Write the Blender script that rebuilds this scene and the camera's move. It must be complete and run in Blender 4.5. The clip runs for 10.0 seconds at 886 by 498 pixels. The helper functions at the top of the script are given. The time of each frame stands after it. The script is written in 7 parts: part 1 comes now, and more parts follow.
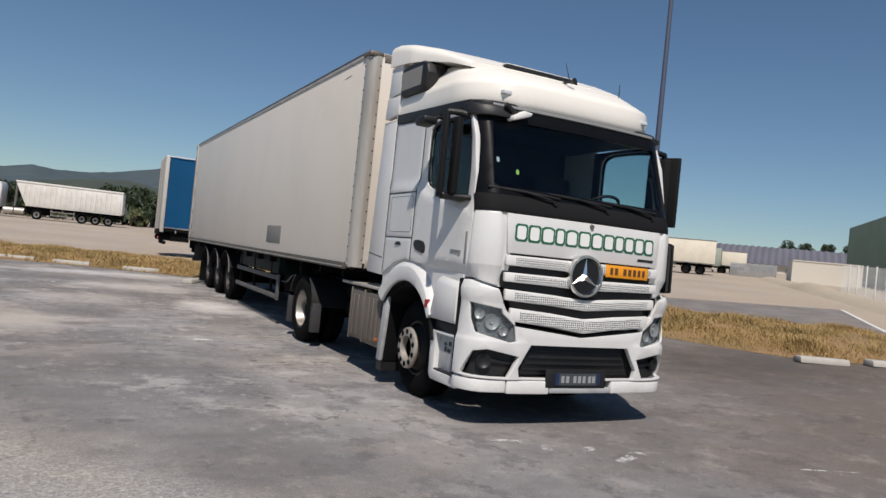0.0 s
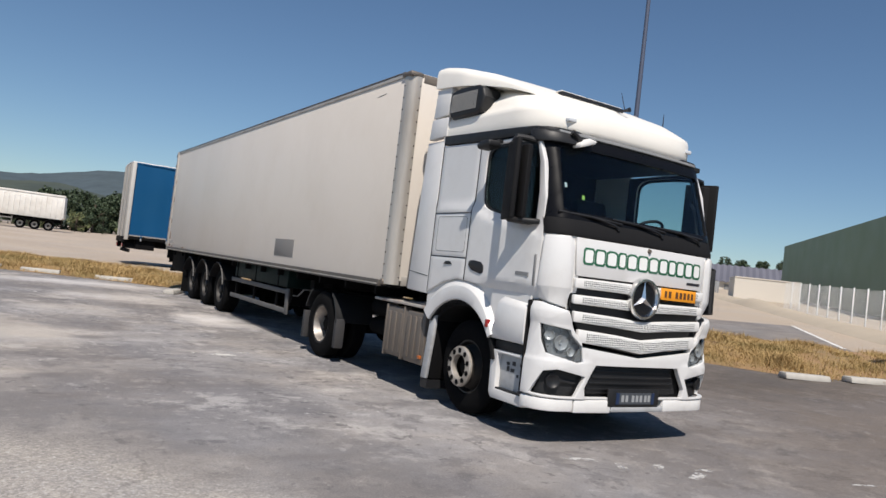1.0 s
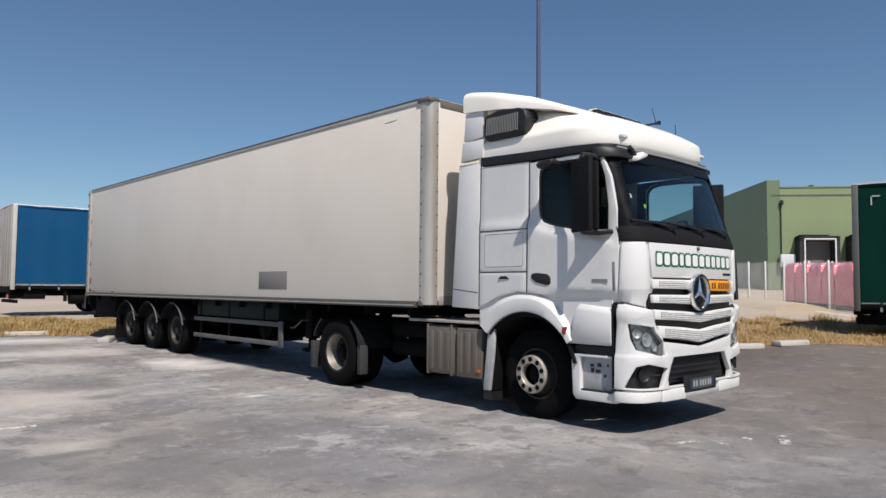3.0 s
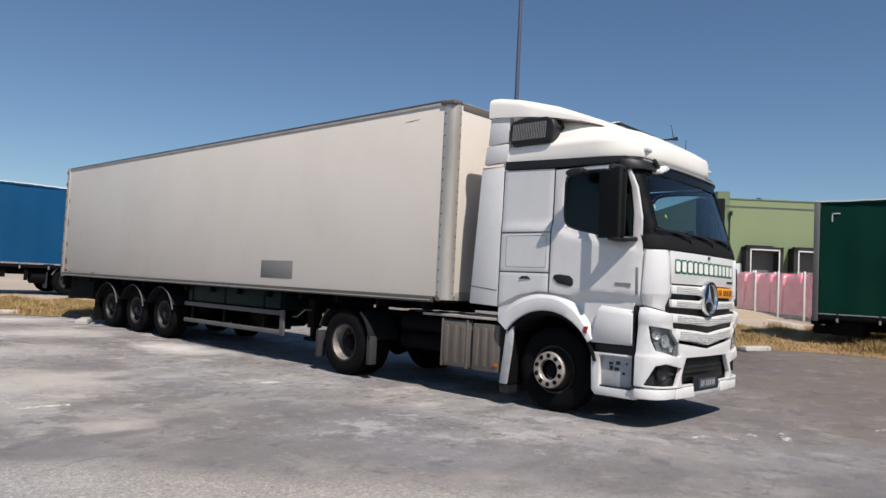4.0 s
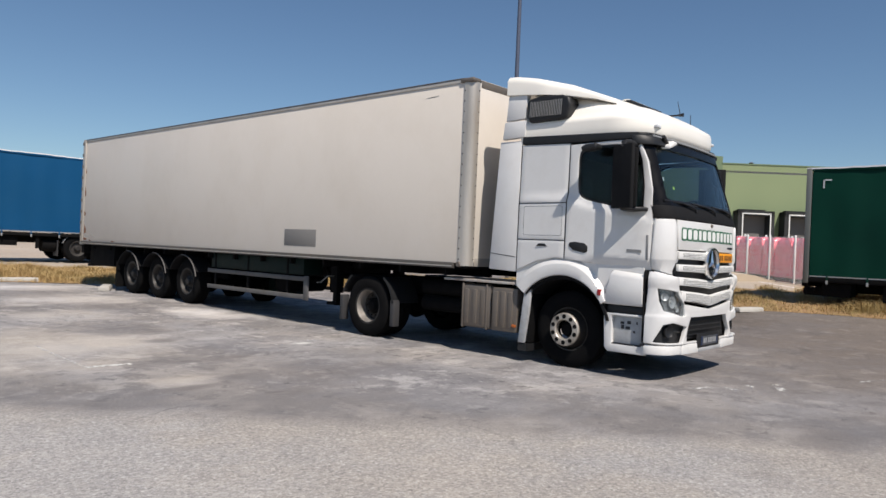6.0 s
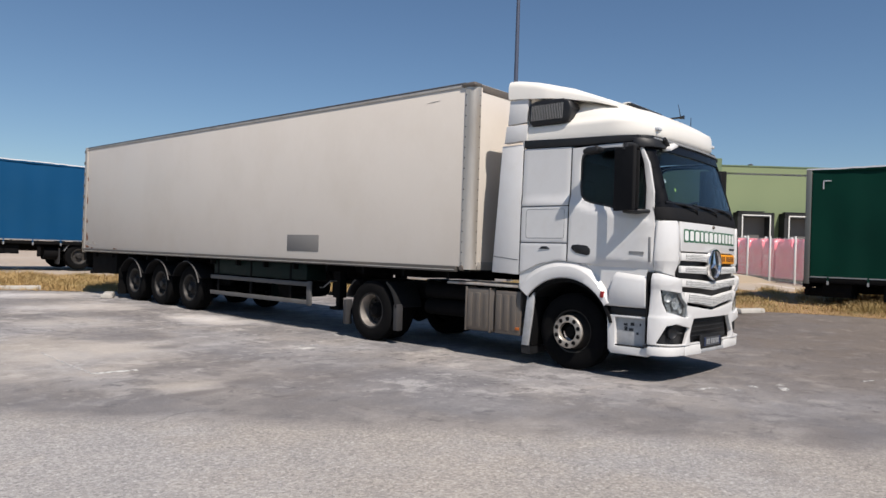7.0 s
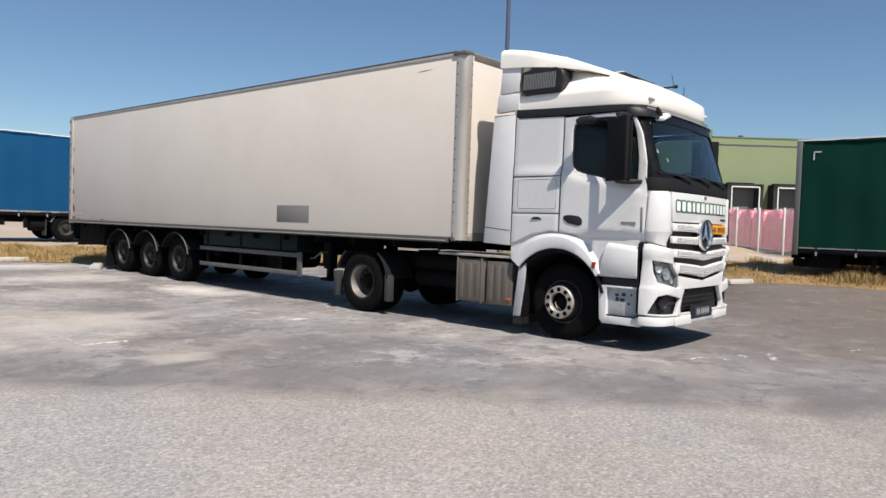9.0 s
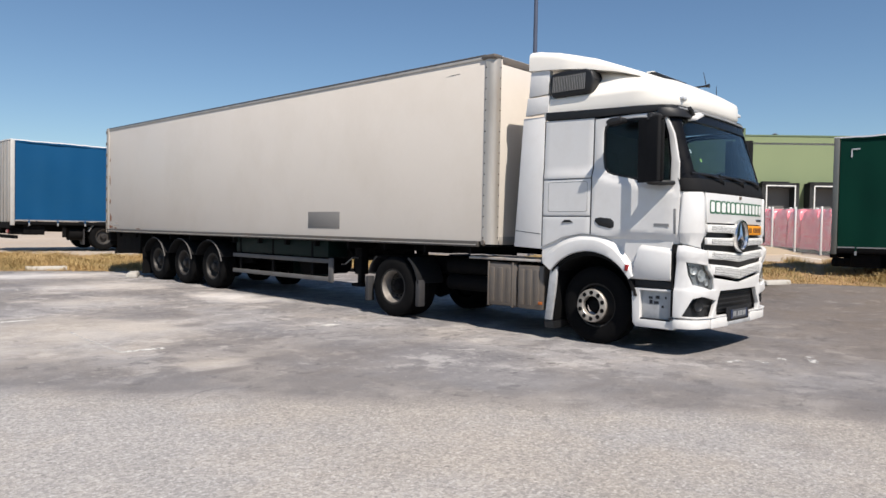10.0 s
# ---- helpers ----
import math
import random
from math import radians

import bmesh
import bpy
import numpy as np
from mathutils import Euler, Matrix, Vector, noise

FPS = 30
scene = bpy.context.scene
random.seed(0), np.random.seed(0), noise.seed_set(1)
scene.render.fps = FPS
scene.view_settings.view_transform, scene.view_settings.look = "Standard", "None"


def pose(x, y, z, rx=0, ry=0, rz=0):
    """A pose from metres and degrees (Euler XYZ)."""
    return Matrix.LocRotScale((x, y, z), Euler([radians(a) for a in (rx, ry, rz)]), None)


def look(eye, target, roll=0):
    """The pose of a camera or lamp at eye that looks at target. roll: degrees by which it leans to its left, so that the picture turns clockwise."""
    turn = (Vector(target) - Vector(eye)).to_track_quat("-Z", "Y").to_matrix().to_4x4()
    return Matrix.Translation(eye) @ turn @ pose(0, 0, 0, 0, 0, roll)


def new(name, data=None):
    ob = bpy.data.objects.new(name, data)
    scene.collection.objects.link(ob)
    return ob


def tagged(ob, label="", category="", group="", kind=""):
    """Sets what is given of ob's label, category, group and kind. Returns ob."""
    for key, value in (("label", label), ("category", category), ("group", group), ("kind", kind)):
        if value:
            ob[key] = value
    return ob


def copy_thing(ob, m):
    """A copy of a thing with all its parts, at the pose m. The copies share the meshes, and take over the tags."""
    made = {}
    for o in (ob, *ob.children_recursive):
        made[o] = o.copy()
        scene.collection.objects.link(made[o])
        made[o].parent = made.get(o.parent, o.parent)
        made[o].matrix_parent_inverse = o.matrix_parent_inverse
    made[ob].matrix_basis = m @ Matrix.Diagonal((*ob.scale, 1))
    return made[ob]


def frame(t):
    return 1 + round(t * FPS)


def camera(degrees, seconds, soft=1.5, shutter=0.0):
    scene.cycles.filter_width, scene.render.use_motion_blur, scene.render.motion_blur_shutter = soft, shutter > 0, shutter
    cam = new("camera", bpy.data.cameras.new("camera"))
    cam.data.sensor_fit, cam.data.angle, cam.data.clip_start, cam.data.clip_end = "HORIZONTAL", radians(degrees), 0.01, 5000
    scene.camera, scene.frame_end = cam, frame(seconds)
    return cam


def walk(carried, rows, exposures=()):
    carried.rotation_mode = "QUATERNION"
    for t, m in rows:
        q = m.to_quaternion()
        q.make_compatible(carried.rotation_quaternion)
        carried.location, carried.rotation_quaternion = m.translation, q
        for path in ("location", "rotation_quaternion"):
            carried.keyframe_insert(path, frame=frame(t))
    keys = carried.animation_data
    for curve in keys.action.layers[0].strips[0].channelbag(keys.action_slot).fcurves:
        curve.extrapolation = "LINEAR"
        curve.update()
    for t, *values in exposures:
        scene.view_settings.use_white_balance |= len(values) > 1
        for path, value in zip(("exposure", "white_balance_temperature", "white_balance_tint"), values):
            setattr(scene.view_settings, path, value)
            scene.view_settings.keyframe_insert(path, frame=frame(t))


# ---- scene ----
cam = camera(63.3, 10.0)
PATH = [
    (0, (-0.052, 0.262, 1.526), (0.878, 2.033, 1.541), 5.7),
    (0.3, (-0.397, 0.419, 1.517), (0.654, 2.121, 1.535), 5.2),
    (0.5, (-0.623, 0.52, 1.511), (0.365, 2.258, 1.565), 6.5),
    (0.6, (-0.732, 0.565, 1.508), (0.267, 2.295, 1.601), 6.3),
    (0.8, (-0.946, 0.647, 1.504), (0.02, 2.397, 1.58), 5.7),
    (1, (-1.157, 0.741, 1.5), (-0.092, 2.433, 1.561), 6.6),
    (1.2, (-1.366, 0.861, 1.499), (-0.23, 2.505, 1.586), 5.6),
    (1.5, (-1.677, 1.058, 1.496), (-0.589, 2.735, 1.489), 4.9),
    (1.7, (-1.884, 1.183, 1.487), (-0.81, 2.87, 1.475), 6.7),
    (1.8, (-1.988, 1.245, 1.482), (-0.867, 2.901, 1.522), 6.8),
    (2, (-2.189, 1.365, 1.474), (-0.907, 2.894, 1.612), 4.9),
    (2.2, (-2.38, 1.479, 1.473), (-1.049, 2.967, 1.583), 3.7),
    (2.5, (-2.658, 1.633, 1.476), (-1.347, 3.14, 1.589), 4.3),
    (2.7, (-2.847, 1.727, 1.476), (-1.521, 3.221, 1.582), 2.1),
    (3.8, (-3.884, 2.22, 1.473), (-2.428, 3.585, 1.605), 1.4),
    (4, (-4.066, 2.29, 1.472), (-2.589, 3.635, 1.569), 2.8),
    (4.2, (-4.24, 2.315, 1.47), (-2.784, 3.679, 1.617), 2.2),
    (4.3, (-4.319, 2.307, 1.469), (-2.879, 3.688, 1.607), 2.4),
    (4.5, (-4.458, 2.28, 1.467), (-2.909, 3.544, 1.507), 2.3),
    (4.8, (-4.601, 2.218, 1.464), (-3.114, 3.555, 1.496), 2),
    (5, (-4.674, 2.176, 1.465), (-3.168, 3.492, 1.419), 2.6),
    (5.2, (-4.745, 2.152, 1.475), (-3.254, 3.484, 1.422), 2.4),
    (5.5, (-4.82, 2.135, 1.489), (-3.312, 3.448, 1.506), 2.4),
    (5.7, (-4.844, 2.132, 1.489), (-3.349, 3.461, 1.486), 2.5),
    (6.8, (-4.923, 2.133, 1.479), (-3.415, 3.446, 1.498), 2.1),
    (7, (-4.933, 2.135, 1.476), (-3.435, 3.461, 1.489), 1.9),
    (7.2, (-4.933, 2.14, 1.472), (-3.438, 3.468, 1.473), 1.7),
    (7.5, (-4.921, 2.154, 1.464), (-3.416, 3.47, 1.447), 2),
    (7.7, (-4.918, 2.163, 1.461), (-3.413, 3.48, 1.438), 1.6),
    (8, (-4.914, 2.175, 1.459), (-3.419, 3.503, 1.416), 1.8),
    (8.5, (-4.911, 2.187, 1.459), (-3.389, 3.483, 1.4), 1.9),
    (8.7, (-4.912, 2.185, 1.46), (-3.39, 3.481, 1.395), 1.7),
    (9, (-4.914, 2.178, 1.461), (-3.397, 3.48, 1.396), 1.9),
    (9.5, (-4.91, 2.172, 1.466), (-3.397, 3.479, 1.407), 1.5),
    (10, (-4.91, 2.194, 1.468), (-3.449, 3.558, 1.412), 1.1),
]
EXPOSURES = [(0.0, -0.21, 6550, 11), (0.5, -0.20, 6500, 11), (1.0, 0.05, 6500, 11), (1.5, 0.05, 6500, 11), (2.5, 0.04, 6450, 11), (4.5, 0.06, 6500, 12), (5.0, 0.08, 6800, 12), (5.5, 0.08, 6550, 11),
             (7.0, 0.06, 6550, 12), (8.0, 0.08, 6600, 11), (8.5, 0.07, 6650, 11), (9.0, 0.25, 6600, 11), (10.0, 0.30, 6600, 11)]
walk(cam, [(t, look(eye, target, roll)) for t, eye, target, roll in PATH], EXPOSURES)

# ---- light ----
SUN_DIR = Vector((-0.31, -0.66, 1.0)).normalized()   # towards the sun
world = bpy.data.worlds.new("sky_world")
scene.world = world
world.use_nodes = True
wn = world.node_tree.nodes
sky = wn.new("ShaderNodeTexSky")
sky.sky_type = "NISHITA"
sky.sun_disc = False
sky.sun_elevation = math.asin(SUN_DIR.z)
sky.sun_rotation = math.atan2(SUN_DIR.x, SUN_DIR.y)
sky.air_density, sky.dust_density, sky.ozone_density = 1.0, 0.03, 2.2
bg = wn["Background"]
bg.inputs["Strength"].default_value = 0.075
gain = wn.new("ShaderNodeMix")
gain.data_type, gain.blend_type = "RGBA", "MULTIPLY"
gain.inputs["Factor"].default_value = 1.0
gain.inputs["B"].default_value = (0.865, 0.99, 1.075, 1)   # the clear deep blue of a dry summer sky
world.node_tree.links.new(sky.outputs[0], gain.inputs["A"])
world.node_tree.links.new(gain.outputs["Result"], bg.inputs[0])
sun = new("sun", bpy.data.lights.new("sun", "SUN"))
sun.data.energy, sun.data.angle, sun.data.color = 5.0, radians(0.5), (1.0, 0.93, 0.84)
sun.matrix_basis = look(SUN_DIR * 60, (0, 0, 0))


# ---- materials ----
def pbr(name, col, rough=0.6, metal=0.0, var=0.12, scale=3.0, fine=60.0, bump=0.05, dirt=None, dirt_amt=0.0, dirt_scale=1.2, coat=0.0, island=0.0, spec=0.5, stretch=(1, 1, 1)):
    """A surface with variation at two scales, fine relief and patchy dirt."""
    m = bpy.data.materials.new(name)
    m.use_nodes = True
    nt = m.node_tree
    n, l = nt.nodes, nt.links
    b = n["Principled BSDF"]
    geo = n.new("ShaderNodeNewGeometry")
    mp = n.new("ShaderNodeMapping")
    mp.inputs["Scale"].default_value = stretch
    l.new(geo.outputs["Position"], mp.inputs["Vector"])
    big = n.new("ShaderNodeTexNoise")
    big.inputs["Scale"].default_value = scale
    big.inputs["Detail"].default_value = 5.0
    l.new(mp.outputs[0], big.inputs["Vector"])
    small = n.new("ShaderNodeTexNoise")
    small.inputs["Scale"].default_value = fine
    small.inputs["Detail"].default_value = 3.0
    l.new(mp.outputs[0], small.inputs["Vector"])
    mul = n.new("ShaderNodeMath")
    mul.operation = "MULTIPLY_ADD"
    l.new(big.outputs["Fac"], mul.inputs[0])
    mul.inputs[1].default_value = 1.4 * var
    add = n.new("ShaderNodeMath")
    add.operation = "MULTIPLY_ADD"
    l.new(small.outputs["Fac"], add.inputs[0])
    add.inputs[1].default_value = 0.6 * var
    add.inputs[2].default_value = 1.0 - var
    l.new(add.outputs[0], mul.inputs[2])
    last = mul.outputs[0]
    if island:
        isl = n.new("ShaderNodeMath")
        isl.operation = "MULTIPLY_ADD"
        l.new(geo.outputs["Random Per Island"], isl.inputs[0])
        isl.inputs[1].default_value = island
        l.new(last, isl.inputs[2])
        last = isl.outputs[0]
    base = n.new("ShaderNodeMix")
    base.data_type = "RGBA"
    base.blend_type = "MULTIPLY"
    base.inputs["Factor"].default_value = 1.0
    base.inputs["A"].default_value = (*col, 1)
    l.new(last, base.inputs["B"])
    out = base.outputs["Result"]
    if dirt:
        dn = n.new("ShaderNodeTexNoise")
        dn.inputs["Scale"].default_value = dirt_scale
        dn.inputs["Detail"].default_value = 8.0
        dn.inputs["Roughness"].default_value = 0.65
        l.new(mp.outputs[0], dn.inputs["Vector"])
        rp = n.new("ShaderNodeMapRange")
        rp.inputs["From Min"].default_value = 0.45
        rp.inputs["From Max"].default_value = 0.75
        rp.inputs["To Max"].default_value = dirt_amt
        l.new(dn.outputs["Fac"], rp.inputs["Value"])
        dm = n.new("ShaderNodeMix")
        dm.data_type = "RGBA"
        dm.inputs["B"].default_value = (*dirt, 1)
        l.new(rp.outputs[0], dm.inputs["Factor"])
        l.new(out, dm.inputs["A"])
        out = dm.outputs["Result"]
    l.new(out, b.inputs["Base Color"])
    rr = n.new("ShaderNodeMapRange")
    rr.inputs["To Min"].default_value = max(0.02, rough - 0.12)
    rr.inputs["To Max"].default_value = min(1.0, rough + 0.12)
    l.new(big.outputs["Fac"], rr.inputs["Value"])
    l.new(rr.outputs[0], b.inputs["Roughness"])
    b.inputs["Metallic"].default_value = metal
    b.inputs["Specular IOR Level"].default_value = spec
    b.inputs["Coat Weight"].default_value = coat
    b.inputs["Coat Roughness"].default_value = 0.08
    if bump:
        bp = n.new("ShaderNodeBump")
        bp.inputs["Strength"].default_value = bump
        bp.inputs["Distance"].default_value = 0.01
        l.new(small.outputs["Fac"], bp.inputs["Height"])
        l.new(bp.outputs[0], b.inputs["Normal"])
    return m


def glass(name, tint, rough=0.02):
    m = bpy.data.materials.new(name)
    m.use_nodes = True
    n, l = m.node_tree.nodes, m.node_tree.links
    n.remove(n["Principled BSDF"])
    tr, gl, lw, mx = (n.new("ShaderNode" + k) for k in ("BsdfTransparent", "BsdfGlossy", "LayerWeight", "MixShader"))
    tr.inputs["Color"].default_value = (*tint, 1)
    gl.inputs["Roughness"].default_value = rough
    pw = n.new("ShaderNodeMath")
    pw.operation = "POWER"
    pw.inputs[1].default_value = 5.0
    l.new(lw.outputs["Facing"], pw.inputs[0])
    ma = n.new("ShaderNodeMath")
    ma.operation = "MULTIPLY_ADD"
    ma.inputs[1].default_value, ma.inputs[2].default_value = 0.85, 0.022
    l.new(pw.outputs[0], ma.inputs[0])
    l.new(ma.outputs[0], mx.inputs[0])
    l.new(tr.outputs[0], mx.inputs[1])
    l.new(gl.outputs[0], mx.inputs[2])
    l.new(mx.outputs[0], n["Material Output"].inputs["Surface"])
    return m


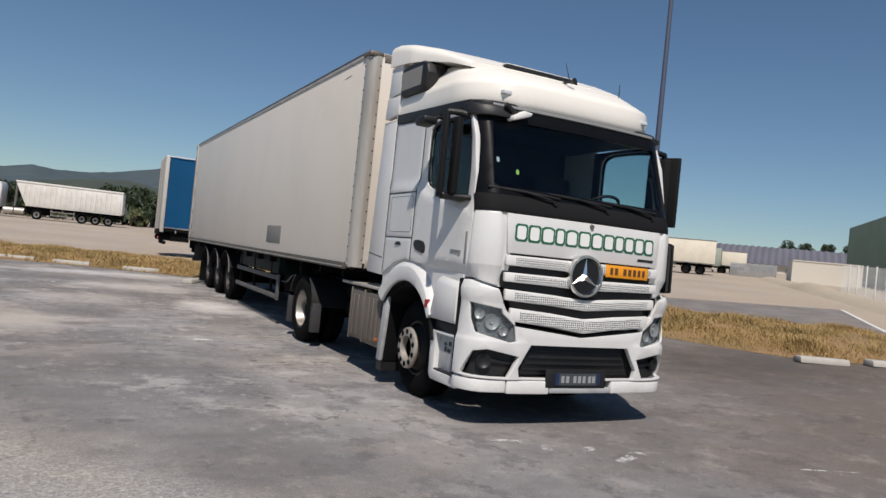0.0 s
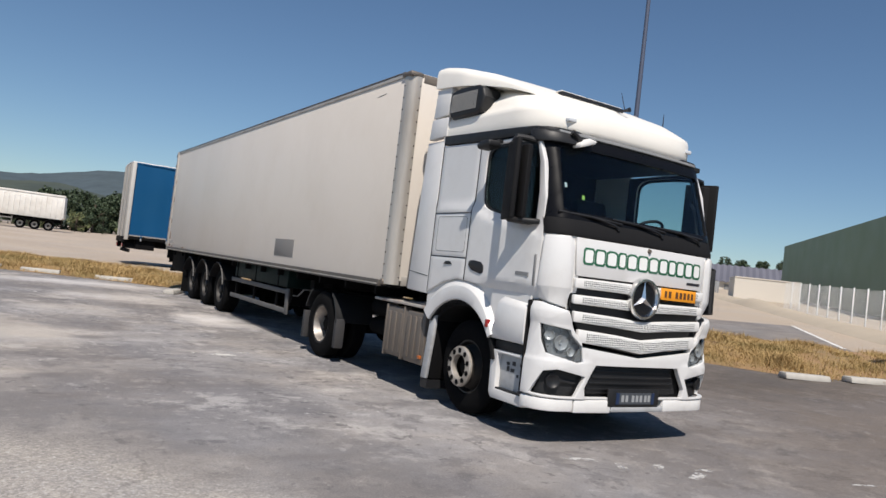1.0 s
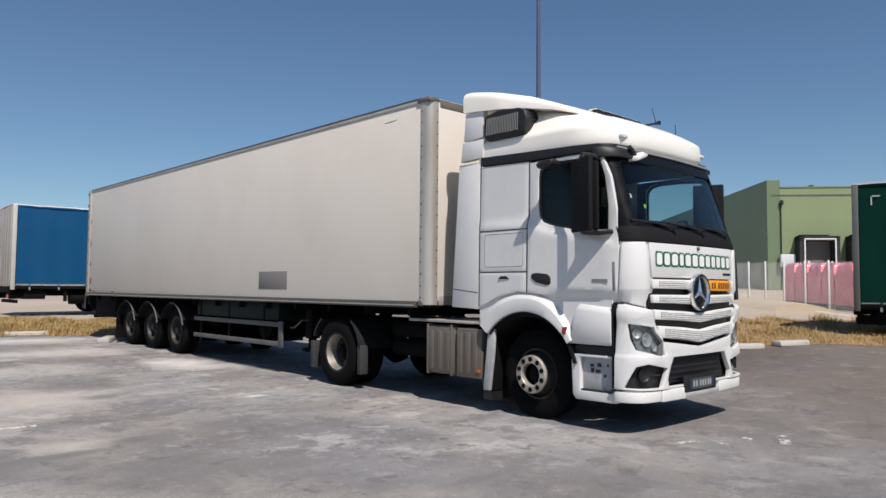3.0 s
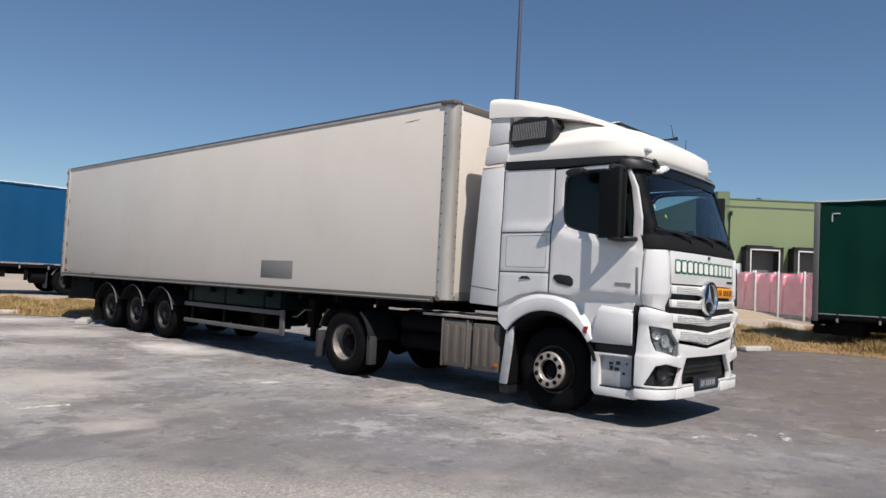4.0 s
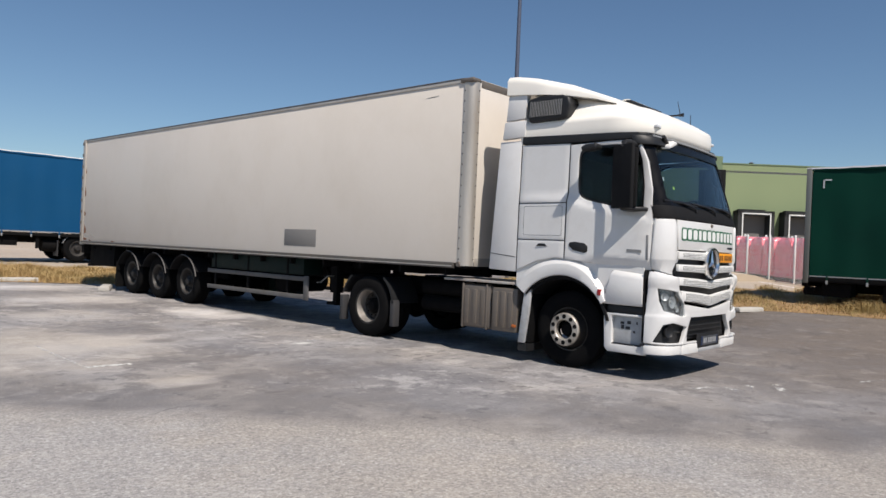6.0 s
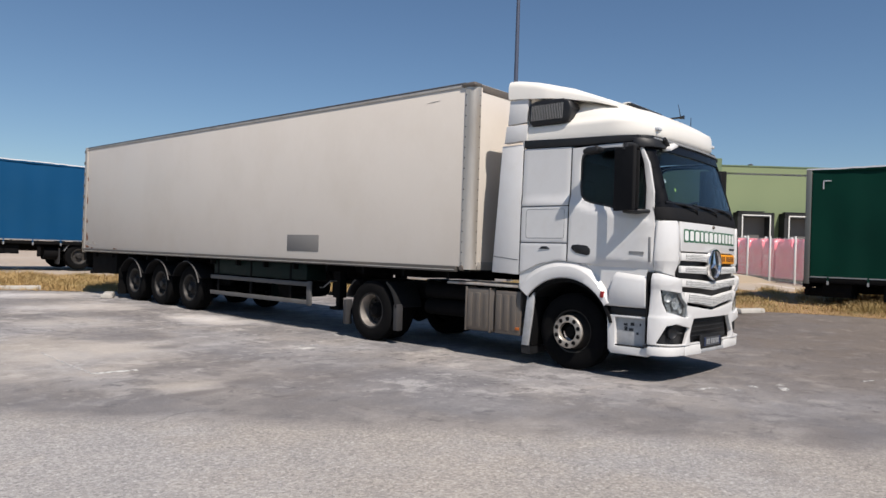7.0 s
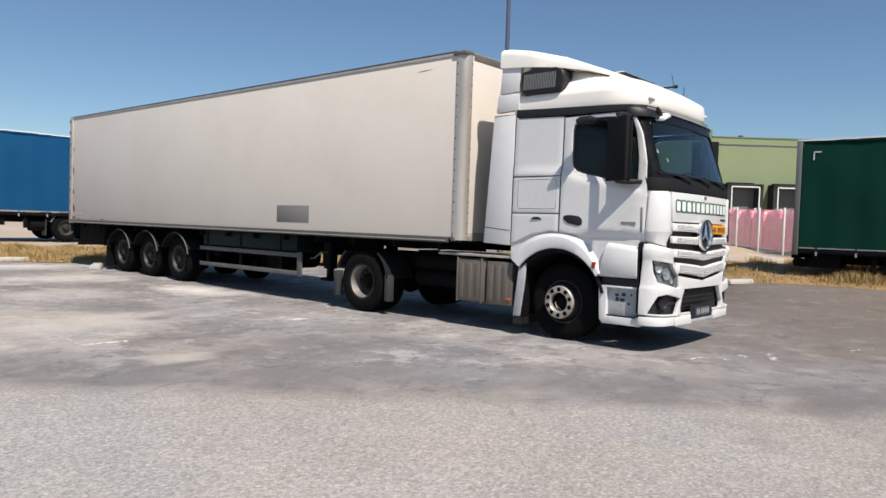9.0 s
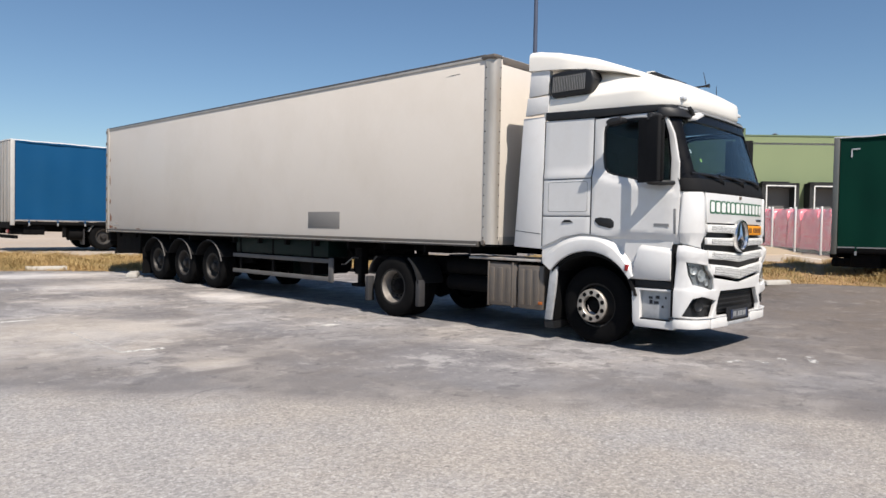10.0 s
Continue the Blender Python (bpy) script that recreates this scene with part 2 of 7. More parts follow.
M = {
    # roof tone raised and warmed over the side paint, to carry the sun on top
    "roof_sunlit_white": pbr("roof_sunlit_white", (0.86, 0.825, 0.755), 0.4, var=0.04, scale=1.5, bump=0.01, dirt=(0.6, 0.55, 0.47), dirt_amt=0.12, dirt_scale=2.2, coat=0.1),
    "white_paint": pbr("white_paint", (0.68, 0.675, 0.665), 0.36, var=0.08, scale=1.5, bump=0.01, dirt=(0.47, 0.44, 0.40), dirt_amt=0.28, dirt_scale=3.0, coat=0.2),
    "white_plastic": pbr("white_plastic", (0.74, 0.73, 0.71), 0.4, var=0.06, scale=4, bump=0.02, dirt=(0.4, 0.38, 0.35), dirt_amt=0.3, dirt_scale=3),
    "grp_panel": pbr("grp_panel", (0.665, 0.612, 0.548), 0.42, var=0.05, scale=0.5, fine=25, bump=0.02, dirt=(0.44, 0.37, 0.28), dirt_amt=0.2, dirt_scale=0.7, stretch=(1, 1, 0.8)),
    "alu": pbr("brushed_aluminium", (0.48, 0.45, 0.41), 0.45, 0.4, var=0.2, scale=4, bump=0.04, dirt=(0.25, 0.2, 0.15), dirt_amt=0.5, dirt_scale=2.5, stretch=(1, 1, 0.2)),
    "alu_dull": pbr("dull_aluminium", (0.165, 0.142, 0.122), 0.55, 0.4, var=0.25, scale=6, bump=0.06, dirt=(0.2, 0.16, 0.12), dirt_amt=0.6, dirt_scale=4),
    "roof_rail": pbr("dark_rail", (0.13, 0.13, 0.135), 0.5, 0.3, var=0.2, scale=5),
    "guard_grey": pbr("dusty_guard_rail", (0.115, 0.112, 0.11), 0.7, 0.1, var=0.3, scale=5, dirt=(0.07, 0.062, 0.055), dirt_amt=0.6, dirt_scale=3),
    "steel_rail": pbr("galvanised_rail", (0.20, 0.19, 0.18), 0.6, 0.3, var=0.2, scale=5, dirt=(0.12, 0.1, 0.08), dirt_amt=0.5),
    "rust_edge": pbr("rusty_frame", (0.42, 0.40, 0.37), 0.6, 0.2, var=0.2, scale=6, dirt=(0.24, 0.11, 0.05), dirt_amt=0.85, dirt_scale=5),
    "screen_black": pbr("screen_surround", (0.006, 0.006, 0.007), 0.3, var=0.15, scale=8, bump=0.01, spec=0.14),
    "matt_black": pbr("matt_black_cover", (0.009, 0.009, 0.010), 0.8, var=0.15, scale=8, bump=0.03, spec=0.2),
    "chrome": pbr("chrome", (0.75, 0.74, 0.73), 0.22, 1.0, var=0.06, scale=8, bump=0.0),
    "rim": pbr("wheel_rim", (0.42, 0.39, 0.36), 0.42, 0.6, var=0.2, scale=12, dirt=(0.16, 0.12, 0.09), dirt_amt=0.6, dirt_scale=9),
    "ring_bright": pbr("bright_ring", (0.50, 0.46, 0.41), 0.4, 0.5, var=0.3, scale=14, dirt=(0.12, 0.09, 0.065), dirt_amt=0.95, dirt_scale=7),
    # dusty rims taken down to near black: wheel arch shade is in the colour
    "rim_dark": pbr("dusty_rim_in_shade", (0.020, 0.018, 0.017), 0.65, 0.1, var=0.35, scale=10, dirt=(0.03, 0.025, 0.02), dirt_amt=0.6, dirt_scale=7),
    "rim_tan": pbr("brown_rim_in_shade", (0.03, 0.026, 0.023), 0.6, 0.1, var=0.3, scale=10, dirt=(0.05, 0.04, 0.033), dirt_amt=0.5, dirt_scale=7),
    "rim_grey": pbr("grey_rim", (0.040, 0.037, 0.034), 0.6, 0.2, var=0.3, scale=10, dirt=(0.05, 0.04, 0.035), dirt_amt=0.7, dirt_scale=8),
    "lamp_grey": pbr("lamp_housing", (0.32, 0.325, 0.33), 0.3, 0.4, var=0.5, scale=24, bump=0.0),
    "rubber": pbr("tyre_rubber", (0.006, 0.006, 0.0065), 0.95, var=0.3, scale=14, bump=0.2, spec=0.08, dirt=(0.012, 0.011, 0.010), dirt_amt=0.4, dirt_scale=6),
    "black_plastic": pbr("black_plastic", (0.012, 0.0125, 0.014), 0.5, var=0.2, scale=8, bump=0.05, spec=0.4, dirt=(0.03, 0.027, 0.025), dirt_amt=0.35, dirt_scale=5),
    "black_gloss": pbr("black_gloss_trim", (0.010, 0.011, 0.014), 0.16, var=0.1, bump=0.0),
    "grey_plastic": pbr("grey_plastic", (0.19, 0.195, 0.2), 0.55, var=0.15, scale=8, dirt=(0.3, 0.28, 0.25), dirt_amt=0.3, dirt_scale=6),
    "step_grey": pbr("step_grey", (0.42, 0.43, 0.44), 0.5, var=0.12, scale=6, dirt=(0.2, 0.19, 0.17), dirt_amt=0.5, dirt_scale=7),
    # frame and box colours near black, with the shade under the vehicles mixed in
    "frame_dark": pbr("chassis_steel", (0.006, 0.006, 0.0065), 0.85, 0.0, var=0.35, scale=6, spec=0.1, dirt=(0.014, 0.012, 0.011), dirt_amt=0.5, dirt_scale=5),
    "box_green": pbr("dark_green_steel", (0.003, 0.013, 0.011), 0.6, spec=0.2, var=0.3, scale=5, dirt=(0.012, 0.014, 0.013), dirt_amt=0.5, dirt_scale=3),
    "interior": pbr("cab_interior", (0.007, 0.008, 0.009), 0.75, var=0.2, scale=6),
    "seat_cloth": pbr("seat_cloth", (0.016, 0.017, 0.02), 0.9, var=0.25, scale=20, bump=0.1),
    "mesh_white": None,
    "sill_rail": pbr("dirty_lower_rail", (0.085, 0.08, 0.074), 0.6, 0.2, var=0.3, scale=3, dirt=(0.16, 0.12, 0.085), dirt_amt=0.5, dirt_scale=2.0),
    "rust": pbr("rust", (0.20, 0.085, 0.04), 0.9, var=0.4, scale=12, bump=0.2, dirt=(0.10, 0.05, 0.03), dirt_amt=0.7, dirt_scale=9),
    "seam": pbr("panel_gap", (0.03, 0.03, 0.032), 0.8, var=0.1, bump=0.0, spec=0.2),
    "lamp_silver": pbr("lamp_silver", (0.46, 0.46, 0.455), 0.4, 0.3, var=0.15, scale=25, bump=0.0),
    # plate bars and face dimmed to carry the shade under the bumper
    "plate_bars": pbr("plate_bars", (0.30, 0.31, 0.32), 0.4, var=0.1, bump=0.0),
    "plate_dark": pbr("plate_face", (0.06, 0.068, 0.08), 0.35, var=0.05, bump=0.0),
    "flap_dark": pbr("flap_rubber", (0.032, 0.032, 0.035), 0.75, var=0.2, scale=8, dirt=(0.06, 0.054, 0.048), dirt_amt=0.4, dirt_scale=6),
    "orange": pbr("orange_sign", (0.85, 0.33, 0.02), 0.4, var=0.06, bump=0.0),
    "sign_dark": pbr("sign_ink", (0.12, 0.05, 0.02), 0.5, var=0.05, bump=0.0),
    "letter_green": pbr("green_lettering", (0.015, 0.115, 0.055), 0.35, var=0.08, bump=0.0),
    "letter_white": pbr("white_lettering", (0.8, 0.8, 0.78), 0.35, var=0.04, bump=0.0),
    "plate_white": pbr("plate_white", (0.6, 0.62, 0.64), 0.35, var=0.05, bump=0.0),
    "plate_blue": pbr("plate_blue", (0.012, 0.028, 0.075), 0.35, var=0.05, bump=0.0),
    "ink": pbr("black_ink", (0.02, 0.02, 0.025), 0.5, var=0.05, bump=0.0),
    "red_lens": pbr("red_lens", (0.28, 0.012, 0.012), 0.25, var=0.1, bump=0.0, coat=0.4),
    "amber_lens": pbr("amber_lens", (0.38, 0.10, 0.015), 0.25, var=0.1, bump=0.0, coat=0.4),
    "lime": pbr("lime_sticker", (0.42, 0.62, 0.12), 0.5, var=0.1, bump=0.0),
    "blue_tarp": pbr("blue_tarpaulin", (0.002, 0.066, 0.172), 0.6, spec=0.2, var=0.15, scale=0.7, fine=20, bump=0.05, dirt=(0.008, 0.075, 0.17), dirt_amt=0.5, dirt_scale=0.6),
    "green_tarp": pbr("green_tarpaulin", (0.001, 0.034, 0.022), 0.62, spec=0.12, var=0.15, scale=0.7, fine=20, bump=0.05, dirt=(0.003, 0.025, 0.019), dirt_amt=0.5, dirt_scale=0.6),
    "tarp_roof": pbr("white_roof_sheet", (0.75, 0.76, 0.78), 0.5, var=0.1, scale=2),
    "grey_post": pbr("grey_post", (0.33, 0.34, 0.35), 0.5, 0.3, var=0.15, scale=4, dirt=(0.2, 0.19, 0.18), dirt_amt=0.4),
    "door_pale": pbr("pale_post", (0.50, 0.49, 0.47), 0.5, var=0.12, scale=3, dirt=(0.35, 0.32, 0.28), dirt_amt=0.5),
    "door_dark": pbr("dark_post", (0.12, 0.13, 0.125), 0.5, var=0.12, scale=3, dirt=(0.2, 0.18, 0.16), dirt_amt=0.5),
    "grey_green": pbr("grey_green_body", (0.30, 0.34, 0.29), 0.6, var=0.12, scale=1.5, dirt=(0.25, 0.25, 0.2), dirt_amt=0.4),
    "door_grey": pbr("grey_doors", (0.34, 0.33, 0.315), 0.5, var=0.12, scale=2, dirt=(0.3, 0.27, 0.23), dirt_amt=0.5),
    "tipper_white": pbr("tipper_white", (0.72, 0.70, 0.66), 0.5, var=0.1, scale=1.5, dirt=(0.5, 0.46, 0.4), dirt_amt=0.5),
    "cream_body": pbr("cream_body", (0.74, 0.68, 0.56), 0.5, var=0.08, scale=1.5, dirt=(0.5, 0.45, 0.37), dirt_amt=0.4),
    "concrete": pbr("concrete", (0.44, 0.42, 0.385), 0.85, var=0.2, scale=5, fine=90, bump=0.25, dirt=(0.3, 0.28, 0.25), dirt_amt=0.5, dirt_scale=4),
    "sand": pbr("pale_sand", (0.45, 0.38, 0.29), 0.95, var=0.18, scale=0.8, fine=15, bump=0.3, dirt=(0.38, 0.33, 0.26), dirt_amt=0.5, dirt_scale=0.6),
    "fence_white": pbr("white_fence_paint", (0.74, 0.74, 0.72), 0.5, var=0.08, scale=4),
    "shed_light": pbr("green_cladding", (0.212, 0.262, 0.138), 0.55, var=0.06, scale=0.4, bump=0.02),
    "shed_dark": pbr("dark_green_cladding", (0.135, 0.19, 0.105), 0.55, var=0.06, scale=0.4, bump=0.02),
    "roof_grey": pbr("grey_roof_sheets", (0.155, 0.155, 0.185), 0.6, 0.2, var=0.15, scale=0.3),
    "wall_cream": pbr("cream_render", (0.6, 0.56, 0.5), 0.8, var=0.1, scale=0.3),
    "dock_black": pbr("dock_rubber", (0.02, 0.021, 0.022), 0.8, var=0.2, scale=2),
    "dock_door": pbr("dock_door", (0.13, 0.125, 0.12), 0.6, var=0.2, scale=1.5),
    # wrap colour lightened to include sunlight glowing through the thin plastic
    "red_wrap": pbr("red_plastic_wrap", (0.90, 0.19, 0.25), 0.22, var=0.35, scale=2.5, bump=0.6, fine=14, dirt=(0.80, 0.36, 0.42), dirt_amt=0.6, dirt_scale=3.5),
    "mast_grey": pbr("galvanised_mast", (0.075, 0.092, 0.14), 0.6, 0.2, var=0.15, scale=3),
    "bark": pbr("bark", (0.09, 0.07, 0.05), 0.9, var=0.3, scale=8, bump=0.4),
    "leaf": pbr("foliage", (0.030, 0.046, 0.022), 0.7, var=0.25, scale=0.5, island=0.7, bump=0.0),
    "leaf_olive": pbr("dry_foliage", (0.10, 0.115, 0.05), 0.75, var=0.25, scale=0.5, island=0.7, bump=0.0),
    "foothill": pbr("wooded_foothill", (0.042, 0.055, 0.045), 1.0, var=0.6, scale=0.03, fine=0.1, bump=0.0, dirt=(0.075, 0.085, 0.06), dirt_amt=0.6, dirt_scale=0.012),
    # bluer and paler than the foothills: distance haze is mixed into the colour
    "hill": pbr("hazy_wooded_hill", (0.050, 0.070, 0.082), 1.0, var=0.6, scale=0.02, fine=0.08, bump=0.0, dirt=(0.085, 0.115, 0.12), dirt_amt=0.5, dirt_scale=0.006),
    "patch_grey": pbr("patch_grey", (0.185, 0.178, 0.17), 0.7, var=0.06, scale=5),
    "line_white": None,
    "screen": glass("tinted_windscreen", (0.86, 0.92, 0.92)),
    "side_glass": glass("side_glass", (0.76, 0.84, 0.83)),
    "lens": glass("clear_lens", (0.9, 0.92, 0.93), 0.05),
    "mirror": pbr("mirror_glass", (0.7, 0.72, 0.75), 0.04, 1.0, var=0.02, bump=0.0),
}


def perforated():
    """White painted sheet with rows of small dark holes."""
    m = pbr("perforated_white", (0.72, 0.72, 0.70), 0.4, var=0.06, bump=0.0)
    n, l = m.node_tree.nodes, m.node_tree.links
    b = n["Principled BSDF"]
    geo = n.new("ShaderNodeNewGeometry")
    mp = n.new("ShaderNodeMapping")
    mp.inputs["Scale"].default_value = (44, 0.001, 50)
    l.new(geo.outputs["Position"], mp.inputs["Vector"])
    v = n.new("ShaderNodeTexVoronoi")
    v.inputs["Scale"].default_value = 1.0
    v.inputs["Randomness"].default_value = 0.15
    l.new(mp.outputs[0], v.inputs["Vector"])
    r = n.new("ShaderNodeMapRange")
    r.inputs["From Min"].default_value, r.inputs["From Max"].default_value = 0.40, 0.32
    l.new(v.outputs["Distance"], r.inputs["Value"])
    mx = n.new("ShaderNodeMix")
    mx.data_type = "RGBA"
    mx.inputs["B"].default_value = (0.06, 0.06, 0.06, 1)
    l.new(r.outputs[0], mx.inputs["Factor"])
    old = b.inputs["Base Color"].links[0].from_socket
    l.new(old, mx.inputs["A"])
    l.new(mx.outputs["Result"], b.inputs["Base Color"])
    return m


def worn_paint(name, col, keep):
    """Paint on the ground, mostly scrubbed away: the rest of it is clear."""
    m = pbr(name, col, 0.8, var=0.15, scale=6)
    n, l = m.node_tree.nodes, m.node_tree.links
    geo = n.new("ShaderNodeNewGeometry")
    no = n.new("ShaderNodeTexNoise")
    no.inputs["Scale"].default_value = 9.0
    no.inputs["Detail"].default_value = 8.0
    no.inputs["Roughness"].default_value = 0.7
    l.new(geo.outputs["Position"], no.inputs["Vector"])
    r = n.new("ShaderNodeMapRange")
    r.inputs["From Min"].default_value, r.inputs["From Max"].default_value = 0.62 - 0.3 * keep, 0.78 - 0.3 * keep
    r.inputs["To Max"].default_value = 0.85
    l.new(no.outputs["Fac"], r.inputs["Value"])
    l.new(r.outputs[0], n["Principled BSDF"].inputs["Alpha"])
    return m


M["mesh_white"] = perforated()
M["line_white"] = pbr("road_paint", (0.7, 0.69, 0.66), 0.8, var=0.15, scale=3, dirt=(0.4, 0.38, 0.35), dirt_amt=0.5, dirt_scale=3)
M["worn_line"] = worn_paint("worn_white_paint", (0.68, 0.67, 0.64), 0.85)
M["worn_mid"] = worn_paint("scuffed_white_paint", (0.62, 0.61, 0.59), 0.55)
M["worn_faint"] = worn_paint("faint_white_paint", (0.55, 0.54, 0.52), 0.3)


def ground_material():
    """Old patched asphalt, a paler coarse strip along one edge, and the sunbleached yard beyond the verge."""
    m = bpy.data.materials.new("lot_asphalt")
    m.use_nodes = True
    n, l = m.node_tree.nodes, m.node_tree.links
    b = n["Principled BSDF"]
    geo = n.new("ShaderNodeNewGeometry")
    pos = geo.outputs["Position"]

    def noise(scale, detail=4.0, rough=0.55, stretch=None, off=(0, 0, 0)):
        src = pos
        mp = n.new("ShaderNodeMapping")
        mp.inputs["Scale"].default_value = stretch or (1, 1, 1)
        mp.inputs["Location"].default_value = off
        mp.inputs["Rotation"].default_value = (0, 0, radians(-28) if stretch else 0)
        l.new(src, mp.inputs["Vector"])
        t = n.new("ShaderNodeTexNoise")
        t.inputs["Scale"].default_value = scale
        t.inputs["Detail"].default_value = detail
        t.inputs["Roughness"].default_value = rough
        l.new(mp.outputs[0], t.inputs["Vector"])
        return t.outputs["Fac"]

    def ramp(v, a, c, lo=0.0, hi=1.0):
        r = n.new("ShaderNodeMapRange")
        r.inputs["From Min"].default_value, r.inputs["From Max"].default_value = a, c
        r.inputs["To Min"].default_value, r.inputs["To Max"].default_value = lo, hi
        l.new(v, r.inputs["Value"])
        return r.outputs[0]

    def mix(f, a, c, blend="MIX"):
        x = n.new("ShaderNodeMix")
        x.data_type, x.blend_type = "RGBA", blend
        for key, val in (("Factor", f), ("A", a), ("B", c)):
            if isinstance(val, (int, float)):
                x.inputs[key].default_value = val
            elif isinstance(val, tuple):
                x.inputs[key].default_value = (*val, 1)
            else:
                l.new(val, x.inputs[key])
        return x.outputs["Result"]

    def calc(op, a, c=None):
        x = n.new("ShaderNodeMath")
        x.operation = op
        for i, val in enumerate((a, c)):
            if val is None:
                continue
            if isinstance(val, (int, float)):
                x.inputs[i].default_value = val
            else:
                l.new(val, x.inputs[i])
        return x.outputs[0]

    sep = n.new("ShaderNodeSeparateXYZ")
    l.new(pos, sep.inputs[0])
    X, Y = sep.outputs["X"], sep.outputs["Y"]

    # old lot: warm grey, darker resealed patches, scuffs and pale dust
    old = mix(ramp(noise(0.5, 10, 0.68), 0.40, 0.60), (0.20, 0.187, 0.178), (0.335, 0.313, 0.292))
    old = mix(ramp(noise(0.27, 10, 0.68, None, (13, 4, 0)), 0.50, 0.56, 0, 0.6), old, (0.165, 0.156, 0.155))
    old = mix(ramp(noise(1.9, 12, 0.72, None, (3, 9, 0)), 0.545, 0.585, 0, 0.6), old, (0.14, 0.132, 0.13))
    old = mix(ramp(noise(1.2, 12, 0.74, None, (31, 7, 0)), 0.54, 0.60, 0, 0.65), old, (0.43, 0.405, 0.375))
    old = mix(ramp(noise(4.5, 10, 0.7, None, (41, 17, 0)), 0.57, 0.61, 0, 0.55), old, (0.37, 0.345, 0.32))
    old = mix(ramp(noise(3.4, 8, 0.65, None, (21, 47, 0)), 0.62, 0.655, 0, 0.75), old, (0.095, 0.09, 0.088))
    old = mix(ramp(noise(9.0, 6, 0.7, None, (1, 77, 0)), 0.61, 0.65, 0, 0.5), old, (0.55, 0.525, 0.49))
    old = mix(ramp(noise(11.0, 6, 0.7, None, (61, 7, 0)), 0.60, 0.64, 0, 0.5), old, (0.10, 0.094, 0.09))
    old = mix(ramp(noise(2.4, 10, 0.75, None, (91, 23, 0)), 0.595, 0.62, 0, 0.7), old, (0.09, 0.087, 0.089))
    # coarse pale chippings
    coarse = mix(ramp(noise(0.5, 7, 0.6), 0.35, 0.7), (0.31, 0.288, 0.262), (0.378, 0.349, 0.314))
    coarse = mix(ramp(noise(1.6, 8, 0.7, None, (9, 3, 0)), 0.45, 0.62, 0, 0.35), coarse, (0.25, 0.238, 0.225))
    coarse = mix(ramp(noise(31, 2, 0.5), 0.575, 0.66, 0, 0.55), coarse, (0.52, 0.50, 0.47))
    coarse = mix(ramp(noise(27, 2, 0.5, None, (5, 5, 0)), 0.60, 0.67, 0, 0.55), coarse, (0.16, 0.15, 0.14))
    coarse = mix(ramp(noise(75, 2, 0.5, None, (15, 5, 0)), 0.58, 0.68, 0, 0.3), coarse, (0.55, 0.53, 0.50))
    chip = n.new("ShaderNodeTexVoronoi")
    chip.inputs["Scale"].default_value = 46.0
    l.new(pos, chip.inputs["Vector"])
    tone = n.new("ShaderNodeSeparateColor")
    l.new(chip.outputs["Color"], tone.inputs[0])
    coarse = mix(0.85, coarse, mix(tone.outputs[0], (0.76, 0.76, 0.77), (1.22, 1.22, 1.20)), "MULTIPLY")
    edge = calc("ADD", calc("ADD", calc("MULTIPLY", X, 0.75), calc("MULTIPLY", Y, 0.66)), calc("MULTIPLY", noise(0.9, 7, 0.65), 1.0))
    band = calc("MULTIPLY", ramp(edge, 6.0, 5.0), ramp(noise(0.6, 8, 0.7, None, (8, 2, 0)), 0.36, 0.52, 0.15, 0.68))
    old = mix(band, old, (0.15, 0.143, 0.142))
    col = mix(ramp(edge, 4.0, 4.5), coarse, old)
    # spilt pale dust along the parked trailer
    def blob(x, y, rx, ry, amt):
        dx = calc("DIVIDE", calc("SUBTRACT", X, x), rx)
        dy = calc("DIVIDE", calc("SUBTRACT", Y, y), ry)
        d = calc("ADD", calc("MULTIPLY", dx, dx), calc("MULTIPLY", dy, dy))
        d = calc("ADD", d, calc("MULTIPLY", noise(1.4, 8, 0.7, None, (x, y, 0)), 2.2))
        return ramp(d, 2.0, 1.0, 0, amt)
    for x, y, rx, ry, amt in ((2.6, 15.1, 0.8, 1.3, 0.85), (1.2, 21.9, 2.6, 0.6, 0.6), (1.5, 18.5, 1.5, 1.6, 0.5), (-0.5, 12.0, 1.6, 1.2, 0.4), (1.2, 21.5, 3.5, 0.8, 0.55), (3.2, 14.2, 0.7, 0.5, 0.6), (-1.0, 9.0, 0.5, 0.3, 0.45)):
        col = mix(blob(x, y, rx, ry, amt), col, (0.62, 0.58, 0.53))
    for x, y, rx, ry, amt in ((-1.5, 12.2, 2.0, 2.4, 0.6), (-0.96, 9.2, 0.6, 0.25, 0.5), (0.2, 15.3, 1.2, 1.0, 0.4)):
        col = mix(blob(x, y, rx, ry, amt), col, (0.47, 0.428, 0.372))
    for x, y, rx, ry, amt in ((-0.23, 10.13, 0.5, 0.16, 0.75), (-1.2, 8.71, 0.7, 0.14, 0.7), (0.92, 8.5, 0.8, 0.16, 0.65), (0.5, 13.5, 0.8, 0.3, 0.7)):
        col = mix(blob(x, y, rx, ry, amt), col, (0.155, 0.143, 0.138))
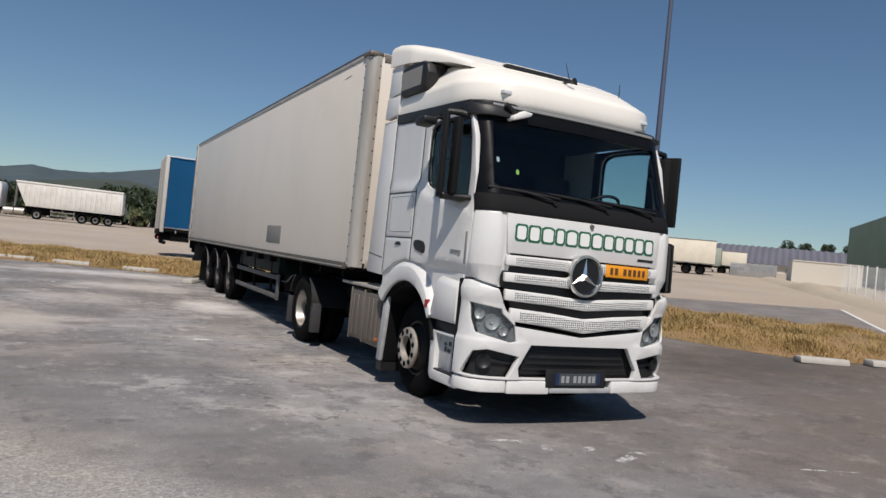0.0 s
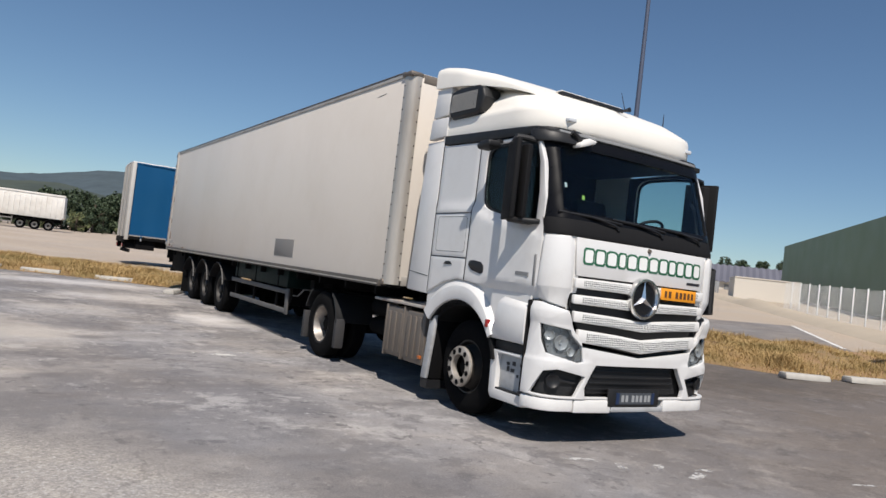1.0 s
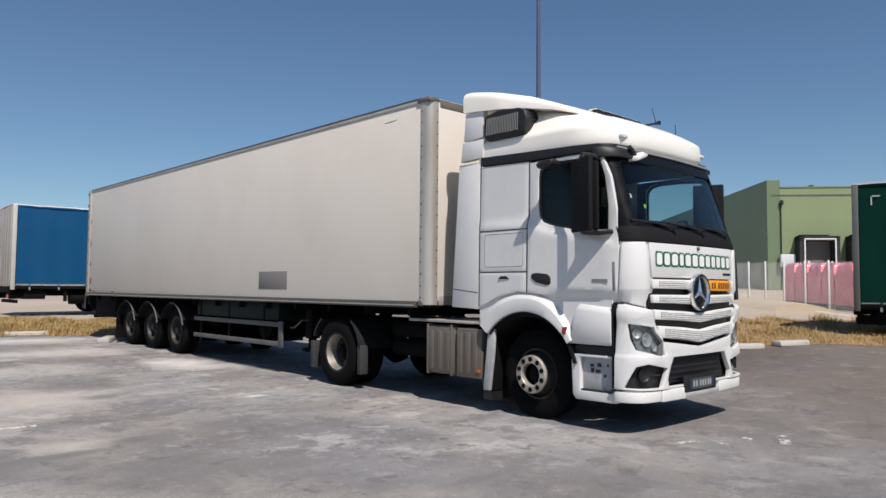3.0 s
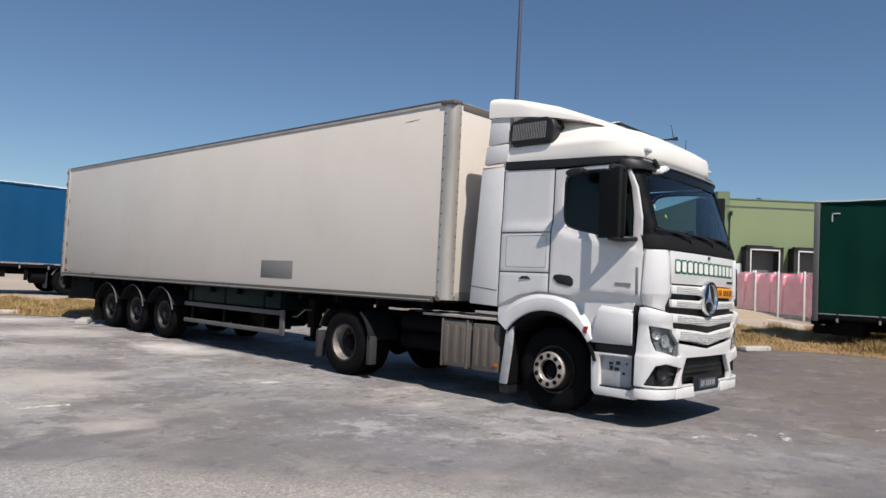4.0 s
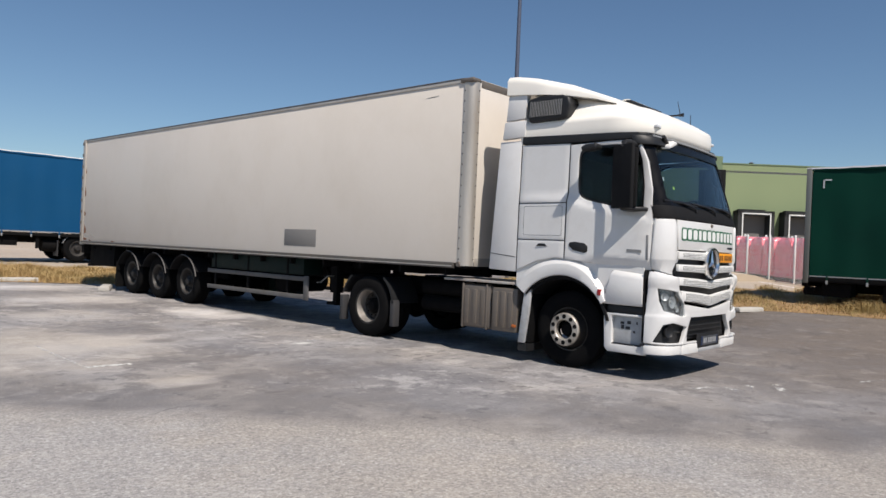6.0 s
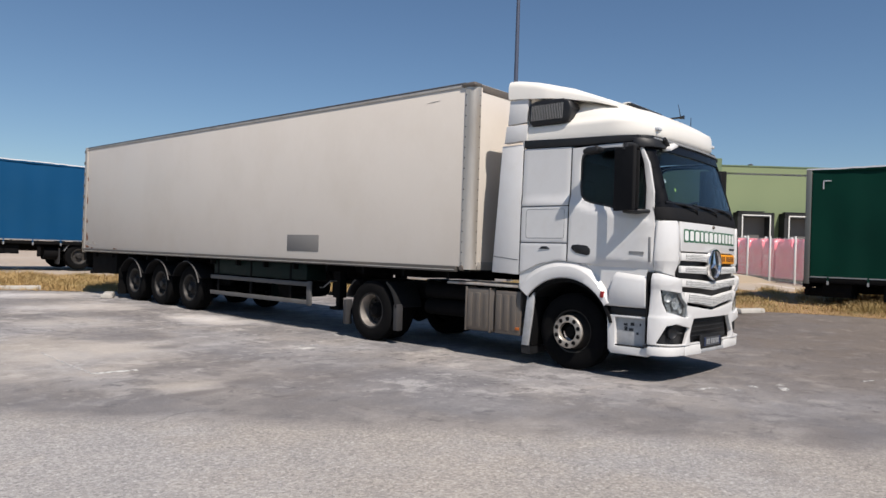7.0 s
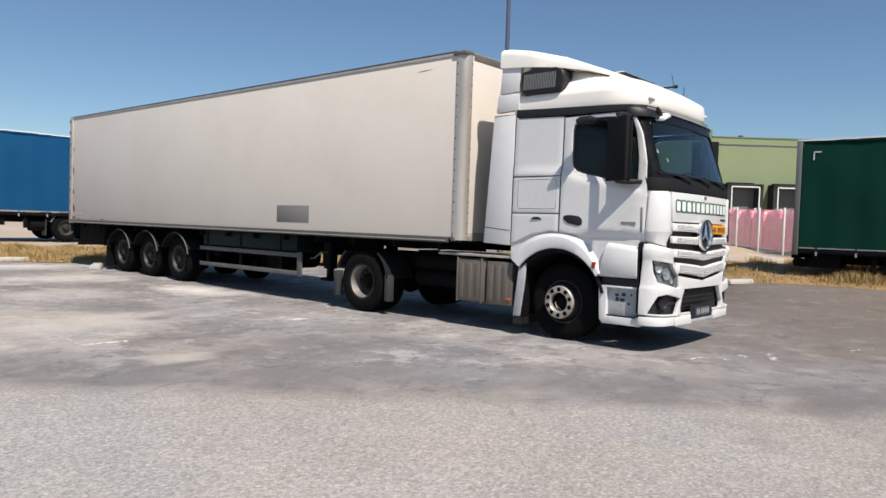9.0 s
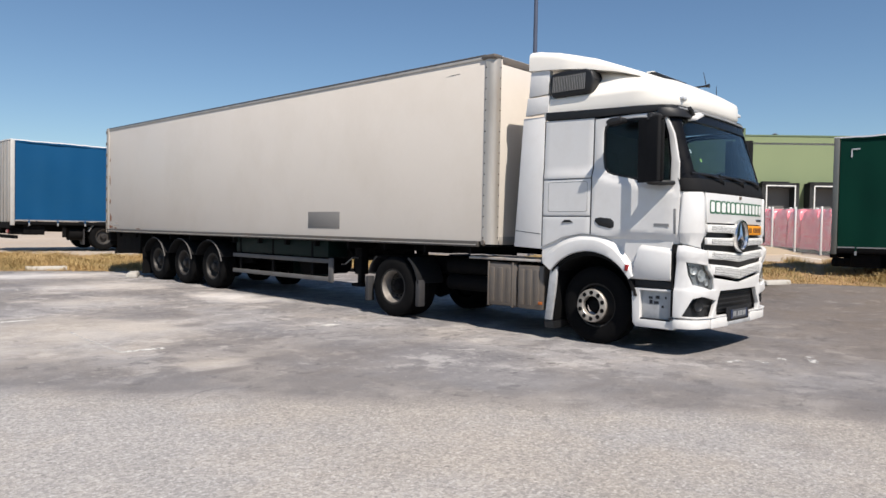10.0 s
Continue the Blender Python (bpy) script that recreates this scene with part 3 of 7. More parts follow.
    for x, y, rx, ry, amt in ((0.5, 9.0, 1.9, 1.1, 0.55), (0.4, 13.2, 0.9, 0.7, 0.6), (1.6, 16.7, 0.9, 0.8, 0.6), (0.2, 19.7, 2.6, 1.2, 0.7), (0.3, 12.0, 0.6, 0.3, 0.6), (6.5, 4.2, 2.2, 0.8, 0.5), (10.5, 8.0, 3.5, 3.0, 0.5), (9.5, 3.0, 10.0, 6.0, 0.75), (0.31, 10.12, 0.30, 0.16, 0.8), (-0.44, 7.98, 0.34, 0.2, 0.8), (-0.48, 8.96, 0.26, 0.18, 0.75), (2.75, 7.6, 0.5, 0.16, 0.8), (1.96, 3.71, 0.6, 0.35, 0.7), (0.2, 11.94, 0.3, 0.2, 0.7), (1.0, 5.78, 0.5, 0.12, 0.7), (1.3, 8.6, 0.5, 0.2, 0.6)):
        col = mix(blob(x, y, rx, ry, amt), col, (0.155, 0.143, 0.138))
    # browner, oilier asphalt ahead of the parked lorry
    ahead = calc("ADD", calc("SUBTRACT", X, calc("MULTIPLY", Y, 0.3)), calc("MULTIPLY", noise(0.35, 8, 0.7, None, (5, 1, 0)), 4.0))
    col = mix(ramp(ahead, 3.5, 9.0, 0, 0.8), col, (0.150, 0.124, 0.102))
    front = ramp(ahead, 3.5, 6.0)
    col = mix(calc("MULTIPLY", front, ramp(noise(1.7, 12, 0.78, None, (17, 57, 0)), 0.53, 0.585, 0, 0.55)), col, (0.105, 0.093, 0.085))
    col = mix(calc("MULTIPLY", front, ramp(noise(2.3, 12, 0.78, None, (57, 5, 0)), 0.55, 0.61, 0, 0.5)), col, (0.30, 0.27, 0.24))
    col = mix(blob(11.4, 9.2, 4.5, 2.4, 0.75), col, (0.082, 0.069, 0.058))
    # bleached yard beyond the verge
    far = mix(ramp(noise(0.12, 6, 0.6), 0.35, 0.7), (0.365, 0.303, 0.24), (0.445, 0.373, 0.297))
    dist = calc("ADD", calc("MULTIPLY", X, 0.9), Y)
    far = mix(ramp(calc("SUBTRACT", X, Y), 2.0, 14.0, 0, 0.6), far, (0.44, 0.365, 0.27))
    col = mix(ramp(dist, 27.0, 31.0), col, far)
    # a darker tarred apron between the verge and the yard
    v1 = calc("ADD", calc("MULTIPLY", calc("SUBTRACT", X, 30.5), 0.4), calc("MULTIPLY", calc("SUBTRACT", Y, 20.1), 0.915))
    v2 = calc("SUBTRACT", calc("MULTIPLY", calc("SUBTRACT", X, 30.5), 0.648), calc("MULTIPLY", calc("SUBTRACT", Y, 20.1), 0.762))
    apron = calc("MULTIPLY", calc("MULTIPLY", ramp(v1, 0.15, -0.15), ramp(v2, 0.1, -0.1)), ramp(X, 11.0, 14.0))
    tar = mix(ramp(noise(0.8, 9, 0.7, None, (2, 2, 0)), 0.4, 0.65), (0.15, 0.14, 0.135), (0.24, 0.22, 0.20))
    apron = calc("MULTIPLY", apron, ramp(dist, 21.6, 22.6))
    col = mix(calc("MULTIPLY", apron, 0.9), col, tar)
    col = mix(1.0, col, (1.03, 1.035, 1.07), "MULTIPLY")   # grey dust
    # tints of dust and bitumen, and a few thin cracks
    tint = mix(ramp(noise(0.42, 7, 0.65, None, (71, 13, 0)), 0.42, 0.58), (1.02, 1.0, 0.965), (0.98, 1.0, 1.025))
    col = mix(1.0, col, tint, "MULTIPLY")
    wob = n.new("ShaderNodeTexNoise")
    wob.inputs["Scale"].default_value, wob.inputs["Detail"].default_value = 1.3, 5.0
    l.new(pos, wob.inputs["Vector"])
    sh = n.new("ShaderNodeVectorMath")
    sh.operation = "MULTIPLY_ADD"
    sh.inputs[1].default_value, sh.inputs[2].default_value = (1.1, 1.1, 0), (0, 0, 0)
    l.new(wob.outputs["Color"], sh.inputs[0])
    l.new(pos, sh.inputs[2])
    vo = n.new("ShaderNodeTexVoronoi")
    vo.feature = "DISTANCE_TO_EDGE"
    vo.voronoi_dimensions = "2D"
    vo.inputs["Scale"].default_value = 0.33
    l.new(sh.outputs[0], vo.inputs["Vector"])
    crack = calc("MULTIPLY", ramp(vo.outputs["Distance"], 0.006, 0.002), ramp(noise(0.5, 4, 0.6, None, (3, 33, 0)), 0.48, 0.58, 0, 0.38))
    col = mix(calc("MULTIPLY", crack, ramp(edge, 3.2, 4.4, 0.35, 1.0)), col, (0.07, 0.065, 0.062))
    # grain
    grain = noise(70, 5, 0.75)
    col = mix(0.55, col, mix(ramp(grain, 0.3, 0.7), (0.4, 0.4, 0.4), (1.5, 1.5, 1.5)), "MULTIPLY")
    l.new(col, b.inputs["Base Color"])
    b.inputs["Roughness"].default_value = 0.9
    b.inputs["Specular IOR Level"].default_value = 0.35
    bp = n.new("ShaderNodeBump")
    bp.inputs["Strength"].default_value = 0.55
    bp.inputs["Distance"].default_value = 0.012
    l.new(calc("ADD", noise(45, 4, 0.65), calc("MULTIPLY", grain, 0.6)), bp.inputs["Height"])
    l.new(bp.outputs[0], b.inputs["Normal"])
    return m


M["ground"] = ground_material()
M["verge_soil"] = pbr("dry_verge_soil", (0.30, 0.185, 0.09), 0.95, var=0.4, scale=1.2, fine=30, bump=0.4, dirt=(0.16, 0.15, 0.06), dirt_amt=0.7, dirt_scale=0.9)
M["grass"] = pbr("dry_grass", (0.37, 0.255, 0.11), 0.9, var=0.5, scale=1.6, island=0.22, bump=0.0, dirt=(0.16, 0.15, 0.05), dirt_amt=0.75, dirt_scale=0.6)


# ---- building helpers ----
def wm(ob):
    return wm(ob.parent) @ ob.matrix_parent_inverse @ ob.matrix_basis if ob.parent else ob.matrix_basis.copy()


def thing(name, base, label, category, group="", kind=""):
    ob = new(name)
    ob.empty_display_size = 0.2
    ob.matrix_basis = Matrix.Translation(base)
    return tagged(ob, label, category, group, kind)


def finish(ob, bm, material, smooth=35):
    me = ob.data
    bmesh.ops.recalc_face_normals(bm, faces=bm.faces[:])
    bm.to_mesh(me)
    bm.free()
    me.materials.append(M[material])
    if smooth:
        me.polygons.foreach_set("use_smooth", [True] * len(me.polygons))
        me.set_sharp_from_angle(angle=radians(smooth))
    return ob


def part(name, bm, material, parent, label="", smooth=35):
    ob = finish(new(name, bpy.data.meshes.new(name)), bm, material, smooth)
    ob.parent = parent
    ob.matrix_parent_inverse = wm(parent).inverted()
    return tagged(ob, label)


def single(name, bm, material, label, category, group="", kind="", smooth=35):
    return tagged(finish(new(name, bpy.data.meshes.new(name)), bm, material, smooth), label, category, group, kind)


def twin(ob, m, parent=None):
    """The same mesh once more, as a further part moved by m."""
    o = ob.copy()
    scene.collection.objects.link(o)
    o.parent = parent or ob.parent
    o.matrix_parent_inverse = wm(o.parent).inverted()
    o.matrix_basis = m
    return o


def round_edges(bm, r, seg=2, angle=40):
    if r:
        es = [e for e in bm.edges if len(e.link_faces) == 2 and e.calc_face_angle(0) > radians(angle)]
        bmesh.ops.bevel(bm, geom=es, offset=r, segments=seg, profile=0.5, affect="EDGES", clamp_overlap=True)
    return bm


def bx(x0, x1, y0, y1, z0, z1, r=0.0, seg=2):
    bm = bmesh.new()
    bmesh.ops.create_cube(bm, size=1, matrix=Matrix.LocRotScale(((x0 + x1) / 2, (y0 + y1) / 2, (z0 + z1) / 2), None, (x1 - x0, y1 - y0, z1 - z0)))
    return round_edges(bm, r, seg)


def prism(pts, axis, a0, a1, holes=(), r=0.0, seg=2):
    """A flat shape, with holes, drawn in the two other axes (in order) and given thickness along axis."""
    k = "xyz".index(axis)

    def co(p, a):
        v = list(p)
        v.insert(k, a)
        return v

    bm = bmesh.new()
    edges = []
    for loop in (pts, *holes):
        vs = [bm.verts.new(co(p, a0)) for p in loop]
        edges += [bm.edges.new((vs[i], vs[(i + 1) % len(vs)])) for i in range(len(vs))]
    if holes:
        bmesh.ops.triangle_fill(bm, use_beauty=True, edges=edges)
    else:
        bm.faces.new([e.verts[0] for e in edges])
    got = bmesh.ops.extrude_face_region(bm, geom=bm.faces[:])
    d = [0, 0, 0]
    d[k] = a1 - a0
    bmesh.ops.translate(bm, vec=d, verts=[v for v in got["geom"] if isinstance(v, bmesh.types.BMVert)])
    bmesh.ops.recalc_face_normals(bm, faces=bm.faces[:])
    return round_edges(bm, r, seg)


def merge(*bms):
    out = bmesh.new()
    for b in bms:
        tmp = bpy.data.meshes.new("tmp")
        b.to_mesh(tmp)
        b.free()
        out.from_mesh(tmp)
        bpy.data.meshes.remove(tmp)
    return out


def moved(bm, m):
    bmesh.ops.transform(bm, matrix=m, verts=bm.verts[:])
    return bm


AX = {"x": Matrix.Rotation(radians(90), 4, "Y"), "y": Matrix.Rotation(radians(-90), 4, "X"), "z": Matrix.Identity(4)}


def lathe(profile, centre, axis="x", seg=32):
    """Rings of (radius, place along axis), joined."""
    bm = bmesh.new()
    rings = []
    for rad, h in profile:
        if rad < 1e-4:
            rings.append([bm.verts.new((0, 0, h))])
        else:
            rings.append([bm.verts.new((rad * math.cos(2 * math.pi * i / seg), rad * math.sin(2 * math.pi * i / seg), h)) for i in range(seg)])
    for a, c in zip(rings, rings[1:]):
        for i in range(seg):
            j = (i + 1) % seg
            vs = [a[i % len(a)], a[j % len(a)], c[j % len(c)], c[i % len(c)]]
            vs = list(dict.fromkeys(vs))
            if len(vs) > 2:
                bm.faces.new(vs)
    return moved(bm, Matrix.Translation(centre) @ AX[axis])


def rod(a, c, r, seg=10, r2=None):
    a, c = Vector(a), Vector(c)
    bm = bmesh.new()
    q = (c - a).to_track_quat("Z", "Y").to_matrix().to_4x4()
    bmesh.ops.create_cone(bm, cap_ends=True, segments=seg, radius1=r, radius2=r if r2 is None else r2, depth=(c - a).length, matrix=Matrix.Translation((a + c) / 2) @ q)
    return bm


def pipe(points, r, seg=8):
    pts = [Vector(p) for p in points]
    bm = bmesh.new()
    rings = []
    for i, p in enumerate(pts):
        d = (pts[min(i + 1, len(pts) - 1)] - pts[max(i - 1, 0)]).normalized()
        q = d.to_track_quat("Z", "Y").to_matrix()
        rings.append([bm.verts.new(p + q @ Vector((r * math.cos(2 * math.pi * k / seg), r * math.sin(2 * math.pi * k / seg), 0))) for k in range(seg)])
    for a, c in zip(rings, rings[1:]):
        for k in range(seg):
            bm.faces.new((a[k], a[(k + 1) % seg], c[(k + 1) % seg], c[k]))
    bm.faces.new(rings[0][::-1])
    bm.faces.new(rings[-1])
    return bm


def arc_band(yc, zc, r0, r1, a0, a1, x0, x1, seg=20, r=0.0):
    """A bent strip round an axle: angles in degrees from +y (rearwards) upwards."""
    pts = [(yc + r1 * math.cos(radians(a0 + (a1 - a0) * i / seg)), zc + r1 * math.sin(radians(a0 + (a1 - a0) * i / seg))) for i in range(seg + 1)]
    pts += [(yc + r0 * math.cos(radians(a1 + (a0 - a1) * i / seg)), zc + r0 * math.sin(radians(a1 + (a0 - a1) * i / seg))) for i in range(seg + 1)]
    return prism(pts, "x", x0, x1, r=r)


def soft_plus(u):
    return math.log1p(math.exp(u)) if u < 30 else u


def ground_z(x, y):
    """The lot is level and rises gently towards the verge and the yard beyond."""
    return 0.033 * soft_plus(x - 8) + 0.013 * soft_plus(y - 13) + 0.13 * math.exp(-((x - 8) / 10) ** 2 - ((y - 31.5) / 4) ** 2) - 0.15 * math.exp(-((x - 6) / 3) ** 2 - ((y - 25.5) / 3) ** 2)


# ---- ground ----
def build_ground():
    bm = bmesh.new()
    xs = [-2500, -900, -300, -120, -60, -30] + [-20 + 2 * i for i in range(46)] + [80, 95, 120, 170, 300, 900, 2500]
    ys = [-2500, -900, -300, -120, -60, -30] + [-20 + 2 * i for i in range(61)] + [115, 140, 180, 300, 900, 2500]
    grid = [[bm.verts.new((x, y, ground_z(min(x, 110), min(y, 130)))) for y in ys] for x in xs]
    for i in range(len(xs) - 1):
        for j in range(len(ys) - 1):
            bm.faces.new((grid[i][j], grid[i + 1][j], grid[i + 1][j + 1], grid[i][j + 1]))
    return single("ground", bm, "ground", "worn patched grey asphalt of a lorry park", "ground", kind="structure", smooth=60)


build_ground()


def line_strip(a, c, width, lift=0.004, seg=8):
    a, c = Vector(a), Vector(c)
    d = (c - a).normalized()
    n = Vector((-d.y, d.x)) * width / 2
    bm = bmesh.new()
    prev = None
    for i in range(seg + 1):
        p = a + (c - a) * i / seg
        row = [bm.verts.new((q.x, q.y, ground_z(q.x, q.y) + lift)) for q in (p - n, p + n)]
        if prev:
            bm.faces.new((prev[0], row[0], row[1], prev[1]))
        prev = row
    return bm


def mark(a, c, width, material, label="faded white paint mark on the asphalt", lift=0.004):
    return single("paint_mark", line_strip(a, c, width, lift), material, label, "paint mark", "paint marks on the lot", "structure", smooth=0)


mark((-1.49, 10.37), (-0.98, 10.32), 0.10, "worn_line")
mark((-1.47, 10.37), (-1.42, 11.3), 0.045, "worn_mid")
mark((-1.42, 11.3), (-1.34, 12.3), 0.045, "worn_mid")
mark((1.60, 10.73), (1.92, 10.68), 0.13, "worn_line", "scuffed white chalk mark on the asphalt")
mark((1.74, 10.97), (2.2, 10.93), 0.13, "worn_mid", "scuffed white chalk mark on the asphalt")
mark((1.27, 10.83), (1.46, 10.74), 0.13, "worn_mid", "scuffed white chalk mark on the asphalt")
mark((-1.30, 13.75), (-1.0, 16.4), 0.06, "worn_faint")
mark((-1.9, 13.7), (-1.28, 13.78), 0.10, "worn_line")
mark((-1.6, 14.65), (-1.3, 14.75), 0.10, "worn_faint")
for x, y, l, a, w in ((-0.26, 18.29, 0.22, 0.2, 0.16), (0.04, 14.71, 0.16, 0.1, 0.09), (0.97, 15.83, 0.24, 0.3, 0.12), (1.12, 14.92, 0.2, 0.4, 0.1), (0.47, 13.9, 0.30, -0.5, 0.06), (1.05, 13.55, 0.42, -0.5, 0.06),
                      (5.9, 4.1, 0.6, -0.36, 0.04)):
    c, s = math.cos(a) * l / 2, math.sin(a) * l / 2
    mark((x - c, y - s), (x + c, y + s), w, "worn_mid", "scuffed white chalk mark on the asphalt")
for a, c, w in (((3.25, 5.42), (3.55, 5.30), 0.09), ((3.60, 5.02), (3.72, 5.22), 0.09), ((3.95, 4.98), (4.12, 5.08), 0.09), ((4.05, 4.66), (4.3, 4.78), 0.10), ((4.35, 4.9), (4.5, 4.8), 0.08)):
    mark(a, c, w, "worn_mid", "scuffed white chalk mark on the asphalt")
mark((22.5, 13.4), (30.6, 20.2), 0.16, "line_white", "white painted edge line on the yard road")
mark((24.2, 9.6), (36.0, 19.6), 0.14, "line_white", "white painted edge line on the yard road")

# ---- the tractor ----
CX, W, CR = 4.385, 1.17, 0.22


def nose_y(z):
    return 5.70 if z < 1.0 else 5.70 + 0.02 * min(z - 1.0, 1.0) + 0.33 * max(0.0, z - 2.0)


def wrap(s, z, d=0.0):
    """A point of the cab's skin: s metres round from the middle of the nose, at height z, d metres outside it."""
    a, sg = abs(s), 1 if s >= 0 else -1
    flat = W - CR
    bow = lambda u: 0.04 * (u / 0.9) ** 2
    if a < flat:
        k = 0.08 * a / 0.81
        u, y, nx, ny = a, nose_y(z) + bow(a), k / math.hypot(k, 1), -1 / math.hypot(k, 1)
    elif a < flat + CR * math.pi / 2:
        t = (a - flat) / CR
        u, y, nx, ny = flat + CR * math.sin(t), nose_y(z) + bow(flat) + CR * (1 - math.cos(t)), math.sin(t), -math.cos(t)
    else:
        u, y, nx, ny = W, nose_y(z) + bow(flat) + CR + a - flat - CR * math.pi / 2, 1, 0
    return Vector((sg * (u + d * nx), y + d * ny, z))


def skin(pts, d=0.0, thick=0.03, holes=(), r=0.006, step=0.07, relief=None, zcuts=()):
    """A panel on the cab's nose, drawn in (s, z); relief(s, z) pushes it in or out."""
    bm = prism(pts, "y", 0, thick, holes, r)
    lo, hi = min(p[0] for p in pts), max(p[0] for p in pts)
    n = max(1, int((hi - lo) / step))
    for i in range(1, n):
        bmesh.ops.bisect_plane(bm, geom=bm.verts[:] + bm.edges[:] + bm.faces[:], plane_co=(lo + (hi - lo) * i / n, 0, 0), plane_no=(1, 0, 0))
    lo, hi = min(p[1] for p in pts), max(p[1] for p in pts)
    if lo < 2.0 < hi:
        bmesh.ops.bisect_plane(bm, geom=bm.verts[:] + bm.edges[:] + bm.faces[:], plane_co=(0, 0, 2.0), plane_no=(0, 0, 1))
    for z in zcuts:
        bmesh.ops.bisect_plane(bm, geom=bm.verts[:] + bm.edges[:] + bm.faces[:], plane_co=(0, 0, z), plane_no=(0, 0, 1))
    for v in bm.verts:
        v.co = wrap(v.co.x, v.co.z, d - v.co.y + (relief(v.co.x, v.co.z) if relief else 0.0))
    return bm


def ease(u):
    u = min(1.0, max(0.0, u))
    return u * u * (3 - 2 * u)


def side_bulge(y, z):
    """How far the cab's side stands out: a soft belt line under the windows and a tuck above the steps."""
    belt = float(np.interp(y, [6.0, 6.1, 6.38, 6.9, 7.2, 7.75, 7.9], [2.0, 2.02, 2.085, 2.17, 2.33, 2.29, 2.28]))
    soft = float(np.interp(y, [6.0, 6.9, 7.15, 7.2, 7.75], [0.07, 0.08, 0.10, 0.19, 0.06]))
    amp = float(np.interp(y, [5.95, 6.1, 7.2, 7.9], [0.0, 0.032, 0.036, 0.010]))
    tuck = 0.055 * min(1.0, max(0.0, (1.47 - z) / 0.12)) * ease((7.0 - y) / 0.4)
    return amp * ease((belt - z) / soft) - tuck


def pressed(bm, x_out, dy=0.09, dz=0.045):
    """Cut a side panel finely and push its outer face to the cab's side form."""
    for k, step in ((1, dy), (2, dz)):
        lo, hi = min(v.co[k] for v in bm.verts), max(v.co[k] for v in bm.verts)
        n = max(1, int((hi - lo) / step))
        no = [0, 0, 0]
        no[k] = 1
        for i in range(1, n):
            co = [0, 0, 0]
            co[k] = lo + (hi - lo) * i / n
            bmesh.ops.bisect_plane(bm, geom=bm.verts[:] + bm.edges[:] + bm.faces[:], plane_co=co, plane_no=no)
    for v in bm.verts:
        if v.co.x < x_out + 0.03:
            v.co.x -= side_bulge(v.co.y, v.co.z)
    return bm


def arch_shell(yc, zc, profile, a0, a1, seg=28):
    """A strip round an axle, narrowing towards its front end; profile holds (radius, x), a closed outline."""
    r0 = profile[0][0]
    bm = bmesh.new()
    rows = []
    for i in range(seg + 1):
        t = radians(a0 + (a1 - a0) * i / seg)
        k = 1.0 - 0.55 * ease((math.degrees(t) - 95) / 58)
        rows.append([bm.verts.new((x, yc + (r0 + (r - r0) * k) * math.cos(t), zc + (r0 + (r - r0) * k) * math.sin(t))) for r, x in profile])
    n = len(profile)
    for a, c in zip(rows, rows[1:]):
        for k in range(n):
            bm.faces.new((a[k], a[(k + 1) % n], c[(k + 1) % n], c[k]))
    bm.faces.new(rows[0][::-1])
    bm.faces.new(rows[-1])
    return bm


def mirrored(pts):
    return [(-x, z) for x, z in pts][::-1]


FLIP = Matrix.Diagonal((-1, 1, 1, 1))


def make_wheel(parent, x, y, z, sg, kind, R=0.5, width=0.30):
    """sg: -1 or 1, the side that faces outwards. x: the outer face of the tyre."""
    def lp(p):
        return lathe([(a, sg * h) for a, h in p], (x, y, z), "x", 40)
    hubm = "rim_dark" if kind == "trailer" else "frame_dark"
    if kind == "steer":
        hub = [(0.0, 0.02), (0.07, 0.02), (0.095, 0.0), (0.105, -0.03), (0.13, -0.1), (0.13, -0.2)]
        rim = [(0.205, 0.045), (0.222, -0.01), (0.238, -0.06), (0.25, -0.10), (0.262, -0.09), (0.27, -0.03), (0.295, -0.025), (0.298, -0.05), (0.285, -0.16), (0.285, -0.26)]
    elif kind in ("drive", "inner"):
        hub = [(0.0, -0.10), (0.07, -0.10), (0.09, -0.115), (0.10, -0.14), (0.13, -0.16), (0.13, -0.24)]
        rim = [(0.12, -0.21), (0.17, -0.205), (0.215, -0.21), (0.235, -0.19), (0.255, -0.06), (0.265, -0.025), (0.295, -0.02), (0.30, -0.05), (0.285, -0.2), (0.285, -0.26)]
    else:
        hub = [(0.0, -0.02), (0.06, -0.02), (0.085, -0.04), (0.09, -0.07), (0.12, -0.09), (0.12, -0.2)]
        rim = [(0.11, -0.12), (0.16, -0.115), (0.215, -0.13), (0.235, -0.12), (0.25, -0.05), (0.265, -0.02), (0.295, -0.015), (0.30, -0.05), (0.285, -0.16), (0.285, -0.3)]
    wheel = part("wheel", lp(hub), "frame_dark" if kind == "steer" else hubm, parent)
    if kind in ("drive", "trailer"):
        # barrel gets a lighter colour than the flange, for the sun caught in the dish
        part("rim_barrel", lp(rim[3:6]), "rim" if kind == "drive" else "rim_grey", wheel, "inner side of the rim, coloured lighter as if sunlit")
        part("rim_flange", lp(rim[5:]), "rim_dark", wheel)
        rim = rim[:4]
    part("rim", lp(rim), {"inner": "frame_dark", "steer": "rim_tan"}.get(kind, "rim_dark"), wheel)
    q = R - 0.5
    tyre = [(0.285, -0.03), (0.30, -0.012), (0.34, -0.004), (0.40 + q, 0.0), (0.452 + q, -0.012), (0.482 + q, -0.03), (0.498 + q, -0.045)]
    inner = -width
    for i in range(5):
        a = -0.06 - (width - 0.12) * i / 5
        c = -0.06 - (width - 0.12) * (i + 1) / 5
        tyre += [(R, a), (R, c + 0.012), (R - 0.014, c + 0.01), (R - 0.014, c + 0.002)]
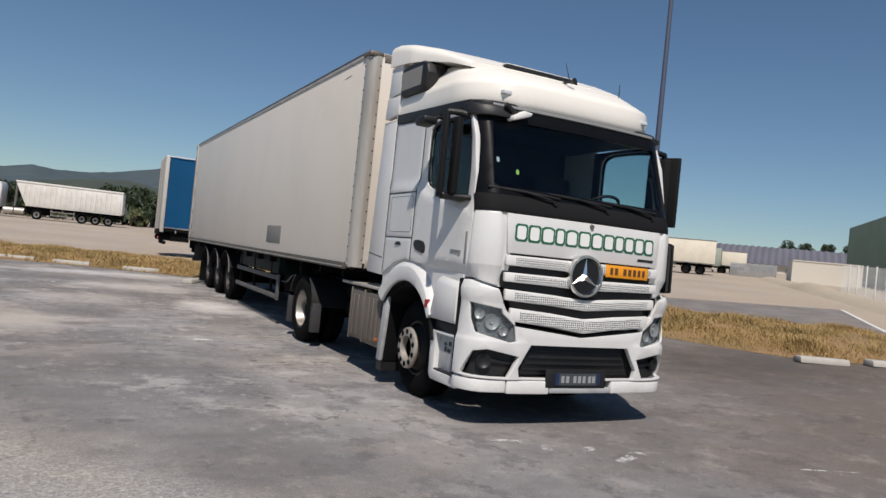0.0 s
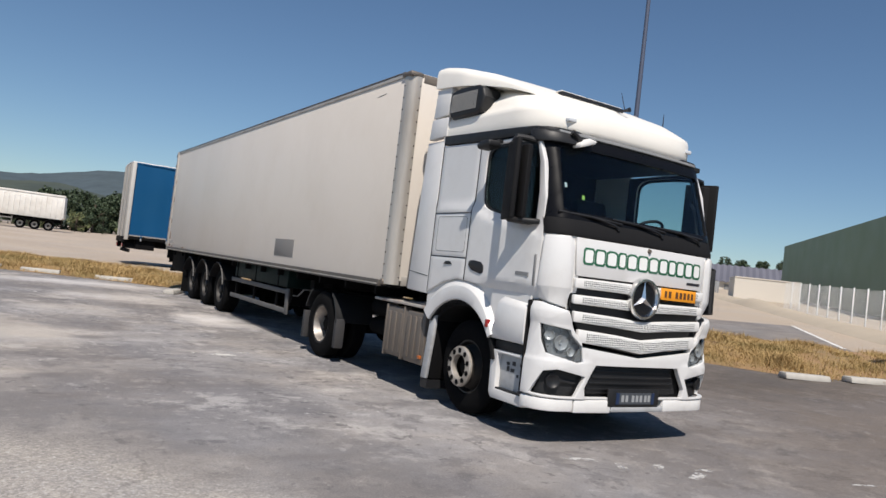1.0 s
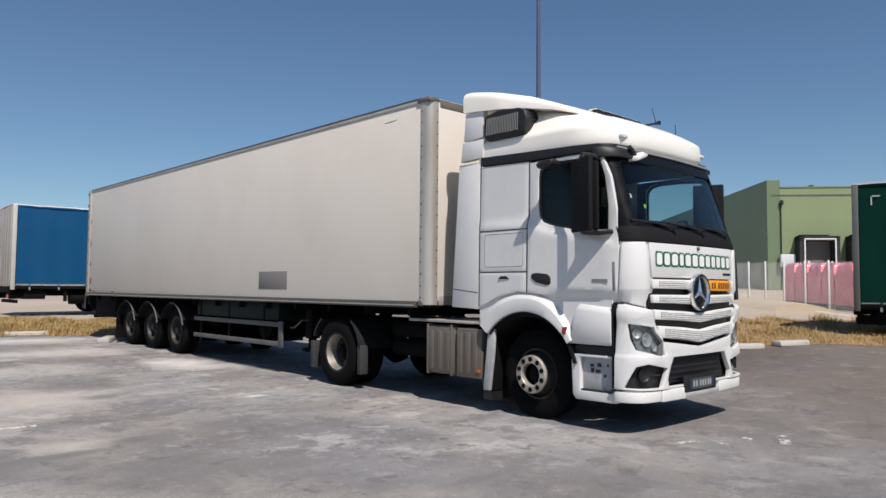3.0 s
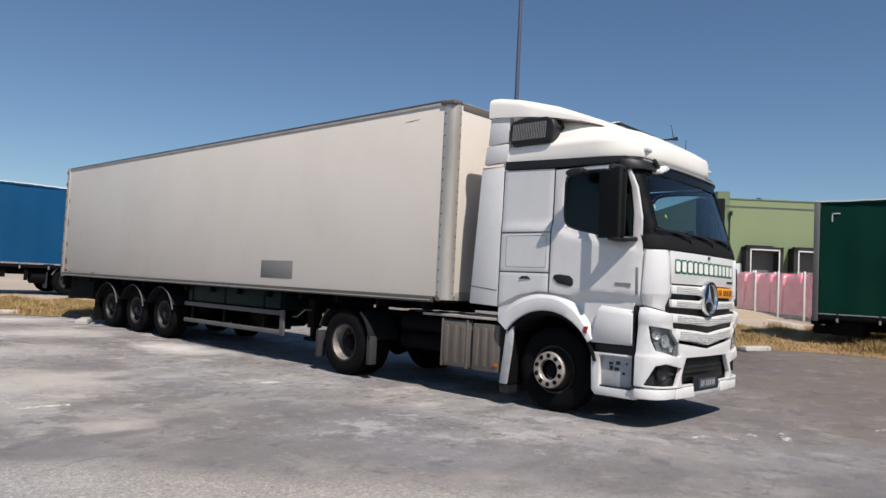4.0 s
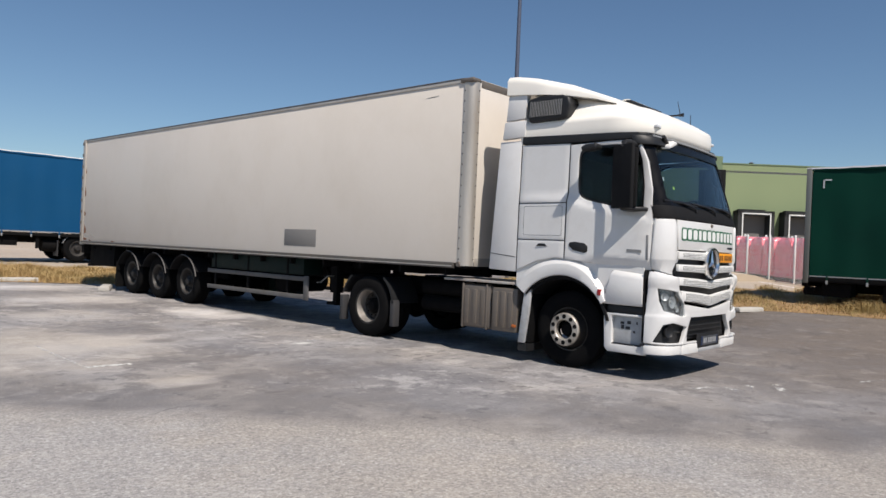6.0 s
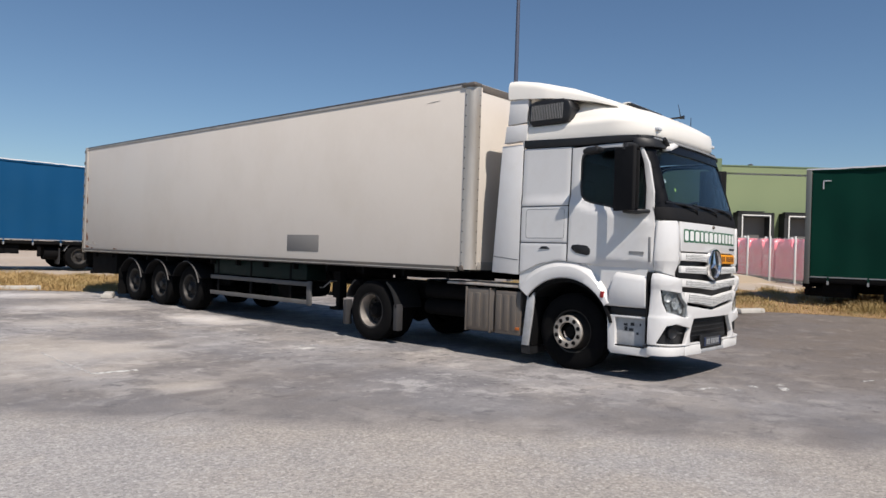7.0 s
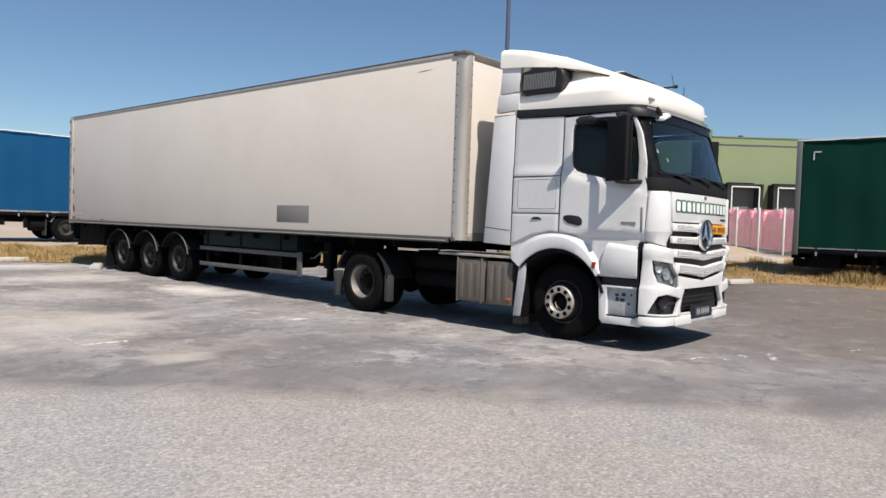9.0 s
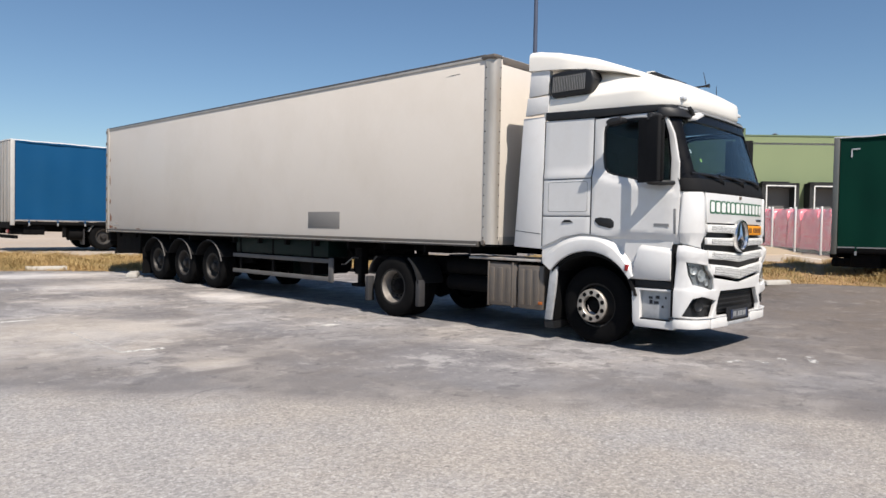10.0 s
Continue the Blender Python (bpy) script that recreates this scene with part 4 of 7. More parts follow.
    tyre += [(0.498 + q, inner + 0.045), (0.45 + q, inner + 0.01), (0.34, inner), (0.285, inner + 0.03)]
    part("tyre", lp(tyre), "rubber", wheel)
    if kind == "steer":
        ring = lp([(0.122, 0.03), (0.126, 0.088), (0.134, 0.097), (0.204, 0.093), (0.216, 0.082), (0.218, 0.06)])
        part("ring_side", lp([(0.2175, 0.06), (0.212, 0.02), (0.205, 0.0)]), "rim_tan", wheel)
        part("nut_ring", ring, "ring_bright", wheel, "bright worn wheel nut ring")
        for k in range(10):
            t = 2 * math.pi * (k + 0.5) / 10
            part("hand_hole", lathe([(0.0, sg * 0.098), (0.0285, sg * 0.0985), (0.030, sg * 0.085)], (x, y + 0.170 * math.cos(t), z + 0.170 * math.sin(t)), "x", 12), "frame_dark", wheel)
    else:
        d = -0.165 if kind in ("drive", "inner") else -0.095
        for k in range(10):
            t = 2 * math.pi * k / 10
            part("wheel_nut", lathe([(0.0, sg * (d + 0.03)), (0.012, sg * (d + 0.03)), (0.015, sg * d), (0.015, sg * (d - 0.02))], (x, y + 0.165 * math.cos(t), z + 0.165 * math.sin(t)), "x", 6), "rim_dark", wheel)
    return wheel


def lettering_bars(parent, s0, s1, z0, z1, d=0.004):
    """Company lettering as plain heavy white blocks with a green outline."""
    share = [1.0, 1.02, 1.12, 0.85, 1.1, 1.12, 1.1, 1.05, 0.95, 1.0, 1.02, 0.98]
    k = (s1 - s0) / sum(share)
    a = s0
    for i, w in enumerate(share):
        c = a + w * k - 0.006
        m = 0.02
        ch = lambda e, f, g: [(a + e + f, z0 + e), (c - e - f, z0 + e), (c - e, z0 + e + f), (c - e, z1 - e - f), (c - e - g, z1 - e), (a + e + g, z1 - e), (a + e, z1 - e - f), (a + e, z0 + e + f)]
        g = m * (2.0 if i in (2, 4, 6) else 1)
        blk = part("lettering_block", skin(ch(0, m, g), d, 0.004, r=0), "letter_green", parent, "green edge of a plain lettering block", smooth=0)
        part("lettering_core", skin(ch(0.019, m * 0.84, g * 0.84), d + 0.003, 0.004, r=0), "letter_white", blk, "white face", smooth=0)
        a += w * k


def build_tractor():
    T = thing("tractor_unit", (0, 8.6, 0), "white two-axle road tractor coupled to a box trailer, lightly scuffed", "truck")
    P = lambda name, bm, m, label="", par=T, smooth=35: part(name, bm, m, par, label, smooth)

    # nose, from the top down
    P("windscreen_frame", skin([(-1.27, 2.12), (1.27, 2.12), (1.24, 2.95), (-1.24, 2.95)], 0.0, 0.05, [[(-1.04, 2.22), (-0.98, 2.20), (0.98, 2.20), (1.04, 2.22), (1.01, 2.80), (0.97, 2.84), (-0.97, 2.84), (-1.01, 2.80)]]), "screen_black", "black windscreen surround and pillars")
    P("windscreen", skin([(-1.12, 2.20), (1.12, 2.20), (1.09, 2.92), (-1.09, 2.92)], -0.016, 0.004, r=0), "screen", "tinted laminated windscreen")
    P("scuttle", skin([(-1.27, 1.965), (1.27, 1.965), (1.27, 2.125), (-1.27, 2.125)], 0.004, 0.05), "matt_black", "black panel under the windscreen")
    for sp in (-0.42, 0.20, 0.82):
        w = P("wiper", pipe([wrap(sp, 2.10, 0.02), wrap(sp - 0.05, 2.125, 0.03), wrap(sp - 0.2, 2.152, 0.034), wrap(sp - 0.34, 2.172, 0.03)], 0.011, 6), "black_plastic")
        part("wiper_blade", pipe([wrap(sp - 0.68, 2.185, 0.014), wrap(sp - 0.32, 2.172, 0.018), wrap(sp + 0.06, 2.150, 0.014)], 0.013, 6), "black_plastic", w)
        part("wiper_pivot", lathe([(0, -0.03), (0.022, -0.028), (0.028, 0.0)], wrap(sp, 2.10, 0.0), "y", 12), "black_plastic", w)
    panel = P("front_panel", skin([(-0.90, 1.60), (0.90, 1.60), (0.93, 1.96), (-0.93, 1.96)], 0.012, 0.03, r=0.012), "white_paint")
    lettering_bars(panel, -0.84, 0.84, 1.715, 1.875, 0.016)
    part("model_script", skin([(0.62, 1.645), (0.84, 1.645), (0.85, 1.672), (0.63, 1.672)], 0.016, 0.004, r=0), "ink", panel, "small dark script bar", smooth=0)
    part("emblem_button", lathe([(0, -0.022), (0.018, -0.02), (0.024, 0.0)], wrap(0.0, 1.93, 0.0) + Vector((0, -0.012, 0)), "y", 16), "alu_dull", panel)
    for side in (-1, 1):
        f = (lambda p: p) if side < 0 else mirrored
        P("corner_panel", skin(f([(-1.30, 1.345), (-0.935, 1.285), (-0.935, 1.85), (-0.985, 1.965), (-1.25, 1.955)]), 0.018, 0.04, r=0.02, relief=lambda u, z: -0.055 * min(1.0, max(0.0, (1.475 - z) / 0.13)), zcuts=(1.345, 1.47, 1.48)), "white_paint")
        P("nose_joint", skin(f([(-1.332, 1.30), (-0.86, 1.28), (-0.86, 1.965), (-1.325, 1.965)]), -0.014, 0.02, r=0, step=0.06, relief=lambda u, z: -0.055 * min(1.0, max(0.0, (1.475 - z) / 0.13)), zcuts=(1.345, 1.475)), "white_plastic", "pale sealed panel joint")
        fl = P("corner_flap", skin(f([(-1.345, 1.46), (-1.318, 1.46), (-1.318, 1.76), (-1.345, 1.76)]), 0.022, 0.02, r=0.004, step=0.05), "grey_plastic", "thin grey air flap")
    df = P("corner_deflector", skin([(1.15, 1.36), (1.34, 1.34), (1.34, 1.90), (1.16, 1.86)], 0.085, 0.025, r=0.012, step=0.05), "black_plastic", "dark corner air deflector")
    part("deflector_gap", skin([(1.10, 1.37), (1.27, 1.36), (1.27, 1.86), (1.11, 1.84)], 0.05, 0.025, r=0.0, step=0.05), "seam", df, "dark gap behind the deflector")
    # grille
    P("grille_backing", skin([(-0.92, 1.32), (-0.72, 0.98), (0.0, 0.89), (0.72, 0.98), (0.92, 1.32), (0.915, 1.605), (-0.915, 1.605)], -0.03, 0.03), "black_plastic", "black recess behind the grille slats")
    slats = [  # half width, outer top/bottom z, middle top/bottom z
        (0.912, 1.582, 1.488, 1.582, 1.478),
        (0.912, 1.425, 1.340, 1.415, 1.315),
        (0.895, 1.272, 1.172, 1.222, 1.120),
        (0.825, 1.105, 0.985, 1.040, 0.905),
    ]
    for hw, ot, ob, mt, mb in slats:
        sl = P("grille_slat", skin([(-hw, ob), (-hw * 0.45, ob + (mb - ob) * 0.45), (0, mb), (hw * 0.45, ob + (mb - ob) * 0.45), (hw, ob), (hw, ot), (hw * 0.45, ot + (mt - ot) * 0.45), (0, mt), (-hw * 0.45, ot + (mt - ot) * 0.45), (-hw, ot)], 0.03, 0.05, r=0.012), "white_plastic")
        for sg in (-1, 1):
            i0, i1 = (0.10 if ot > 1.3 else 0.004), hw - 0.10
            pts = []
            for s, up in ((i0, 0), (i1, 0), (i1, 1), (i0, 1)):
                k = 1 - s / hw
                top, bot = ot + (mt - ot) * k, ob + (mb - ob) * k
                pts.append((sg * s, (top - 0.020) if up else (bot + 0.020)))
            if sg < 0:
                pts = pts[::-1]
            part("mesh_insert", skin(pts, 0.034, 0.006, r=0, step=0.1), "mesh_white", sl, "perforated white mesh", smooth=0)
    # emblem: plain ring with three spokes
    ec = wrap(-0.06, 1.452, 0.0) + Vector((0, -0.05, 0))
    em = P("emblem", lathe([(0.165, 0.0), (0.176, -0.03), (0.196, -0.03), (0.204, -0.005), (0.198, 0.03), (0.165, 0.03)], ec, "y", 48), "chrome", "round chrome ring badge")
    part("emblem_disc", lathe([(0, 0.0), (0.172, 0.0), (0.172, 0.03)], ec, "y", 40), "black_gloss", em, "dark disc")
    for k in range(3):
        t = radians(90 + 120 * k)
        dv, nv = Vector((math.cos(t), 0, math.sin(t))), Vector((-math.sin(t), 0, math.cos(t)))
        bm = bmesh.new()
        tip, l, r, c, top = (bm.verts.new(ec + p) for p in (dv * 0.175, nv * 0.032 + Vector((0, -0.003, 0)), -nv * 0.032 + Vector((0, -0.003, 0)), -dv * 0.01, Vector((0, -0.028, 0))))
        for fs in ((tip, l, top), (tip, top, r), (l, c, top), (c, r, top), (tip, r, c, l)):
            bm.faces.new(fs)
        part("emblem_spoke", bm, "chrome", em, smooth=0)
    bd = P("badge_plate", skin([(0.20, 1.465), (0.76, 1.465), (0.76, 1.585), (0.20, 1.585)], 0.042, 0.012, r=0.004), "orange", "orange postal contractor sign with dark bars")
    for a, c in ((0.25, 0.285), (0.31, 0.35), (0.42, 0.46), (0.485, 0.525), (0.55, 0.59), (0.615, 0.65), (0.675, 0.71)):
        part("sign_bar", skin([(a, 1.492), (c, 1.492), (c, 1.558), (a, 1.558)], 0.045, 0.004, r=0), "sign_dark", bd, smooth=0)

    # bumper and lamps
    op = [(-0.68, 0.475), (0.68, 0.475), (0.70, 0.56), (0.575, 0.775), (-0.575, 0.775), (-0.70, 0.56)]
    fogL = [(-1.235, 0.485), (-0.80, 0.475), (-0.70, 0.665), (-1.02, 0.725), (-1.13, 0.70)]
    lampL = [(-1.13, 0.865), (-0.80, 0.79), (-0.74, 0.80), (-0.775, 0.99), (-0.87, 1.085), (-1.20, 1.13), (-1.18, 0.98)]
    outer = [(-1.33, 0.47), (-0.85, 0.455), (0.85, 0.455), (1.33, 0.47), (1.325, 0.80), (1.285, 1.325), (1.22, 1.328), (0.97, 1.27), (0.90, 1.05), (0.76, 0.94), (0, 0.86), (-0.76, 0.94), (-0.90, 1.05), (-0.97, 1.27), (-1.22, 1.328), (-1.285, 1.325), (-1.325, 0.80)]
    def brow(u, z):
        """A ledge over the headlamps and a lower one under them."""
        over = 0.022 * ease((1.335 - z) / 0.085) * ease((z - 1.12) / 0.10) * ease((abs(u) - 0.80) / 0.14)
        under = 0.014 * ease((0.835 - z) / 0.05) * ease((abs(u) - 0.62) / 0.10)
        return over + under

    P("bumper", skin(outer, 0.03, 0.05, [op, fogL, mirrored(fogL), lampL, mirrored(lampL)], r=0.008, relief=brow, zcuts=(0.50, 0.785, 0.80, 0.815, 0.835, 1.12, 1.15, 1.18, 1.24, 1.27, 1.30)), "white_paint", "white front bumper with small scuffs")
    P("bumper_recess", skin([(-1.32, 0.33), (1.32, 0.33), (1.32, 1.2), (0.9, 1.2), (0.7, 0.95), (0, 0.87), (-0.7, 0.95), (-0.9, 1.2), (-1.32, 1.2)], -0.07, 0.02), "black_plastic", "black inner bumper")
    P("intake_grille", skin([(-0.66, 0.50), (0.66, 0.50), (0.555, 0.755), (-0.555, 0.755)], -0.035, 0.02), "black_plastic")
    for k in range(4):
        z = 0.54 + 0.055 * k
        P("intake_bar", skin([(-0.62 + 0.03 * k, z), (0.62 - 0.03 * k, z), (0.62 - 0.03 * k, z + 0.014), (-0.62 + 0.03 * k, z + 0.014)], -0.02, 0.015, r=0), "black_plastic")
    for a, c in ((-1.34, -0.806), (-0.80, -0.34), (-0.34, 0.40), (0.40, 1.34)):
        z0 = 0.335 + 0.02 * abs(a + c) / 2
        mid = a == -0.34
        P("lower_lip", skin([(a + 0.003, z0 - (0.02 if not mid else 0.0)), (c - 0.003, z0 - (0.02 if not mid else 0.0)), (c - 0.003, 0.39 if mid else 0.45), (a + 0.003, 0.39 if mid else 0.45)], 0.035, 0.09, r=0.012), "step_grey" if mid else "white_plastic", "scuffed pale bumper lip")
    pl = P("number_plate_holder", skin([(-0.39, 0.385), (0.32, 0.385), (0.32, 0.56), (-0.39, 0.56)], 0.036, 0.02), "black_plastic")
    np_ = part("number_plate", skin([(-0.29, 0.415), (0.24, 0.415), (0.24, 0.525), (-0.29, 0.525)], 0.042, 0.005, r=0), "plate_dark", pl, "dark number plate with plain pale bars", smooth=0)
    part("plate_band", skin([(-0.29, 0.415), (-0.245, 0.415), (-0.245, 0.525), (-0.29, 0.525)], 0.045, 0.004, r=0), "plate_blue", np_, smooth=0)
    part("plate_band", skin([(0.20, 0.415), (0.24, 0.415), (0.24, 0.525), (0.20, 0.525)], 0.045, 0.004, r=0), "plate_blue", np_, smooth=0)
    for a in (-0.22, -0.165, -0.08, -0.025, 0.03, 0.095, 0.145):
        part("plate_bar", skin([(a, 0.438), (a + 0.035, 0.438), (a + 0.035, 0.502), (a, 0.502)], 0.045, 0.004, r=0), "plate_bars", np_, smooth=0)
    for side in (-1, 1):
        f = (lambda p: p) if side < 0 else mirrored
        hl = P("headlight", skin(f(lampL), -0.03, 0.02, r=0), "lamp_grey", "clear headlight with bright reflectors")
        part("lamp_lens", skin(f([(a * 0.998, z) for a, z in lampL]), 0.016, 0.004, r=0), "lens", hl, "clear lens", smooth=60)
        for s, z, r in ((-1.11, 1.03, 0.048), (-0.985, 0.965, 0.070), (-0.865, 0.885, 0.042)):
            s *= -side
            p0 = wrap(s, z, -0.03)
            q = wrap(s, z, 0.06) - p0
            rot = q.to_track_quat("Z", "Y").to_matrix().to_4x4()
            bm = lathe([(0, 0.006), (r * 0.25, 0.016), (r * 0.3, 0.004), (r * 0.7, 0.010), (r, 0.022), (r + 0.002, 0.012)], (0, 0, 0), "z", 24)
            part("reflector", moved(bm, Matrix.Translation(p0) @ rot), "lamp_silver", hl)
        part("lamp_edge", skin(f([(-1.20, 1.13), (-1.18, 0.98), (-1.13, 0.865), (-1.112, 0.868), (-1.16, 0.985), (-1.178, 1.115)]), 0.004, 0.02, r=0), "black_plastic", hl, "dark lamp edge", smooth=0)
        part("lamp_trim", skin(f([(-0.83, 0.795), (-0.745, 0.80), (-0.775, 0.93)]), 0.006, 0.02, r=0), "grey_plastic", hl)
        fg = P("fog_recess", skin(f(fogL), -0.04, 0.02, r=0), "black_plastic")
        q = wrap(-1.03 if side < 0 else 1.03, 0.61, 0.06) - wrap(-1.03 if side < 0 else 1.03, 0.61, -0.03)
        p0 = wrap(-1.03 if side < 0 else 1.03, 0.61, -0.03)
        rot = q.to_track_quat("Z", "Y").to_matrix().to_4x4()
        part("fog_lamp", moved(lathe([(0, 0.012), (0.045, 0.016), (0.062, 0.03), (0.07, 0.03), (0.07, 0)], (0, 0, 0), "z", 24), Matrix.Translation(p0) @ rot), "black_plastic", fg)
        part("fog_strip", skin(f([(-0.97, 0.60), (-0.76, 0.585), (-0.755, 0.61), (-0.96, 0.635)]), -0.015, 0.02, r=0.004), "black_plastic", fg)

    # cab sides; the far one is the mirror image
    SX = -W
    win = [(6.24, 2.865), (6.18, 2.83), (6.125, 2.66), (6.085, 2.36), (6.09, 2.09), (6.13, 2.045), (6.22, 2.04), (6.40, 2.09), (6.86, 2.19), (6.95, 2.225), (6.995, 2.29), (7.01, 2.40), (7.01, 2.74), (6.995, 2.81), (6.94, 2.86), (6.84, 2.885), (6.5, 2.885)]
    door_pts = [(5.975, 1.335), (6.44, 1.335), (6.66, 1.385), (7.145, 1.43), (7.135, 2.915), (6.6, 2.93), (6.24, 2.93), (6.16, 2.88), (6.06, 2.66), (5.985, 2.31), (5.965, 1.9)]
    door = P("cab_door", pressed(prism(door_pts, "x", SX, SX + 0.05, [win], r=0.005), SX), "white_paint", "white cab door")
    part("window_glass", prism(win, "x", SX + 0.03, SX + 0.034), "side_glass", door, "dark tinted door glass", smooth=0)
    inner = [(6.55 + (y - 6.55) * 0.95, 2.45 + (z - 2.45) * 0.93) for y, z in win]
    part("window_seal", prism(win, "x", SX + 0.012, SX + 0.026, [inner]), "black_plastic", door)
    part("door_handle", merge(prism([(6.81, 1.53), (6.86, 1.515), (7.02, 1.545), (7.09, 1.60), (7.08, 1.645), (7.0, 1.655), (6.86, 1.64), (6.81, 1.60)], "x", SX - 0.046, SX + 0.03, r=0.012)), "black_plastic", door, "black door handle")
    part("door_script", prism([(6.08, 1.545), (6.27, 1.55), (6.27, 1.585), (6.08, 1.58)], "x", SX - 0.037, SX + 0.01), "grey_plastic", door, "small grey script bar", smooth=0)
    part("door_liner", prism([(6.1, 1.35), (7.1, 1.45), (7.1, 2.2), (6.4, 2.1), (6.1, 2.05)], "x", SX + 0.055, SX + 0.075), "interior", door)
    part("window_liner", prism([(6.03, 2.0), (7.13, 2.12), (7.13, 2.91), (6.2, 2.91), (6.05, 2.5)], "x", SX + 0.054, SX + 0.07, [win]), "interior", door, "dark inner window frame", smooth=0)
    # dark gaps between the side panels
    for y0, z0, y1, z1, tk in ((7.151, 1.43, 7.141, 2.93, 0.0055), (7.151, 1.667, 7.925, 1.667, 0.004), (7.15, 2.161, 7.92, 2.161, 0.004), (7.92, 1.26, 7.912, 2.95, 0.0055)):
        n = 14
        rows = [((y0 + (y1 - y0) * i / n), (z0 + (z1 - z0) * i / n)) for i in range(n + 1)]
        P("panel_gap", pipe([(SX - side_bulge(y, z) + 0.001, y, z) for y, z in rows], tk, 6), "seam", "dark gap between panels", smooth=0)
    P("side_panel", pressed(prism([(7.157, 2.165), (7.92, 2.165), (7.90, 2.955), (7.147, 2.935)], "x", SX, SX + 0.05, r=0.005), SX), "white_paint", "white sleeper side panel with a soft pressed crease")
    lk = P("locker_door", pressed(prism([(7.16, 1.672), (7.925, 1.672), (7.92, 2.157), (7.157, 2.157)], "x", SX + 0.002, SX + 0.05, r=0.005), SX), "white_paint", "white outside locker flap")
    hatch = []
    for cy, cz, a0 in ((7.80, 2.09, 0), (7.24, 2.09, 90), (7.24, 1.76, 180), (7.80, 1.76, 270)):
        hatch += [(cy + 0.03 * math.cos(radians(a0 + 22.5 * k)), cz + 0.03 * math.sin(radians(a0 + 22.5 * k))) for k in range(5)]
    hatch.append(hatch[0])
    part("flap_outline", pipe([(SX - side_bulge(y, z) + 0.002, y, z) for y, z in hatch], 0.0022, 6), "seam", lk, "thin dark outline of the flap", smooth=0)
    part("locker_latch", prism([(7.42, 1.585), (7.60, 1.585), (7.55, 1.62), (7.47, 1.62)], "x", SX - 0.034, SX + 0.02, r=0.003), "black_plastic", lk)
    P("lower_side_panel", pressed(prism([(7.158, 1.43), (7.30, 1.44), (7.60, 1.38), (7.93, 1.24), (7.925, 1.663), (7.16, 1.663)], "x", SX, SX + 0.05, r=0.005), SX), "white_paint")
    P("side_trim_band", prism([(6.20, 2.94), (7.15, 2.945), (7.90, 2.965), (7.90, 3.075), (6.5, 3.03), (6.20, 3.015)], "x", SX - 0.012, SX + 0.06, r=0.008), "black_plastic", "black strip under the roof")
    # wheel arch and steps
    arc = [(7.18 + 0.75 * math.cos(radians(a)), 0.5 + 0.75 * math.sin(radians(a))) for a in range(36, 150, 6)]
    P("sill_panel", prism([(7.925, 1.03), (7.925, 1.30), (7.6, 1.42), (7.15, 1.46), (6.05, 1.36), (6.05, 0.90), (6.47, 0.90)] + arc[::-1], "x", SX + 0.008, SX + 0.05, r=0.0), "white_paint", "white lower cab panel")
    P("wheel_arch", arch_shell(7.18, 0.5, [(0.712, SX - 0.035), (0.718, SX - 0.056), (0.735, SX - 0.062), (0.835, SX - 0.062), (0.865, SX - 0.056), (0.925, SX - 0.012), (0.94, SX + 0.01), (0.94, SX + 0.03), (0.712, SX + 0.03)], 38, 147, 34), "white_paint", "white bowed front wheel arch", smooth=22)
    P("arch_return", arc_band(7.18, 0.5, 0.69, 0.725, 38, 165, SX - 0.03, SX + 0.35, 24), "matt_black", "black inner arch")
    P("arch_liner", arc_band(7.18, 0.5, 0.66, 0.69, 10, 170, SX + 0.02, SX + 0.55, 24), "matt_black")
    # inner flap face coloured black in place of the shade behind the tyre
    P("flap_inner", prism([(7.68, 1.08), (7.78, 1.05), (7.84, 0.26), (7.71, 0.26), (7.68, 0.7)], "x", SX + 0.03, SX + 0.42, r=0.012), "rubber", "inner side of the flap, blackened for wheel arch shade")
    P("rear_mud_flap", prism([(7.66, 1.0), (7.77, 0.98), (7.85, 0.26), (7.74, 0.26), (7.68, 0.7)], "x", SX - 0.015, SX + 0.03, r=0.012), "step_grey", "pale wheel arch flap")
    P("flap_tip", prism([(7.71, 0.15), (7.85, 0.15), (7.85, 0.25), (7.71, 0.25)], "x", SX + 0.0, SX + 0.40), "black_plastic")
    fl = prism([(SX + 0.06, 1.32), (SX + 0.035, 1.325), (SX - 0.03, 1.275), (SX - 0.05, 1.235), (SX - 0.045, 0.93), (SX - 0.02, 0.895), (SX + 0.06, 0.89)], "y", 6.035, 6.56, r=0.008)
    for v in fl.verts:
        if v.co.y > 6.3:
            v.co.y -= 0.11 * (v.co.z - 0.9) / 0.4
        v.co.z += 0.09 * (v.co.y - 6.26) * ease((v.co.z - 1.0) / 0.2)
    P("side_step_panel", fl, "white_paint", "white step flap with a sloping top")
    P("marker_lamp", prism([(6.585, 0.99), (6.63, 0.99), (6.625, 1.07), (6.585, 1.07)], "x", SX - 0.075, SX - 0.03, r=0.006), "red_lens", "small red side marker")
    P("step_gap", prism([(6.02, 0.79), (6.53, 0.80), (6.52, 0.885), (6.03, 0.88)], "x", SX + 0.015, SX + 0.1, r=0.006), "black_plastic")
    st = P("entry_step", prism([(6.0, 0.31), (6.50, 0.31), (6.54, 0.36), (6.56, 0.79), (6.0, 0.79)], "x", SX - 0.005, SX + 0.1, [[(6.045, 0.41), (6.44, 0.41), (6.45, 0.76), (6.045, 0.76)]], r=0.012), "white_paint", "white step surround")
    part("step_back", bx(SX + 0.05, SX + 0.08, 6.03, 6.47, 0.40, 0.77, 0.004), "step_grey", st, "grey recessed step plate")
